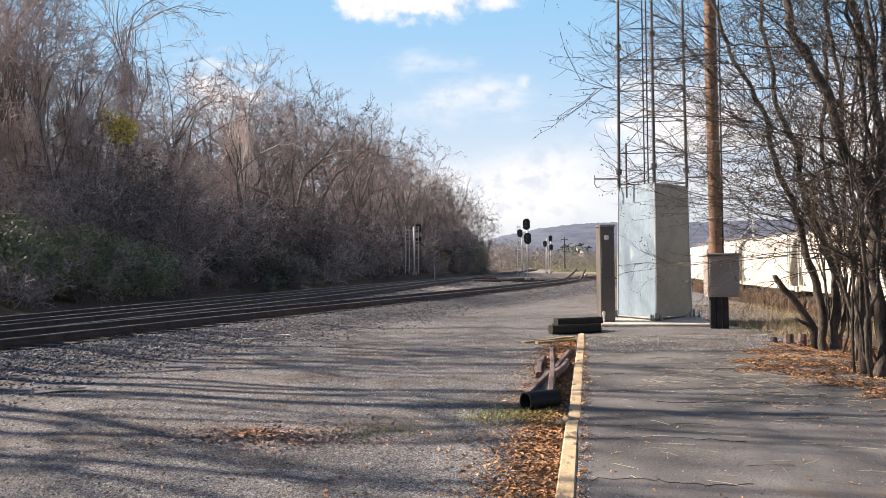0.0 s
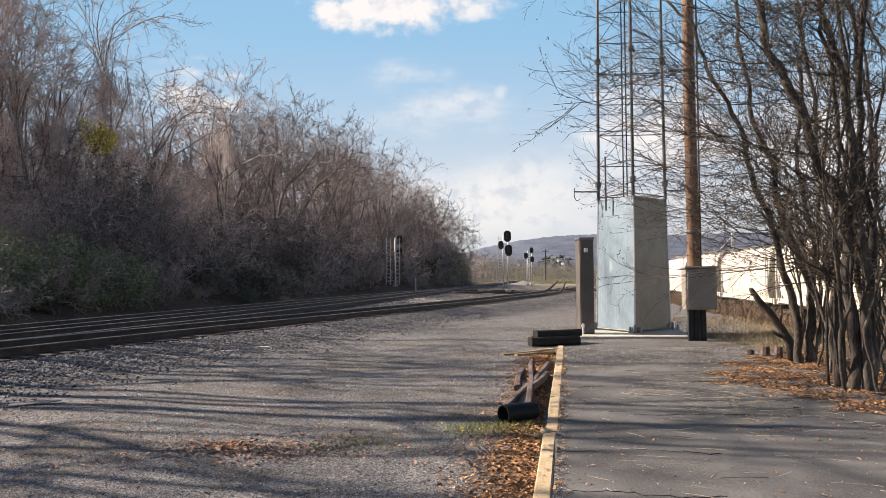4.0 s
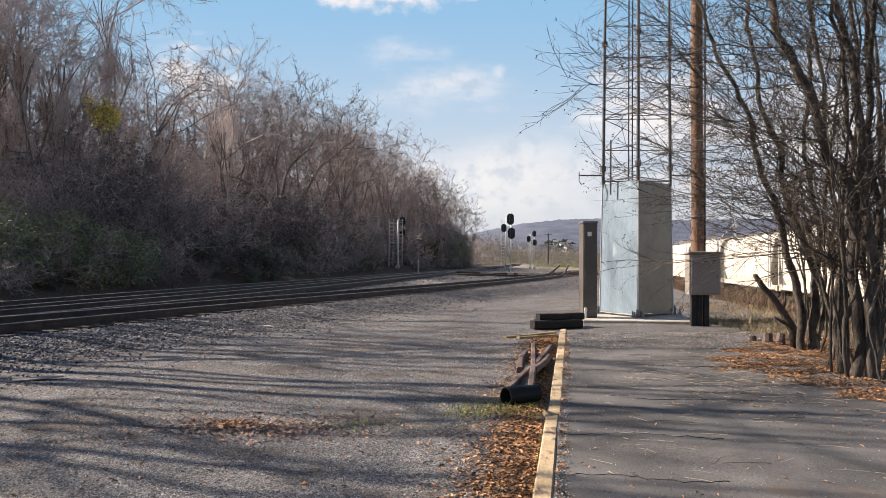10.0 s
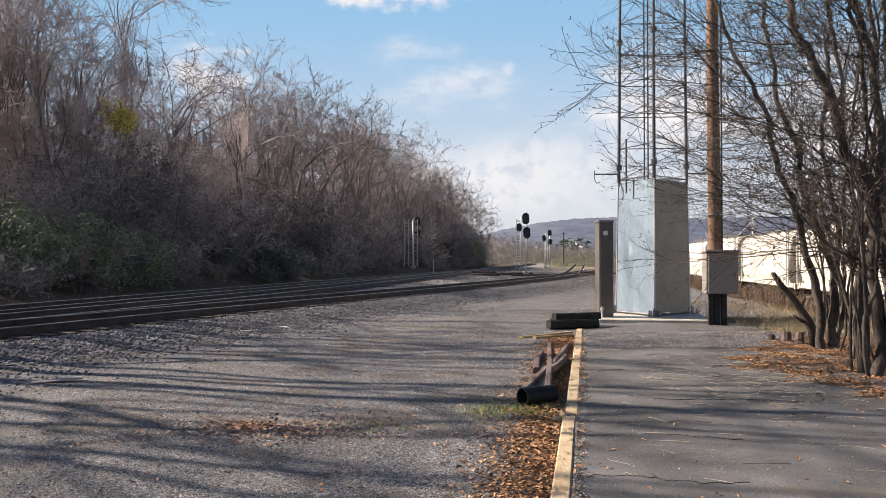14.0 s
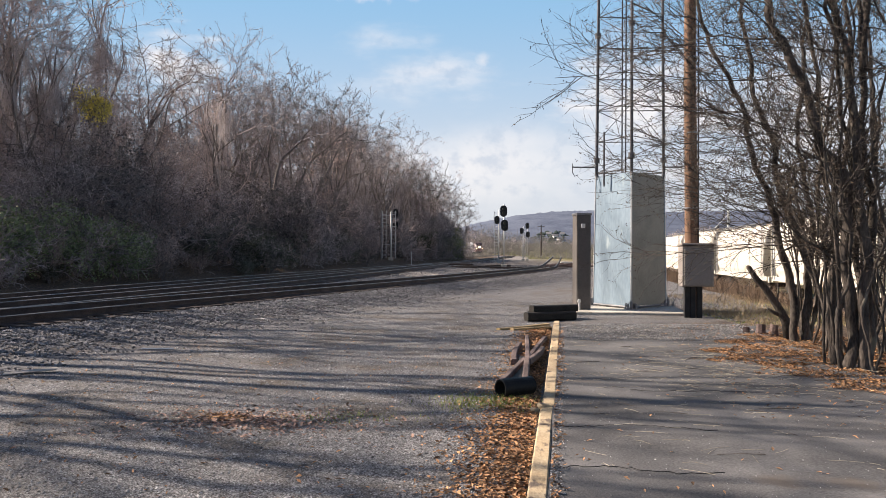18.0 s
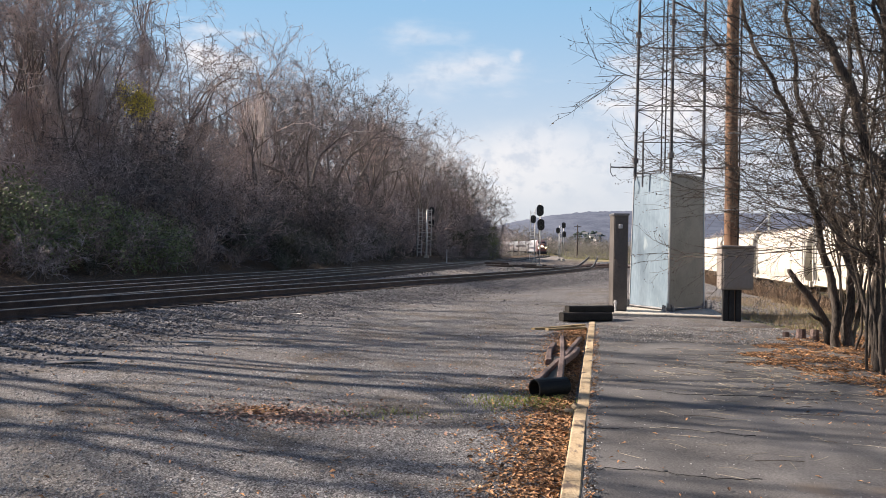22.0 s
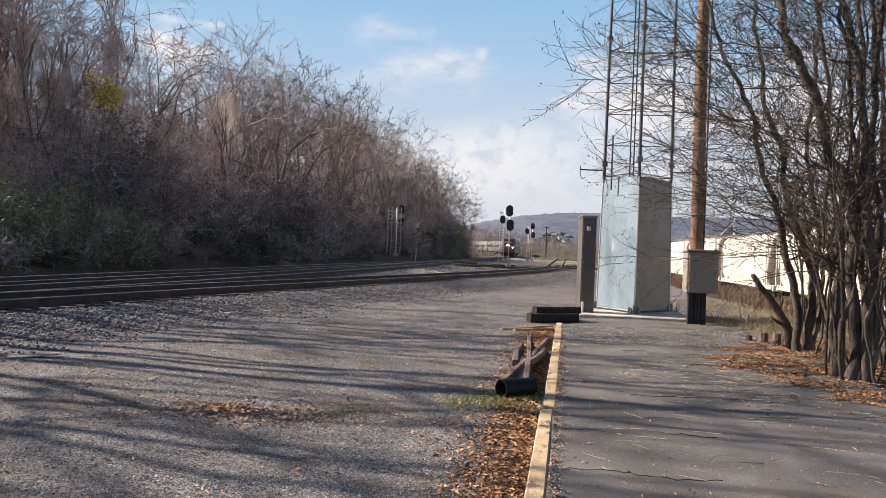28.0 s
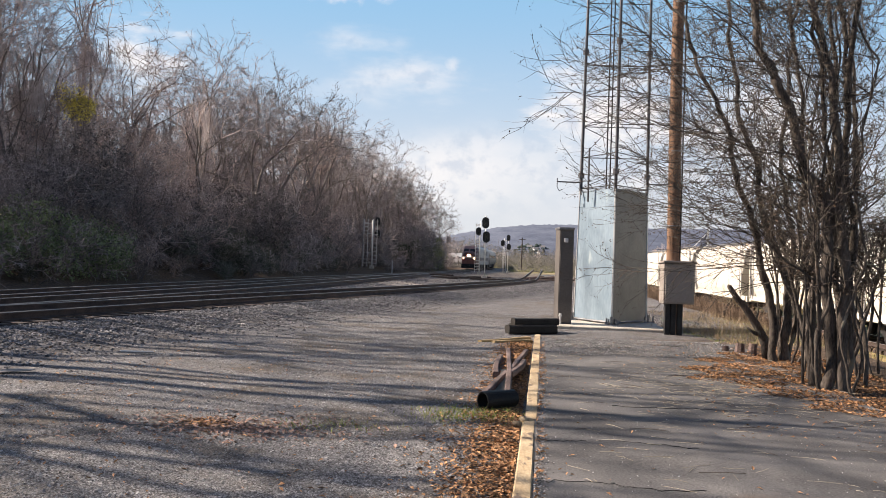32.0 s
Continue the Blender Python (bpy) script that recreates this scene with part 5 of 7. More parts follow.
# ---------------------------------------------------------------- distance
def far_hill():
    s = Shape()
    xs = np.linspace(-900, 2600, 900)
    rng = np.random.RandomState(3)
    prof = np.interp(xs, [-900, -200, 60, 100, 150, 215, 300, 420, 600, 900, 1500, 2600], [14, 20, 45, 56, 68, 76, 79, 76, 81, 86, 90, 80]) + 3
    n = len(xs)
    depth = [(0, -30), (60, 0.16), (170, 0.45), (300, 0.75), (420, 0.94), (520, 1.0), (700, 0.9)]
    for d, k in depth:
        for i, x in enumerate(xs):
            z = -6 if k < 0 else prof[i] * k + rng.uniform(-1.6, 1.6) * (0.25 if k < 1 else 0.9)
            s.v.append((x * (1 + d / 3000), 1180 + d + 0.00006 * (x - 400) ** 2, z))
    s.f += [(j * n + i, j * n + i + 1, (j + 1) * n + i + 1, (j + 1) * n + i) for j in range(len(depth) - 1) for i in range(n - 1)]
    solid("backdrop_hill", s, M_HILL_HAZE, "long wooded ridge on the horizon, coloured blue for haze", "hill", kind="structure", smooth=True)


far_hill()


def field_brush():
    """Rounded clumps of fine twigs, taller and thicker further off."""
    rng = random.Random(14)
    for name, label, mat_, count in (("field_brush", "hazy grey-brown bare brush on the distant field", M_BRUSH, 3000), ("olive_brush", "olive weeds on the distant field", M_LEAF_OLIVE, 700)):
        s = Shape()
        olive = mat_ is M_LEAF_OLIVE
        spots = []
        while len(spots) < count:
            y = 172 + 330 * rng.random() ** 1.2
            x = (rng.gauss(0.155, 0.03) if olive else rng.uniform(0.035, 0.36)) * y
            if not (abs(x - float(x_main(y))) < 5.5 and y < 420):
                spots.append((x, y))
        z = heights(np.array([p[0] for p in spots]), np.array([p[1] for p in spots]))
        for (x, y), g in zip(spots, z.tolist()):
            tall = (0.6 + (y - 172) / 38) * rng.uniform(0.35, 1.3) * (0.4 if olive else 1.0)
            if not olive and x / y < 0.085:
                tall *= 1.5
            if y < 310 and x < float(x_main(y)):
                tall *= 0.22
            for _ in range(22):
                p = Vector((x + rng.gauss(0, 0.4 + tall * 0.5), y + rng.gauss(0, 1.0), g + tall * rng.random() ** 1.2))
                d = Vector((rng.gauss(0, 0.6), rng.gauss(0, 0.4), rng.gauss(0.35, 0.5))).normalized() * rng.uniform(0.4, 1.0) * (0.6 + tall * 0.25)
                s.twig([p, p + d], 0.02 + y / 7000)
        tagged(new(name, s.mesh(name, mat_)), label, "brush", kind="stuff")


field_brush()


def field_trees():
    rng = random.Random(19)
    kinds = [forest_tree(500 + i, 9.0, 0.12, twig=M_TWIG, spread=1.1, bole=0.25, depth=5, twigs=6) for i in range(2)]
    spots = [(0.043, 205, 0.85), (0.050, 228, 1.0), (0.060, 214, 0.8), (0.066, 236, 0.85), (0.052, 250, 0.9), (0.075, 262, 0.7), (0.098, 300, 0.8), (0.115, 330, 0.8), (0.135, 320, 0.7), (0.155, 360, 0.8), (0.17, 340, 0.7), (0.30, 150, 0.9), (0.31, 170, 1.0), (0.33, 190, 1.1), (0.36, 180, 1.0), (0.40, 200, 1.1), (0.45, 210, 1.0)]
    for i, (k, y, size) in enumerate(spots):
        x = k * y
        m = pose(x, y, height(x, y), 0, 0, rng.uniform(0, 360))
        ob = kinds[i % 2]
        if i < 2:
            ob.matrix_basis = m
            tagged(ob, "bare tree in the distant field", group="field trees")
        else:
            ob = copy_thing(kinds[i % 2], m)
        ob.scale = (size, size, size)


field_trees()


def hill_z(x, d):
    prof = float(np.interp(x, [-900, -200, 60, 100, 150, 215, 300, 420, 600, 900, 1500, 2600], [14, 20, 45, 56, 68, 76, 79, 76, 81, 86, 90, 80])) + 3
    return prof * float(np.interp(d, [0, 60, 170, 300, 420], [0, 0.16, 0.45, 0.75, 0.94]))


def far_house(x, d, w, h, turn):
    y = 1180 + d + 0.00006 * (x - 400) ** 2
    xx = x * (1 + d / 3000)
    house = thing("house", "small white house at the foot of the ridge", "house", pose(xx, y, hill_z(x, d) - 2, 0, 0, turn), group="distant houses")
    part("wall", Shape().prism([(-w / 2, -4), (w / 2, -4), (w / 2, 4), (-w / 2, 4)], h), M_WALL, house)
    roof = Shape()
    roof.add([(-w / 2 - 0.5, -4.6, h), (w / 2 + 0.5, -4.6, h), (w / 2 + 0.5, 4.6, h), (-w / 2 - 0.5, 4.6, h), (-w / 2 - 0.5, 0, h + 3.2), (w / 2 + 0.5, 0, h + 3.2)], [(0, 1, 5, 4), (3, 4, 5, 2), (0, 4, 3), (1, 2, 5), (0, 3, 2, 1)])
    part("roof", roof, M_ROOF, house)
    for i in range(2):
        part("window", Shape().box((1.6, 0.3, 1.8), pose(-w / 4 + i * w / 2, -4.02, h * 0.55)), M_GLASS, house)


for hx, hd, hw, hh, ht in ((188, 100, 7, 5, 10), (181, 125, 8, 4, -15), (193, 80, 6, 4, 20), (200, 118, 6, 4, -10)):
    far_house(hx, hd, hw, hh, ht)


def far_evergreens():
    rng = random.Random(5)
    s = Shape()
    for _ in range(80):
        x, d = rng.gauss(184, 9), rng.uniform(60, 150)
        y = 1180 + d + 0.00006 * (x - 400) ** 2
        z, xx = hill_z(x, d) - 2, x * (1 + d / 3000)
        h = rng.uniform(2.6, 5.6)
        w = h * rng.uniform(0.45, 0.8)
        s.tube([(xx, y, z + h * a) for a in (0, 0.12, 0.35, 0.6, 0.82, 1.0)], [w * a * rng.uniform(0.8, 1.2) for a in (0.5, 0.85, 1.0, 0.95, 0.7, 0.2)], 7, cap=False)
    tagged(new("evergreen_grove", s.mesh("evergreen_grove", M_EVERGREEN)), "dark evergreen grove near distant houses", "trees", kind="stuff")


far_evergreens()


# ---------------------------------------------------------------- railway signals
def signal_head(parent, x, y, z, size=1.0, lit=None):
    s = Shape()
    n = 18
    for yy in (0.0, 0.05):
        for k in range(n):
            a = 2 * math.pi * k / n
            s.v.append((x + 0.34 * size * math.cos(a), y + yy, z + size * (0.34 * math.sin(a) + (0.2 if math.sin(a) > 0 else -0.2))))
    s.f += [tuple(range(n)), tuple(reversed(range(n, 2 * n)))] + [(k, k + n, (k + 1) % n + n, (k + 1) % n) for k in range(n)]
    head = part("signal_head", s, M_DARKSTEEL, parent, "black oval signal head")
    for dz in (-0.2, 0.2):
        hood = Shape()
        m = 10
        for yy in (0.0, -0.28):
            for k in range(m + 1):
                a = math.pi * (-0.15 + 1.3 * k / m)
                hood.v.append((x + 0.13 * size * math.cos(a), y + yy, z + size * (dz + 0.13 * math.sin(a))))
        hood.f += [(k, k + 1, k + m + 2, k + m + 1) for k in range(m)]
        part("hood", hood, M_DARKSTEEL, head)
        part("lens", Shape().tube([(x, y - 0.01, z + dz * size), (x, y - 0.03, z + dz * size)], 0.1 * size, 10), M_GLASS, head)
    part("housing", Shape().box((0.3 * size, 0.22, 0.75 * size), pose(x, y + 0.16, z), 0.03), M_DARKSTEEL, head)


def ladder(parent, x, y, z0, z1, w=0.36, label="pale ladder"):
    s = Shape()
    for dx in (-w / 2, w / 2):
        s.tube([(x + dx, y, z0), (x + dx, y, z1)], 0.036, 5)
    lad = part("ladder", s, M_WHITESTEEL, parent, label)
    z = z0 + 0.3
    while z < z1:
        part("rung", Shape().tube([(x - w / 2, y, z), (x + w / 2, y, z)], 0.026, 4), M_WHITESTEEL, lad)
        z += 0.42


def mast_signal(name, label, x, y, top, heads, with_ladder, side=0.0):
    z = height(x, y)
    sig = thing(name, label, "railway signal", pose(x, y, z))
    top -= z
    part("mast", Shape().tube([(0, 0, 0), (0, 0, top)], 0.058, 10), M_WHITESTEEL, sig, smooth=True)
    part("base", Shape().box((0.5, 0.5, 0.35), pose(0, 0, 0.12), 0.03), M_CONCRETE, sig)
    for hz, dx in heads:
        signal_head(sig, dx, -0.2, hz - z)
        if abs(dx) > 0.1:
            part("bracket", Shape().tube([(0, 0, hz - z), (dx, 0, hz - z)], 0.03, 6), M_WHITESTEEL, sig)
    if with_ladder:
        ladder(sig, side, 0.35, 0.3, top - 0.2, 0.55)
        part("platform", Shape().box((0.7, 0.7, 0.05), pose(side, 0.3, top - 1.4), 0.01), M_WHITESTEEL, sig)
        part("guard_rail", Shape().tube([(side - 0.33, 0.0, top - 0.4), (side + 0.33, 0.0, top - 0.4), (side + 0.33, 0.6, top - 0.4), (side - 0.33, 0.6, top - 0.4), (side - 0.33, 0.0, top - 0.4)], 0.02, 4, cap=False), M_WHITESTEEL, sig)
    return sig


mast_signal("signal_mast", "white mast signal with two black heads", 7.27, 80.0, 5.9, ((5.25, -0.05), (3.92, 0.05)), False)
mast_signal("signal_mast", "laddered mast signal with one black head", 9.5, 112.0, 6.9, ((5.55, -0.25),), True, -0.3)
mast_signal("signal_mast", "slim white mast signal with two black heads", 17.75, 150.0, 6.3, ((5.9, 0.0), (4.35, 0.1)), False)
mast_signal("signal_mast", "laddered white mast signal with one black head", 17.4, 153.0, 5.9, ((5.05, -0.3),), True, 0.1)


def bank_signal():
    x, y = -3.95, 88.0
    z = height(x, y)
    sig = thing("signal_mast", "pale laddered signal mast below dark bushes", "railway signal", pose(x, y, z))
    h = 5.6 - z
    part("mast", Shape().tube([(0.25, 0, 0), (0.25, 0, h - 0.1)], 0.09, 10), M_WHITESTEEL, sig, smooth=True)
    part("base", Shape().box((0.5, 0.5, 0.35), pose(0.25, 0, 0.12), 0.03), M_CONCRETE, sig)
    part("relay_post", Shape().tube([(-0.75, 0.3, 0), (-0.75, 0.3, h)], 0.06, 8), M_STEEL, sig)
    ladder(sig, -0.45, 0.3, 0.2, h, 0.4)
    ladder(sig, 0.5, 0.25, 0.2, h, 0.4)
    for k in range(5):
        part("tie_bar", Shape().tube([(-0.75, 0.3, 0.6 + k), (0.25, 0.0, 0.6 + k)], 0.022, 4), M_WHITESTEEL, sig)
    signal_head(sig, 0.72, 0.5, h - 0.2, 0.8)
    signal_head(sig, 0.72, 0.5, h - 1.5, 0.8)
    for dz in (0.2, 1.6):
        part("bracket", Shape().tube([(0.25, 0, h - dz), (0.85, 0, h - dz)], 0.03, 6), M_WHITESTEEL, sig)


bank_signal()
mp = Shape().box((0.09, 0.05, 1.5), pose(0, 0, 0.65), 0.01)
solid("marker_post", mp, M_WHITESTEEL, "short pale marker post beside the tracks", "marker post", m=pose(-1.52, 85, height(-1.52, 85)))


def far_pole():
    x, y = 24.4, 181.0
    z = height(x, y)
    p = thing("utility_pole", "distant dark utility pole with crossarm", "utility pole", pose(x, y, z))
    part("shaft", Shape().tube([(0, 0, -0.3), (0, 0, 7.0 - z)], [0.16, 0.11], 8), M_TIE, p)
    part("crossarm", Shape().box((1.5, 0.1, 0.12), pose(0, 0, 6.6 - z), 0.01), M_TIE, p)


far_pole()
bar = Shape()
bar.prism([(-1.2, -0.25), (1.2, -0.25), (1.2, 0.25), (-1.2, 0.25)], 0.32)
solid("white_barrier", bar, M_WALL, "low white concrete barrier beyond the stub track", "barrier", m=pose(17.6, 104, height(17.6, 104)))


def scrap_ties():
    rng = random.Random(77)
    for k in range(9):
        x, y = 13.0 + rng.uniform(-1.0, 4.2), 76 + rng.uniform(-1, 7)
        z = height(x, y)
        a = rng.uniform(-0.6, 0.6)
        beam("crosstie", "discarded dark crosstie lying on gravel", (x - 1.2 * math.cos(a), y - 1.2 * math.sin(a), z + 0.12), (x + 1.2 * math.cos(a), y + 1.2 * math.sin(a), z + 0.12 + rng.uniform(0, 0.3)), 0.23, 0.18, M_TIMBER, 0.0, "scattered crossties")
    for k in range(7):
        x, y = 4.2 + rng.uniform(-1.5, 3.5), 66 + rng.uniform(-3, 16)
        z = height(x, y)
        a = rng.uniform(-0.5, 0.5)
        beam("crosstie", "discarded dark crosstie lying on gravel", (x - 1.2 * math.cos(a), y - 1.2 * math.sin(a), z + 0.1), (x + 1.2 * math.cos(a), y + 1.2 * math.sin(a), z + 0.1), 0.23, 0.18, M_TIE, 0.0, "scattered crossties")


scrap_ties()


# ---------------------------------------------------------------- wheels and wagons
def wheel_shape(r, w):
    s = Shape()
    n = 20
    prof = [(0.0, -w / 2), (0.12, -w / 2), (r * 0.75, -w * 0.2), (r * 0.82, -w / 2), (r, -w / 2), (r * 0.985, w * 0.25), (r * 1.06, w * 0.3), (r * 1.06, w / 2), (r * 0.82, w / 2), (r * 0.75, w * 0.2), (0.12, w / 2), (0.0, w / 2)]
    k = len(prof)
    for i in range(n):
        a = 2 * math.pi * i / n
        s.v += [(u, q * math.cos(a), q * math.sin(a)) for q, u in prof]
    s.f += [(i * k + j, i * k + j + 1, ((i + 1) % n) * k + j + 1, ((i + 1) % n) * k + j) for i in range(n) for j in range(k - 1)]
    return s


WHEEL = wheel_shape(0.46, 0.14).mesh("wheel", M_DARKSTEEL)


def truck(parent, y, wheelbase=1.8, axles=2):
    t = part("truck", Shape().box((2.0, 0.3, 0.3), pose(0, y, 0.6), 0.03), M_DARKSTEEL, parent, "black bogie")
    for sx in (-0.98, 0.98):
        side = Shape()
        side.add([(sx + u, y + a, b) for u in (-0.06, 0.06) for a, b in ((-wheelbase / 2 - 0.3, 0.55), (-wheelbase / 2, 0.75), (-0.35, 0.8), (0.35, 0.8), (wheelbase / 2, 0.75), (wheelbase / 2 + 0.3, 0.55), (wheelbase / 2, 0.42), (0.35, 0.25), (-0.35, 0.25), (-wheelbase / 2, 0.42))],
                 [tuple(range(10)), tuple(reversed(range(10, 20)))] + [(i, i + 10, (i + 1) % 10 + 10, (i + 1) % 10) for i in range(10)])
        part("side_frame", side, M_DARKSTEEL, t)
        for k in range(axles):
            w = part("wheel", WHEEL, None, t)
            w.location = (sx * 0.75, y + (k - (axles - 1) / 2) * wheelbase / max(axles - 1, 1), 0.46)
            if sx < 0:
                w.rotation_euler = (0, 0, math.pi)


def hopper_car():
    car = thing("hopper_car", "cream covered hopper car parked on the siding", "railway wagon", group="parked hopper cars")
    half = 7.25
    prof = [(-1.35, 1.05), (-1.5, 1.5), (-1.57, 2.3), (-1.55, 3.2), (-1.42, 3.8), (-1.15, 4.15), (-0.6, 4.3), (0.6, 4.3), (1.15, 4.15), (1.42, 3.8), (1.55, 3.2), (1.57, 2.3), (1.5, 1.5), (1.35, 1.05)]
    k = len(prof)
    body = Shape()
    stations = [-half, -half + 0.02, -half + 0.25] + [-half + 0.25 + (2 * half - 0.5) * i / 8 for i in range(1, 8)] + [half - 0.25, half - 0.02, half]
    for i, y in enumerate(stations):
        f = 0.97 if i in (0, len(stations) - 1) else 1.0
        reach = [half - 0.8 * max(0.0, (2.7 - w) / 1.65) for u, w in prof]
        body.v += [(u * f, max(-r, min(r, y)), 1.05 + (w - 1.05) * f) for (u, w), r in zip(prof, reach)]
    body.f += [(i * k + j, (i + 1) * k + j, (i + 1) * k + (j + 1) % k, i * k + (j + 1) % k) for i in range(len(stations) - 1) for j in range(k)]
    body.f += [tuple(range(k)), tuple(reversed([(len(stations) - 1) * k + j for j in range(k)]))]
    part("body", body, M_HOPPER, car)
    for sx in (-1, 1):
        part("side_sill", Shape().box((0.12, 2 * half + 0.6, 0.26), pose(sx * 1.45, 0, 1.02), 0.02), M_HOPPER, car)
        part("running_board", Shape().box((0.45, 2 * half, 0.04), pose(sx * 0.75, 0, 4.42), 0.008), M_STEEL, car)
        for i in range(3):
            y = -half + 2 * half * (i + 1) / 4
            part("rib", Shape().tube([(sx * (a + 0.02), y, b) for a, b in ((1.40, 1.1), (1.52, 1.5), (1.59, 2.3), (1.57, 3.2), (1.44, 3.8))], 0.016, 4), M_HOPPER, car)
        for e in (-1, 1):
            lad = part("ladder", Shape().tube([(sx * 1.6, e * (half - 0.2), 1.0), (sx * 1.6, e * (half - 0.2), 4.2)], 0.022, 4).tube([(sx * 1.6, e * (half - 0.65), 1.0), (sx * 1.6, e * (half - 0.65), 4.2)], 0.022, 4), M_STEEL, car)
            for r in range(8):
                part("rung", Shape().tube([(sx * 1.6, e * (half - 0.2), 1.2 + r * 0.4), (sx * 1.6, e * (half - 0.65), 1.2 + r * 0.4)], 0.014, 4), M_STEEL, lad)
    for e in (-1, 1):
        part("end_sill", Shape().box((2.9, 0.25, 0.35), pose(0, e * (half + 0.45), 0.98), 0.02), M_HOPPER, car)
        part("end_post", Shape().box((0.12, 0.12, 3.0), pose(1.2, e * (half + 0.3), 2.5), 0.01), M_HOPPER, car)
        part("end_post", Shape().box((0.12, 0.12, 3.0), pose(-1.2, e * (half + 0.3), 2.5), 0.01), M_HOPPER, car)
        part("coupler", Shape().box((0.25, 0.36, 0.28), pose(0, e * (half + 0.62), 0.85), 0.04), M_DARKSTEEL, car)
        truck(car, e * 5.4)
    for i in range(3):
        y = -3.7 + i * 3.7
        hop = Shape()
        hop.add([(-1.3, y - 1.7, 1.1), (1.3, y - 1.7, 1.1), (1.3, y + 1.7, 1.1), (-1.3, y + 1.7, 1.1), (-0.5, y - 0.4, 0.35), (0.5, y - 0.4, 0.35), (0.5, y + 0.4, 0.35), (-0.5, y + 0.4, 0.35)],
                [(0, 1, 5, 4), (1, 2, 6, 5), (2, 3, 7, 6), (3, 0, 4, 7), (4, 5, 6, 7)])
        part("discharge_chute", hop, M_HOPPER, car)
    for i in range(5):
        part("roof_hatch", Shape().tube([(0, -5.6 + i * 2.8, 4.28), (0, -5.6 + i * 2.8, 4.42)], 0.36, 12), M_HOPPER, car)
    return car


def park_hoppers():
    car = hopper_car()
    ys = (25.1, 41.2, 57.3, 73.4, 89.5, 105.6, 121.7)
    for i, y in enumerate(ys):
        x = float(x_hopper(y))
        m = pose(x, y, height(x, y) + 0.30, 0, 0, -8.08)
        if i == 0:
            car.matrix_basis = m
        else:
            copy_thing(car, m)


park_hoppers()


# ---------------------------------------------------------------- passenger train
def loft(prof_at, ys):
    s = Shape()
    k = len(prof_at(ys[0]))
    for y in ys:
        s.v += [(u, y, w) for u, w in prof_at(y)]
    s.f += [(i * k + j, (i + 1) * k + j, (i + 1) * k + (j + 1) % k, i * k + (j + 1) % k) for i in range(len(ys) - 1) for j in range(k)]
    s.f += [tuple(range(k)), tuple(reversed([(len(ys) - 1) * k + j for j in range(k)]))]
    return s


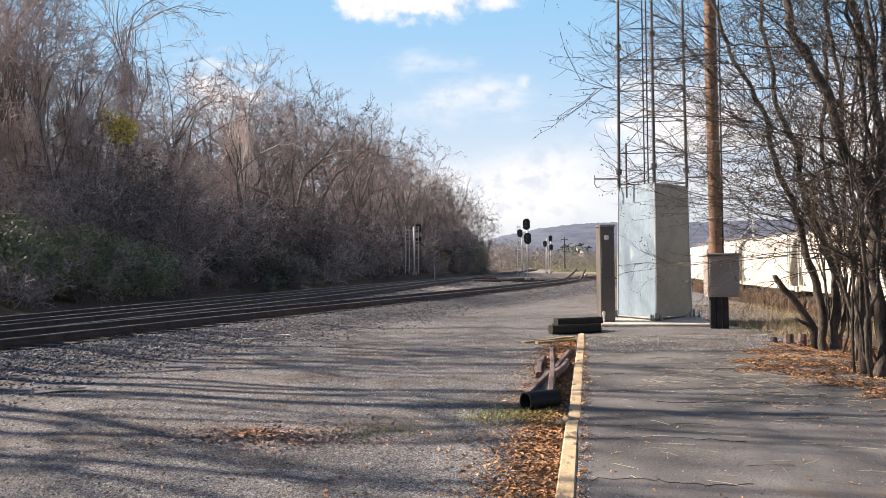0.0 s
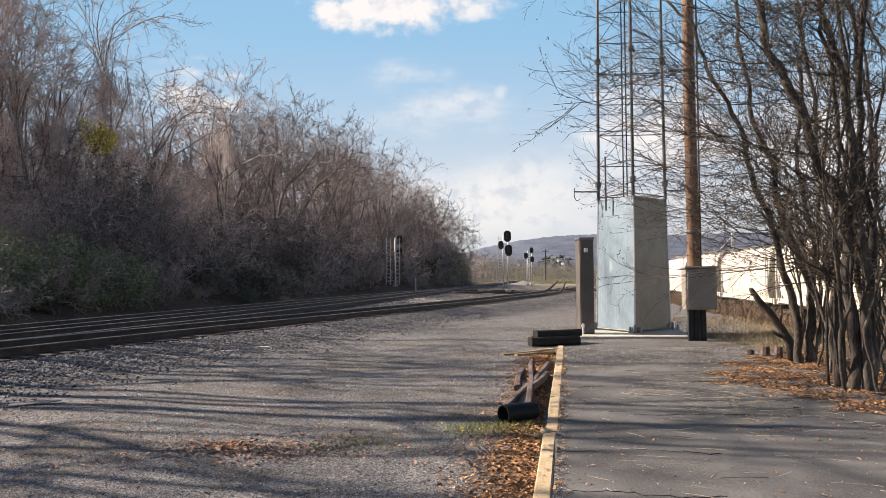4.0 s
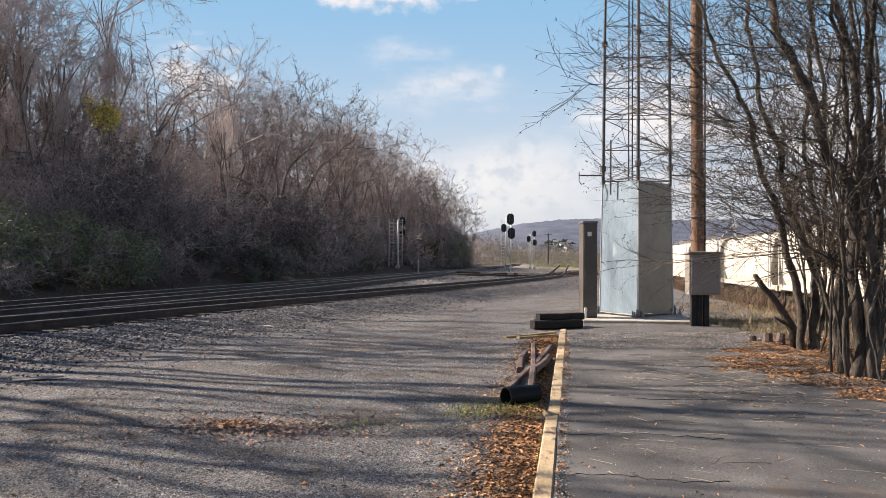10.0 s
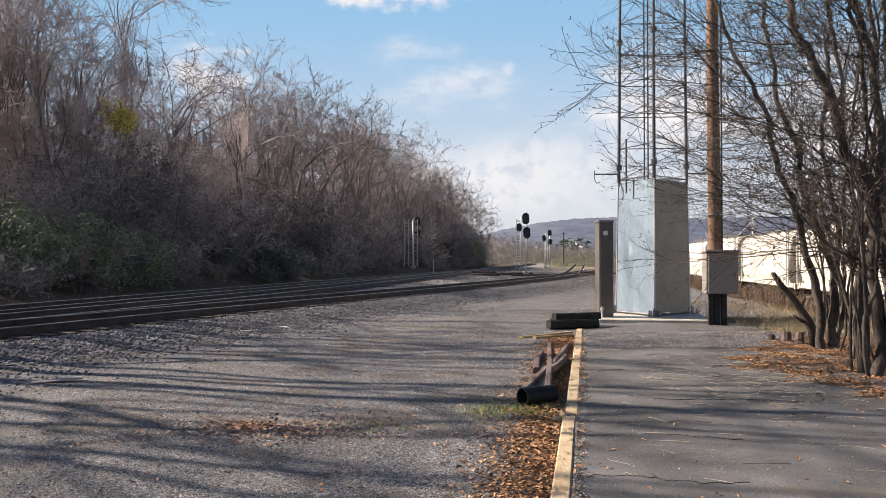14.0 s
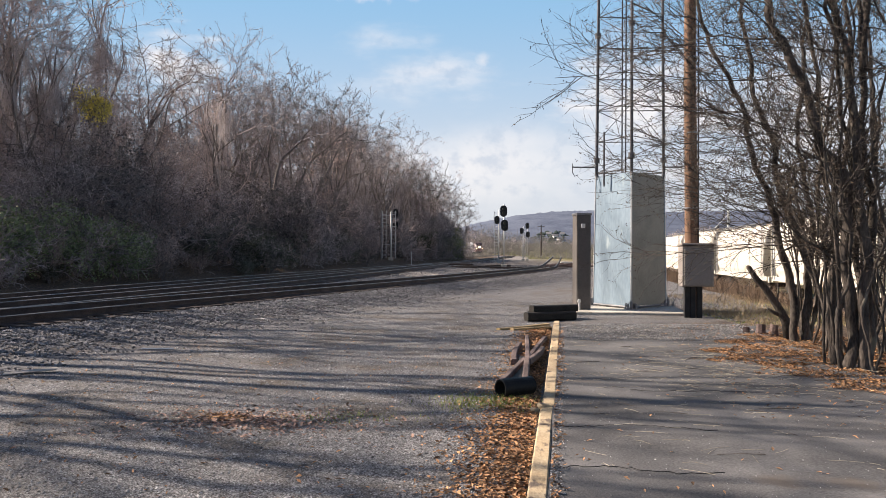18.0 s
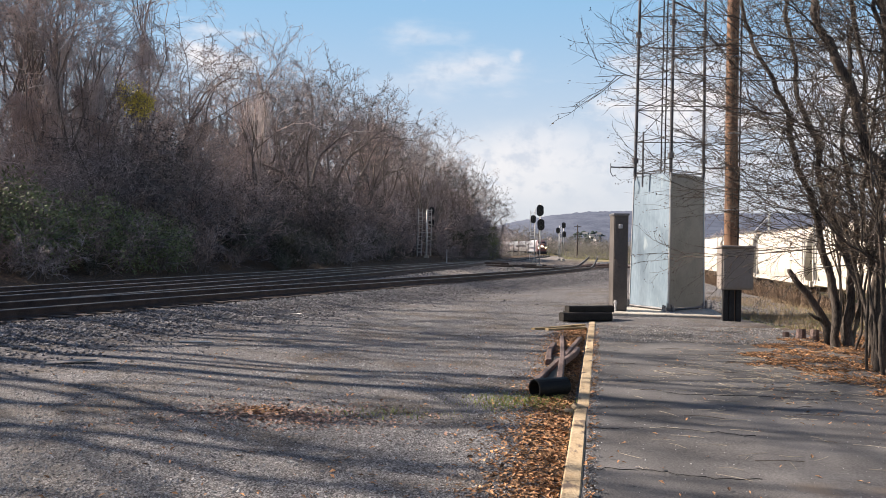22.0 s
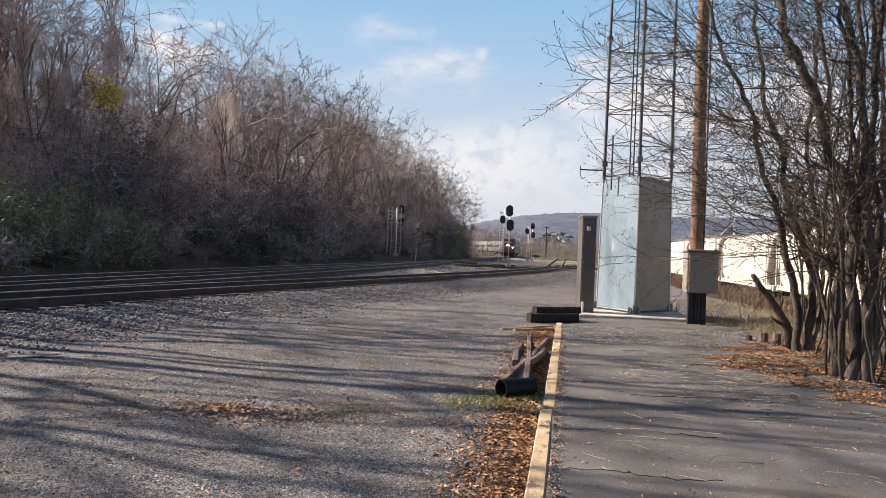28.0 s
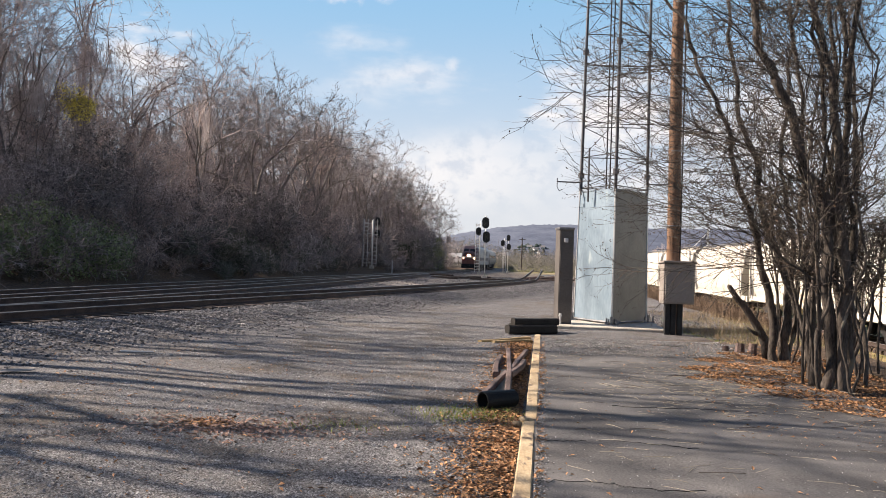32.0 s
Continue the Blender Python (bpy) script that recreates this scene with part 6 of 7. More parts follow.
def locomotive():
    """Its nose looks along -y."""
    loco = thing("locomotive", "silver passenger diesel locomotive with dark cab, headlights on", "locomotive")
    half = 10.3

    def prof(y):
        t = min(1.0, max(0.0, (y + half) / 2.3))
        top = 3.0 + 1.32 * min(1.0, t * 1.1)
        w = 1.28 + 0.22 * min(1.0, t * 1.6)
        return [(-w, 0.95), (-w, 2.6), (-w + 0.06, top - 0.55), (-w + 0.42, top - 0.06), (-0.5, top), (0.5, top), (w - 0.42, top - 0.06), (w - 0.06, top - 0.55), (w, 2.6), (w, 0.95)]
    part("body", loft(prof, [-half + 2.9, -6.5, -3, 0, 3, 6.5, half - 0.1, half]), M_LOCO, loco)
    nose = part("nose", loft(lambda y: [(u * 1.006, w) for u, w in prof(y)], [-half, -half + 0.12, -half + 0.5, -half + 1.0, -half + 1.55, -half + 2.3, -half + 2.9]), M_LOCONOSE, loco, "dark maroon slanted cab front")
    part("nose_stripe", Shape().box((2.6, 0.06, 0.35), pose(0, -half - 0.03, 2.22), 0.02), M_LOCO, nose, "silver nose band")
    part("lower_nose", Shape().box((2.5, 0.06, 0.75), pose(0, -half - 0.03, 1.45), 0.02), M_LOCORED, nose)
    for sx in (-1, 1):
        part("windscreen", Shape().box((0.95, 0.04, 0.75), pose(sx * 0.58, -half + 0.62, 3.45, -32), 0.02), M_GLASS, nose)
        part("ditch_light", Shape().tube([(sx * 0.98, -half - 0.02, 2.0), (sx * 0.98, -half - 0.09, 2.0)], 0.12, 12), M_LAMP, loco, "lit ditch light")
        part("side_window", Shape().box((0.03, 0.8, 0.6), pose(sx * 1.5, -half + 2.2, 2.95), 0.01), M_GLASS, loco)
        part("stripe", Shape().box((0.02, 17.0, 0.5), pose(sx * 1.507, 1.2, 2.0), 0.004), M_LOCODARK, loco, "dark blue side stripe")
        part("thin_stripe", Shape().box((0.02, 17.0, 0.1), pose(sx * 1.509, 1.2, 1.66), 0.004), M_LOCORED, loco)
        for i in range(3):
            part("side_grille", Shape().box((0.03, 1.6, 0.7), pose(sx * 1.49, 1.5 + i * 2.6, 3.1), 0.01), M_LOCODARK, loco)
    for sx in (-0.14, 0.14):
        part("headlight", Shape().tube([(sx, -half - 0.04, 2.55), (sx, -half - 0.12, 2.55)], 0.17, 12), M_LAMP, loco, "lit headlight")
    part("pilot", Shape().prism([(-1.35, -half - 0.25), (1.35, -half - 0.25), (1.45, -half + 0.7), (-1.45, -half + 0.7)], 0.75, pose(0, 0, 0.2)), M_DARKSTEEL, loco)
    part("coupler", Shape().box((0.3, 0.7, 0.3), pose(0, -half - 0.5, 0.85), 0.04), M_DARKSTEEL, loco)
    part("fuel_tank", Shape().box((2.5, 4.6, 0.7), pose(0, 0, 0.62), 0.12), M_DARKSTEEL, loco)
    part("underframe", Shape().box((2.7, 19.5, 0.3), pose(0, 0.3, 0.95), 0.03), M_DARKSTEEL, loco)
    part("roof_fan", Shape().tube([(0, 5.5, 4.28), (0, 5.5, 4.42)], 0.7, 16), M_LOCODARK, loco)
    part("roof_fan", Shape().tube([(0, 7.2, 4.28), (0, 7.2, 4.42)], 0.7, 16), M_LOCODARK, loco)
    part("horn", Shape().tube([(0.3, -half + 2.6, 4.38), (0.3, -half + 2.2, 4.48)], 0.07, 8), M_STEEL, loco)
    truck(loco, -6.6, 2.7)
    truck(loco, 6.6, 2.7)
    return loco


def coach():
    car = thing("passenger_coach", "stainless passenger coach of the arriving train", "passenger coach", group="coaches of the train")
    half = 12.8

    def prof(y):
        f = 0.985 if abs(y) > half - 0.05 else 1.0
        return [(u * f, w) for u, w in ((-1.35, 0.95), (-1.54, 1.5), (-1.57, 2.4), (-1.52, 3.2), (-1.3, 3.8), (-0.75, 4.1), (0.75, 4.1), (1.3, 3.8), (1.52, 3.2), (1.57, 2.4), (1.54, 1.5), (1.35, 0.95))]
    part("body", loft(prof, [-half, -half + 0.1, -6, 0, 6, half - 0.1, half]), M_COACH, car)
    for sx in (-1, 1):
        part("window_band", Shape().box((0.03, 20.0, 0.62), pose(sx * 1.555, 0, 2.55), 0.008), M_LOCODARK, car, "dark window band")
        for i in range(12):
            part("window", Shape().box((0.03, 1.2, 0.5), pose(sx * 1.567, -9.1 + i * 1.65, 2.55), 0.01), M_GLASS, car)
        for e in (-1, 1):
            part("door", Shape().box((0.03, 0.8, 2.0), pose(sx * 1.545, e * 11.6, 2.1), 0.01), M_LOCODARK, car)
    for e in (-1, 1):
        part("vestibule", Shape().box((1.3, 0.5, 2.4), pose(0, e * (half + 0.2), 2.2), 0.05), M_DARKSTEEL, car, "black end gangway")
        truck(car, e * 9.0, 2.5)
    part("underfloor_gear", Shape().box((2.2, 9.0, 0.6), pose(0, 0, 0.68), 0.08), M_DARKSTEEL, car)
    return car


LOCO = locomotive()
COACHES = [coach()]
for _ in range(5):
    COACHES.append(copy_thing(COACHES[0], Matrix()))


# ---------------------------------------------------------------- clouds
def cloud_sheet():
    mt = bpy.data.materials.new("clouds")
    mt.use_nodes = True
    n, l = mt.node_tree.nodes, mt.node_tree.links
    n.remove(n["Principled BSDF"])
    tc = n.new("ShaderNodeTexCoord")

    def math_node(op, a, b=None, c=None):
        m = n.new("ShaderNodeMath")
        m.operation = op
        for i, v in enumerate((a, b, c)):
            if v is None:
                continue
            if isinstance(v, (int, float)):
                m.inputs[i].default_value = v
            else:
                l.new(v, m.inputs[i])
        return m.outputs[0]

    def noise_at(scale, detail, stretch):
        mp_ = n.new("ShaderNodeMapping")
        mp_.inputs["Scale"].default_value = stretch
        t = n.new("ShaderNodeTexNoise")
        t.inputs["Scale"].default_value, t.inputs["Detail"].default_value, t.inputs["Roughness"].default_value = scale, detail, 0.55
        l.new(tc.outputs["Object"], mp_.inputs[0]), l.new(mp_.outputs[0], t.inputs[0])
        return t.outputs["Fac"]

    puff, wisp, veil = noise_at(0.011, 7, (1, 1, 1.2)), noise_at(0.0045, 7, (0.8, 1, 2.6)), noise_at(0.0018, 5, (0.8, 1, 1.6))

    def blob(x, z, rx, rz, soft, noise_out, amount):
        d = n.new("ShaderNodeVectorMath")
        d.operation = "SUBTRACT"
        l.new(tc.outputs["Object"], d.inputs[0])
        d.inputs[1].default_value = (x, 0, z)
        s = n.new("ShaderNodeVectorMath")
        s.operation = "MULTIPLY"
        l.new(d.outputs[0], s.inputs[0])
        s.inputs[1].default_value = (1 / rx, 0, 1 / rz)
        le = n.new("ShaderNodeVectorMath")
        le.operation = "LENGTH"
        l.new(s.outputs[0], le.inputs[0])
        v = math_node("SUBTRACT", 1.0, le.outputs["Value"])
        v = math_node("ADD", v, math_node("MULTIPLY", math_node("SUBTRACT", noise_out, 0.5), amount))
        r = n.new("ShaderNodeMapRange")
        r.interpolation_type = "SMOOTHSTEP"
        r.inputs["From Min"].default_value, r.inputs["From Max"].default_value = 0.0, soft
        l.new(v, r.inputs[0])
        return r.outputs[0]

    cover = None
    # centre x, z, half width, half height, softness, noise, its amount, strength
    for x, z, rx, rz, soft, ns, am, k in (
            (-170, 1115, 380, 120, 0.8, puff, 1.5, 1.0), (-390, 1095, 150, 95, 0.7, puff, 1.5, 1.0), (120, 1120, 240, 75, 0.9, puff, 1.7, 0.85),
            (-130, 845, 260, 80, 1.4, wisp, 2.2, 0.5), (60, 690, 430, 150, 1.5, wisp, 2.2, 0.65), (270, 760, 50, 45, 1.2, puff, 1.6, 0.55),
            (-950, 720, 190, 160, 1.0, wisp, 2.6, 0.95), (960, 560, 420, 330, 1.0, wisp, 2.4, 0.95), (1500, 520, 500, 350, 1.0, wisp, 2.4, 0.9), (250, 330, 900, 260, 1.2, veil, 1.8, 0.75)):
        b = math_node("MULTIPLY", blob(x, z, rx, rz, soft, ns, am), k)
        cover = b if cover is None else math_node("MAXIMUM", cover, b)
    sep = n.new("ShaderNodeSeparateXYZ")
    l.new(tc.outputs["Object"], sep.inputs[0])
    cover = math_node("MINIMUM", cover, 0.97)
    em, tr, mx = n.new("ShaderNodeEmission"), n.new("ShaderNodeBsdfTransparent"), n.new("ShaderNodeMixShader")

    def colours(a, b0, fac):
        m = n.new("ShaderNodeMix")
        m.data_type = "RGBA"
        for sock, val in ((m.inputs["A"], a), (m.inputs["B"], b0)):
            if isinstance(val, tuple):
                sock.default_value = (*val, 1)
            else:
                l.new(val, sock)
        l.new(fac, m.inputs["Factor"])
        return m.outputs["Result"]

    def ramped(src, a, b0):
        r = n.new("ShaderNodeMapRange")
        r.interpolation_type = "SMOOTHSTEP"
        r.inputs["From Min"].default_value, r.inputs["From Max"].default_value = a, b0
        l.new(src, r.inputs[0])
        return r.outputs[0]

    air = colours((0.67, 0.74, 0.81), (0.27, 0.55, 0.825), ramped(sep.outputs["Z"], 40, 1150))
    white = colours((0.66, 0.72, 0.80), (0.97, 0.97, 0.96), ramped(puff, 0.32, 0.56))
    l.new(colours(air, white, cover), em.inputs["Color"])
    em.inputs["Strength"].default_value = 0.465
    mx.inputs[0].default_value = 0.9
    l.new(tr.outputs[0], mx.inputs[1]), l.new(em.outputs[0], mx.inputs[2])
    l.new(mx.outputs[0], n["Material Output"].inputs["Surface"])
    s = Shape()
    xs = np.linspace(-2500, 2500, 13)
    for x in xs:
        s.v += [(x, -0.00009 * x * x, -60), (x, -0.00009 * x * x, 2600)]
    s.f += [(i * 2, i * 2 + 2, i * 2 + 3, i * 2 + 1) for i in range(12)]
    return solid("backdrop_clouds", s, mt, "white drifting clouds in a blue sky", "clouds", kind="structure", m=pose(0, 3500, 0))


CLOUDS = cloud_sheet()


# ---------------------------------------------------------------- loose cover on the ground
def pebble(shape, rng, x, y, z, r):
    """An angular stone, turned any way."""
    q = Euler((rng.uniform(0, 6.3), rng.uniform(0, 6.3), rng.uniform(0, 6.3))).to_matrix()
    n = len(shape.v)
    for u in ((1, 0.2, 0), (0, 1, 0.2), (-1, 0, -0.2), (0.1, -1, 0), (0.2, 0.1, 1), (0, -0.2, -1)):
        k = r * rng.uniform(0.6, 1.25)
        w = q @ Vector(u)
        shape.v.append((x + w.x * k, y + w.y * k, z + w.z * k * 0.75))
    shape.f += [(n, n + 1, n + 4), (n + 1, n + 2, n + 4), (n + 2, n + 3, n + 4), (n + 3, n, n + 4), (n + 1, n, n + 5), (n + 2, n + 1, n + 5), (n + 3, n + 2, n + 5), (n, n + 3, n + 5)]


def stones():
    rng = random.Random(31)
    pts = []
    near = [p for p in NEAR if 6 < p[1] < 62]
    for _ in range(58000):
        i = min(int(len(near) * rng.random() ** 1.5), len(near) - 2)
        (x, y), (x2, y2) = near[i], near[i + 1]
        d = Vector((x2 - x, y2 - y)).normalized()
        off = 1.35 + abs(rng.gauss(0, 1.2)) if rng.random() < 0.8 else rng.uniform(-1.3, 1.3)
        pts.append((x + d.y * off + rng.uniform(-0.2, 0.2), y - d.x * off + rng.uniform(-0.2, 0.2)))
    for line, count, lo, hi in ((NEAR, 3000, 60, 76), (CROSS, 5000, 24, 80), (MAIN, 8000, 20, 120)):
        run = [p for p in line if lo < p[1] < hi]
        for _ in range(count):
            x, y = run[rng.randrange(len(run))]
            pts.append((x + rng.uniform(-2.6, 2.6), y + rng.uniform(-0.3, 0.3)))
    for _ in range(7000):
        y = rng.uniform(32, 92)
        pts.append((float(x_main(y)) + 1.5 + (float(np.interp(y, [p[1] for p in NEAR] + [90], [p[0] for p in NEAR] + [14])) - float(x_main(y)) - 1.5) * rng.random(), y))
    for _ in range(4500):
        y = rng.uniform(18.8, 31)
        pts.append((rng.uniform(6.9, 7.6 + 0.25 * (y - 18)), y))
    z = heights(np.array([p[0] for p in pts]), np.array([p[1] for p in pts]))
    s = Shape()
    for (x, y), h in zip(pts, z.tolist()):
        pebble(s, rng, x, y, h + 0.010, rng.uniform(0.014, 0.038) * (1 + max(0, y - 40) / 60))
    tagged(new("ballast_stones", s.mesh("ballast_stones", M_STONE)), "coarse grey ballast stones beside the tracks", "ballast", kind="stuff")
    s = Shape()
    pts = []
    while len(pts) < 54000:
        y = 4.6 + 22 * rng.random() ** 1.8
        x = rng.uniform(-0.53 * y - 0.5, float(x_kerb(y)) - 0.1)
        pts.append((x, y))
    z = heights(np.array([p[0] for p in pts]), np.array([p[1] for p in pts]))
    for (x, y), h in zip(pts, z.tolist()):
        pebble(s, rng, x, y, h + 0.002, rng.uniform(0.0035, 0.010) * (1.8 if rng.random() < 0.1 else 1) * (0.8 + y / 30))
    tagged(new("gravel_stones", s.mesh("gravel_stones", M_PEBBLE)), "loose pebbles on the gravel yard", "gravel", kind="stuff")


stones()


def fallen_leaves():
    rng = random.Random(55)
    s = Shape()

    def drop(x, y, z, size):
        a = rng.uniform(0, 6.3)
        u, v = Vector((math.cos(a), math.sin(a), rng.uniform(-0.5, 0.5))), Vector((-math.sin(a), math.cos(a), rng.uniform(-0.5, 0.5)))
        c = Vector((x, y, z + size * rng.uniform(0.2, 0.5)))
        k = size * rng.uniform(0.35, 0.6)
        s.add([c - u * size, c - v * k + Vector((0, 0, k * 0.5)), c + u * size, c + v * k + Vector((0, 0, k * 0.5))], [(0, 1, 2), (0, 2, 3)])

    spots = []
    for _ in range(14000):
        y = 4.8 + 13 * rng.random() ** 1.2
        spots.append((float(x_kerb(y)) - 0.09 - abs(rng.gauss(0, 0.28)), y, 0.0))
    for _ in range(50000):
        y = rng.uniform(7.5, 18.5)
        off = 2.0 + 3.4 * rng.random()
        edge = float(np.interp(y, [8, 9.5, 11, 12.5, 15, 16.5, 18.5], [4.4, 3.5, 2.75, 2.3, 3.1, 4.3, 5.2])) + 0.25 * math.sin(y * 5.1)
        bare = math.sin(off * 7.1 + y * 2.3) + math.sin(y * 6.3 - off * 3.7) + math.sin(off * 13 + y * 9)
        if (off < edge and rng.random() < 0.975) or (bare > 0.35 and rng.random() < 0.8):
            continue
        spots.append((float(x_kerb(y)) + off, y, 0.0))
    for _ in range(260):
        spots.append((-1.9 + rng.gauss(0, 0.13), 8.12 + rng.gauss(0, 0.12), 0.0))
    for _ in range(300):
        y = rng.uniform(4.5, 19)
        spots.append((float(x_kerb(y)) + rng.uniform(0.1, 4.0), y, 0.0))
    for _ in range(420):
        y = rng.uniform(4.8, 17)
        spots.append((float(x_kerb(y)) + 0.075 + abs(rng.gauss(0, 0.05)), y, 0.0))
    for _ in range(900):
        y = rng.uniform(5, 16)
        spots.append((rng.uniform(-0.5 * y, 0.5), y, 0.0))
    z = heights(np.array([p[0] for p in spots]), np.array([p[1] for p in spots]))
    for (x, y, _), h in zip(spots, z.tolist()):
        on_path = 0.07 < x - float(x_kerb(y)) < 4.1 and y < 17.5
        drop(x, y, (PATH_TOP + 0.004) if on_path else h, rng.uniform(0.012, 0.029) if x > x_kerb(y) + 1.0 else rng.uniform(0.012, 0.030))
    tagged(new("fallen_leaves", s.mesh("fallen_leaves", M_DEADLEAF)), "curled brown fallen leaves in drifts", "leaves", kind="stuff")
    t = Shape()
    for _ in range(70):
        y = rng.uniform(5, 18.5)
        x = float(x_kerb(y)) + rng.uniform(0.3, 4.0)
        a, k = rng.gauss(0.2, 0.6), rng.uniform(0.08, 0.4)
        p = Vector((x, y, PATH_TOP + 0.012))
        d = Vector((math.cos(a), math.sin(a), 0)) * k
        t.tube([p, p + d * 0.5 + Vector((0, rng.gauss(0, 0.03), 0.006)), p + d], 0.0035, 3)
    bits = Shape()
    for _ in range(2200):
        y = 5 + 12.4 * rng.random()
        pebble(bits, rng, float(x_kerb(y)) + rng.uniform(0.1, 4.0), y, PATH_TOP + 0.006, rng.uniform(0.003, 0.008))
    for _ in range(2600):
        y = 4.8 + 12.6 * rng.random()
        pebble(bits, rng, float(x_kerb(y)) + 0.075 + abs(rng.gauss(0, 0.05)), y, PATH_TOP + 0.006, rng.uniform(0.004, 0.010))
    for _ in range(6500):
        y = 17.9 - 3.2 * rng.random() ** 2.0
        pebble(bits, rng, float(x_kerb(y)) + rng.uniform(0.1, 3.9), y, PATH_TOP + 0.007, rng.uniform(0.006, 0.016))
    tagged(new("path_grit", bits.mesh("path_grit", M_PEBBLE)), "loose grit scattered on the asphalt", "grit", kind="stuff")
    fallen, s = s, Shape()
    for k, sx, sy in ((850, 0.45, 0.25), (500, 0.85, 0.4)):
        for _ in range(k):
            x, y = -1.62 + rng.gauss(0, sx), 7.95 + rng.gauss(0, sy)
            drop(x, y, height(x, y), rng.uniform(0.014, 0.032))
    tagged(new("leaf_patch", s.mesh("leaf_patch", M_LEAF_BROWN)), "dark rotting leaf patch on the gravel", "leaves", kind="stuff")
    w = Shape()
    for _ in range(620):
        far = rng.random() < 0.6
        y = min(rng.gauss(11.0, 1.3), 17) if far else 6 + 11.3 * rng.random()
        x = float(x_kerb(y)) + (min(max(rng.gauss(2.3, 0.7), 0.2), 4.0) if far else 0.3 + 3.7 * rng.random())
        a, k = rng.gauss(-0.3, 0.8), rng.uniform(0.03, 0.30)
        p = Vector((x, y, PATH_TOP + 0.008))
        d = Vector((math.cos(a), math.sin(a), 0)) * k
        w.tube([p, p + d * 0.5 + Vector((0, rng.gauss(0, 0.015), 0.004)), p + d], 0.0017, 3)
    tagged(new("straw", w.mesh("straw", M_STRAW)), "pale dead straw scattered on the asphalt", "straw", kind="stuff")
    c = Shape()
    for y0, y1, off0, off1 in ((7.62, 7.42, 0.08, 1.5), (6.12, 5.95, 0.08, 1.3), (9.5, 9.25, 0.9, 2.6)):
        pts = []
        for i in range(26):
            u = i / 25
            y = y0 + (y1 - y0) * u + rng.gauss(0, 0.022) + 0.06 * math.sin(u * 7 + y0 * 3)
            pts.append((float(x_kerb(y0 + (y1 - y0) * u)) + off0 + (off1 - off0) * u, y))
        wd = [max(0.0006, rng.gauss(0.0012, 0.0008)) for _ in pts]
        n0 = len(c.v)
        for (x, y), k in zip(pts, wd):
            z = PATH_TOP + 0.0075
            c.v += [(x, y - k, z - 0.006), (x, y - k * 0.6, z), (x, y + k * 0.6, z), (x, y + k, z - 0.006)]
        c.f += [(n0 + i * 4 + j, n0 + i * 4 + 4 + j, n0 + i * 4 + 5 + j, n0 + i * 4 + 1 + j) for i in range(len(pts) - 1) for j in range(3)]
    tagged(new("asphalt_cracks", c.mesh("asphalt_cracks", M_CRACK)), "dark filled cracks across the asphalt path", "cracks", kind="stuff")
    tagged(new("fallen_twigs", t.mesh("fallen_twigs", M_NEARBARK)), "thin broken twigs on the asphalt", "twigs", kind="stuff")


fallen_leaves()


def grass(name, label, mat_, spots, low, high):
    rng = random.Random(name)
    z = heights(np.array([p[0] for p in spots]), np.array([p[1] for p in spots]))
    s = Shape()
    for (x, y), h in zip(spots, z.tolist()):
        k, a = rng.uniform(low, high), rng.uniform(0, 6.3)
        w = 0.003 + 0.005 * k
        u = Vector((math.cos(a), math.sin(a), 0))
        v = Vector((rng.gauss(0, 0.55), rng.gauss(0, 0.55), 0)) * k
        p = Vector((x, y, h - 0.01))
        s.add([p - u * w, p + u * w, p + v * 0.4 + Vector((0, 0, k * 0.6)) + u * w * 0.7, p + v + Vector((0, 0, k)), p + v * 0.4 + Vector((0, 0, k * 0.6)) - u * w * 0.7], [(0, 1, 2, 4), (4, 2, 3)])
    tagged(new(name, s.mesh(name, mat_)), label, "grass", kind="stuff")


rg = random.Random(66)
grass("green_grass", "sparse green grass tufts in gravel", M_GRASSGREEN,
      [(0.62 + rg.gauss(0, 0.3), 8.75 + rg.gauss(0, 0.22)) for _ in range(900)] + [(-0.75 + rg.gauss(0, 0.3), 8.1 + rg.gauss(0, 0.15)) for _ in range(160)]
      + [(rg.uniform(7.5, 12.5), rg.uniform(19, 27)) for _ in range(3500)]
      + [(rg.uniform(6.75, 9.5), rg.uniform(18.3, 22.5)) for _ in range(3500)], 0.025, 0.075)
grass("dry_grass", "tan dry grass on the slope to the siding", M_GRASSDRY,
      [(rg.uniform(8.4, 12.5), y) for y in [rg.uniform(20, 30) for _ in range(7000)]]
      + [(rg.uniform(6.9, 9.8), rg.uniform(17.9, 23)) for _ in range(4500)], 0.05, 0.2)
grass("brown_brush", "tall reddish brown weeds below the hopper cars", M_WEEDS,
      [(float(x_hopper(y)) - 3.2 - 5.0 * rg.random(), y) for y in [rg.uniform(26, 62) for _ in range(22000)]], 0.22, 0.85)


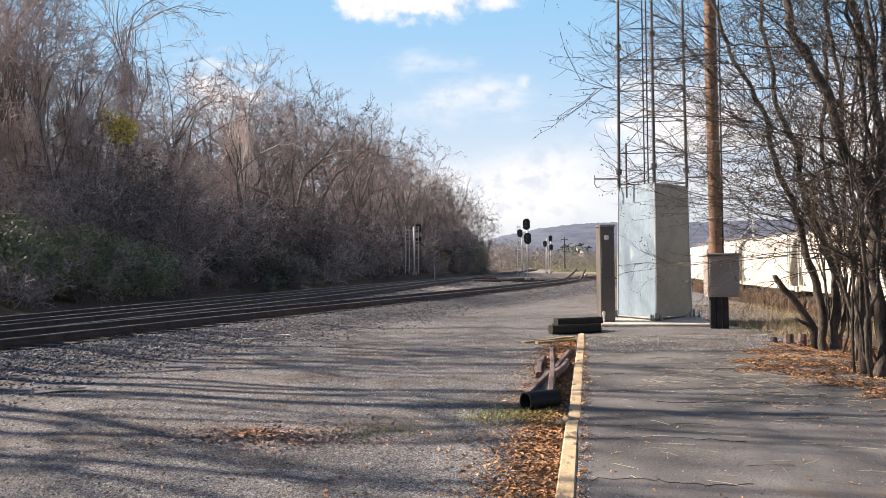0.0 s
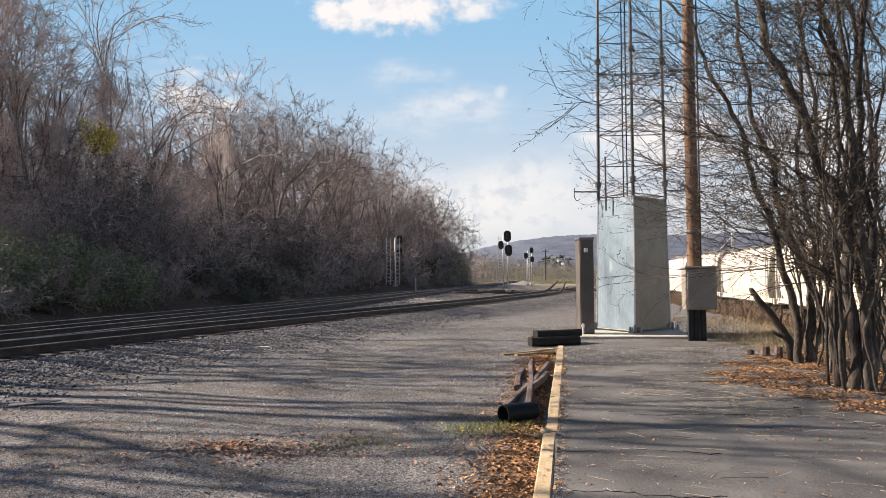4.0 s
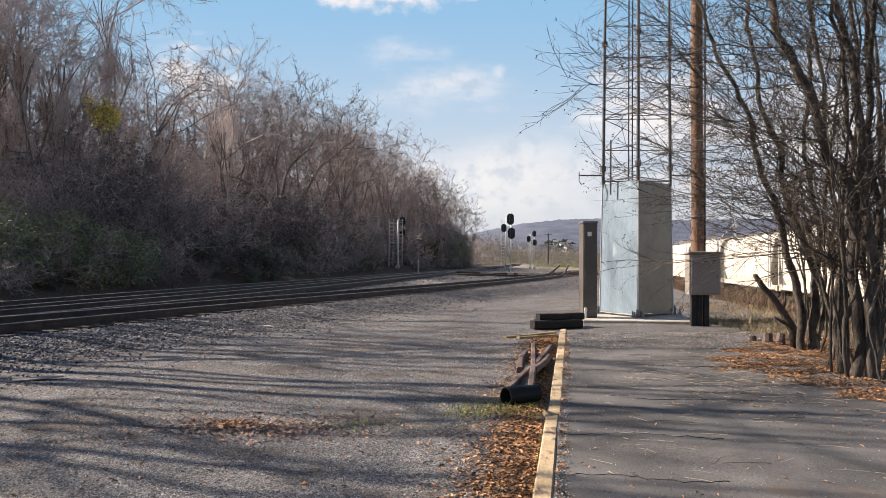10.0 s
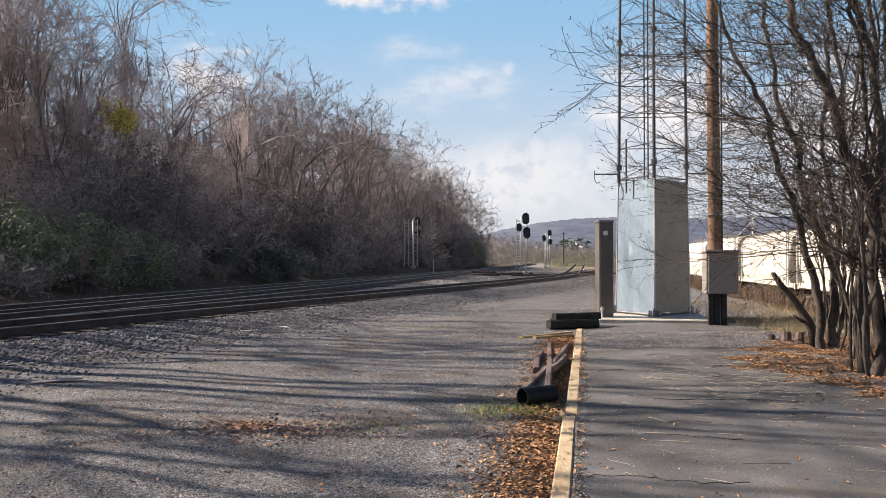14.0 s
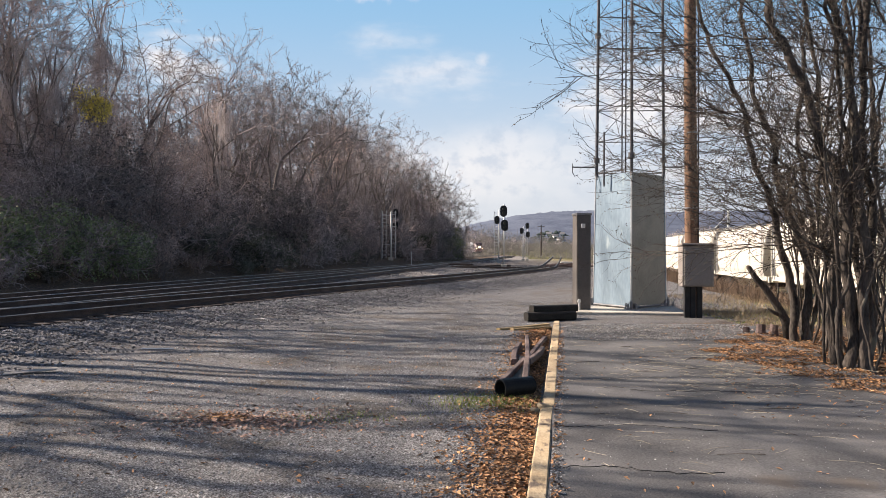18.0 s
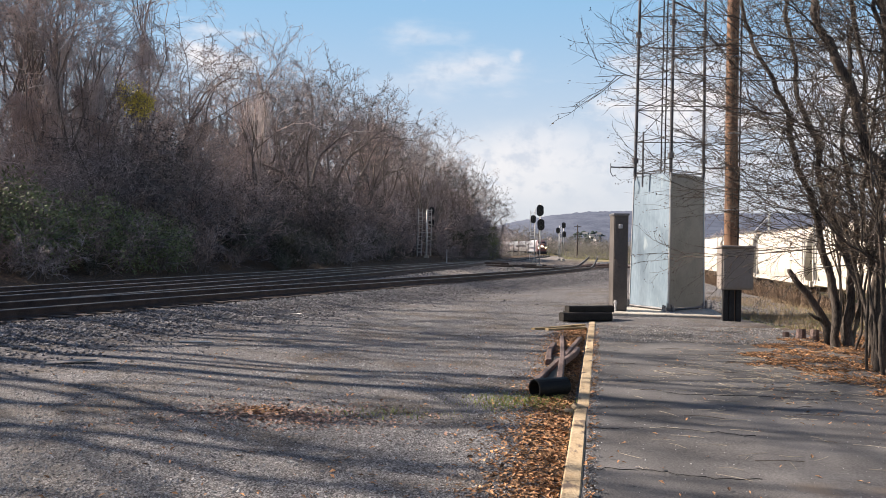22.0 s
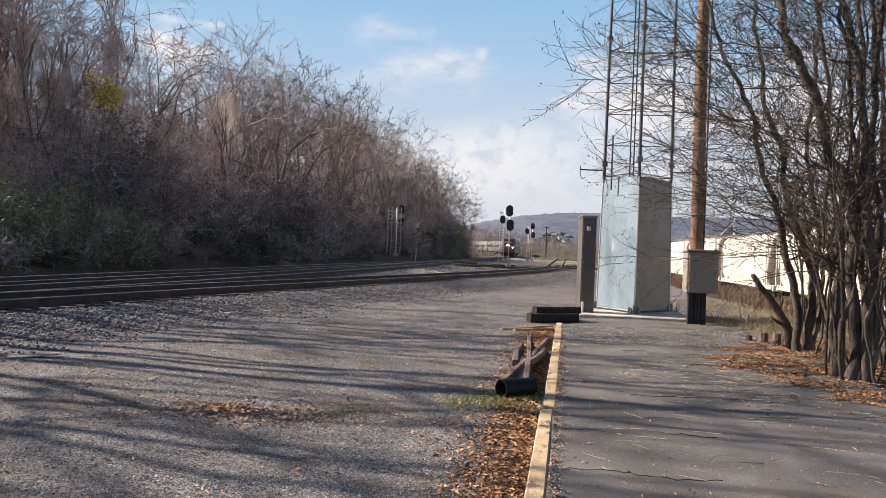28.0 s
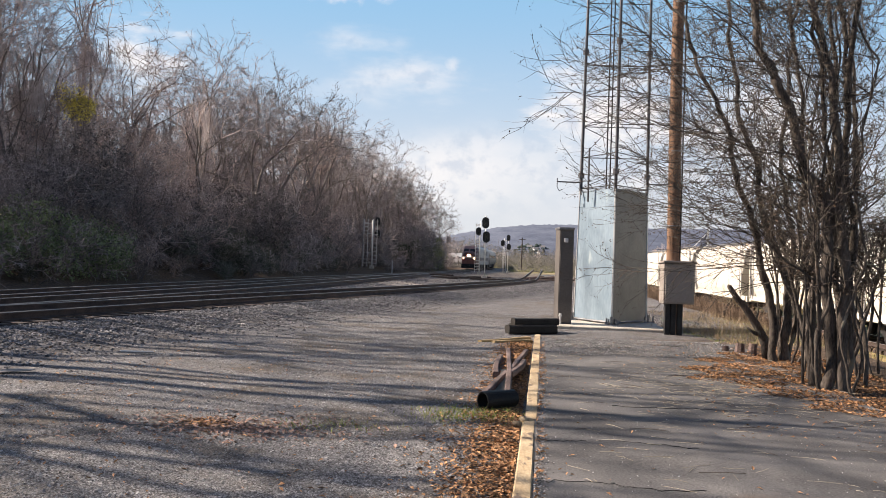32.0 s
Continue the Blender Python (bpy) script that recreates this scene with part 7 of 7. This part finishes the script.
def small_litter():
    s = Shape()
    s.box((0.62, 0.17, 0.012), pose(-5.02, 10.9, 0.04, 3, -4, 18), 0.002)
    solid("metal_plate", s, M_CABINET, "thin grey metal plate lying on the ballast edge", "plate")
    s = Shape().box((0.5, 0.12, 0.012), pose(-4.15, 13.25, 0.05, 4, 3, 30), 0.002)
    solid("metal_plate", s, M_STEEL, "thin bent grey plate half buried in gravel", "plate")
    ring = Shape()
    ring.tube([(0.55 * math.cos(a), 0.42 * math.sin(a), 0.02 * math.sin(3 * a)) for a in [2 * math.pi * i / 28 for i in range(27)]], 0.008, 6)
    z = height(-3.95, 18.3)
    solid("wire_coil", ring, M_STEEL, "loose coil of pale wire on ballast", "wire", m=pose(-3.95, 18.3, z + 0.05, 4, 3))
    for k, (x, y, sz, t) in enumerate(((6.30, 15.95, 0.17, 10), (6.62, 16.1, 0.15, -25), (6.12, 16.2, 0.12, 40), (6.86, 15.9, 0.14, 5))):
        st = Shape().tube([(0, 0, -0.08), (0.01, 0, sz * 0.9), (0.03, 0.02, sz * 1.6)], [sz * 0.62, sz * 0.55, sz * 0.5], 9)
        solid("stump", st, M_TIMBER, "small cut wooden stump among leaves", "stump", "cut stumps", m=pose(x, y, height(x, y), 6, -5, t))
    limb_ = Shape()
    limb_.tube([(6.66, 15.5, -0.05), (6.60, 15.5, 0.30), (6.45, 15.52, 0.58), (6.20, 15.5, 0.93), (6.05, 15.5, 1.08), (5.90, 15.5, 1.30), (5.87, 15.49, 1.32)], [0.10, 0.088, 0.072, 0.06, 0.056, 0.045, 0.02], 9)
    limb_.tube([(6.40, 15.5, 0.62), (6.44, 15.47, 0.82), (6.42, 15.45, 1.02)], [0.03, 0.018, 0.008], 6)
    limb_.tube([(6.55, 15.5, 0.40), (6.38, 15.47, 0.46), (6.24, 15.45, 0.55)], [0.045, 0.034, 0.018], 6)
    solid("snapped_limb", limb_, M_NEARBARK, "snapped grey limb leaning out of the leaves", "branch", smooth=True)
    st = Shape().box((0.13, 0.10, 0.06), pose(1.17, 8.44, 0.045, 6, 8, 20), 0.02).box((0.09, 0.07, 0.05), pose(1.06, 8.32, 0.03, 0, 10, 50), 0.015)
    solid("kerb_fragment", st, M_KERB, "broken tan kerb lump at the joint", "rubble")


small_litter()
mast = Shape().tube([(0, 0, 0), (0, 0, 7.6)], 0.14, 8).tube([(0, 0, 7.2), (-3.6, 0.2, 3.4)], 0.04, 5)
solid("loading_mast", mast, M_WALL, "white steel mast with a stay beyond the hoppers", "mast", m=pose(33.9, 95, height(33.9, 95)))


# ---------------------------------------------------------------- what moves
def motions():
    xy = np.array(MAIN)
    run = np.concatenate([[0], np.cumsum(np.hypot(*np.diff(xy, axis=0).T))])
    start = float(np.interp(STOP_Y, xy[:400, 1], run[:400]))

    def on_track(s):
        x, y = float(np.interp(s, run, xy[:, 0])), float(np.interp(s, run, xy[:, 1]))
        return Vector((x, y, rail_z(y)))

    def nose_at(t):
        u = 32.0 - t
        return start + (5.5 * u + 0.325 * u * u if u < 14.5 else 148.1 + 14.9 * (u - 14.5))

    def ride(ob, back, reach):
        rows = []
        for k in range(0, 33):
            s = nose_at(float(k)) + back
            a, b = on_track(s - reach), on_track(s + reach)
            mid = (a + b) / 2
            rows.append((float(k), pose(mid.x, mid.y, mid.z, 0, 0, math.degrees(math.atan2(b.y - a.y, b.x - a.x)) - 90)))
        walk(ob, rows)

    ride(LOCO, 10.5, 6.6)
    for i, c in enumerate(COACHES):
        ride(c, 21.3 + 13.4 + 26.6 * i, 9.0)
    walk(CLOUDS, [(0.0, pose(45, 3500, -16)), (32.0, pose(-108, 3500, 42))])


STOP_Y = 154.0
motions()
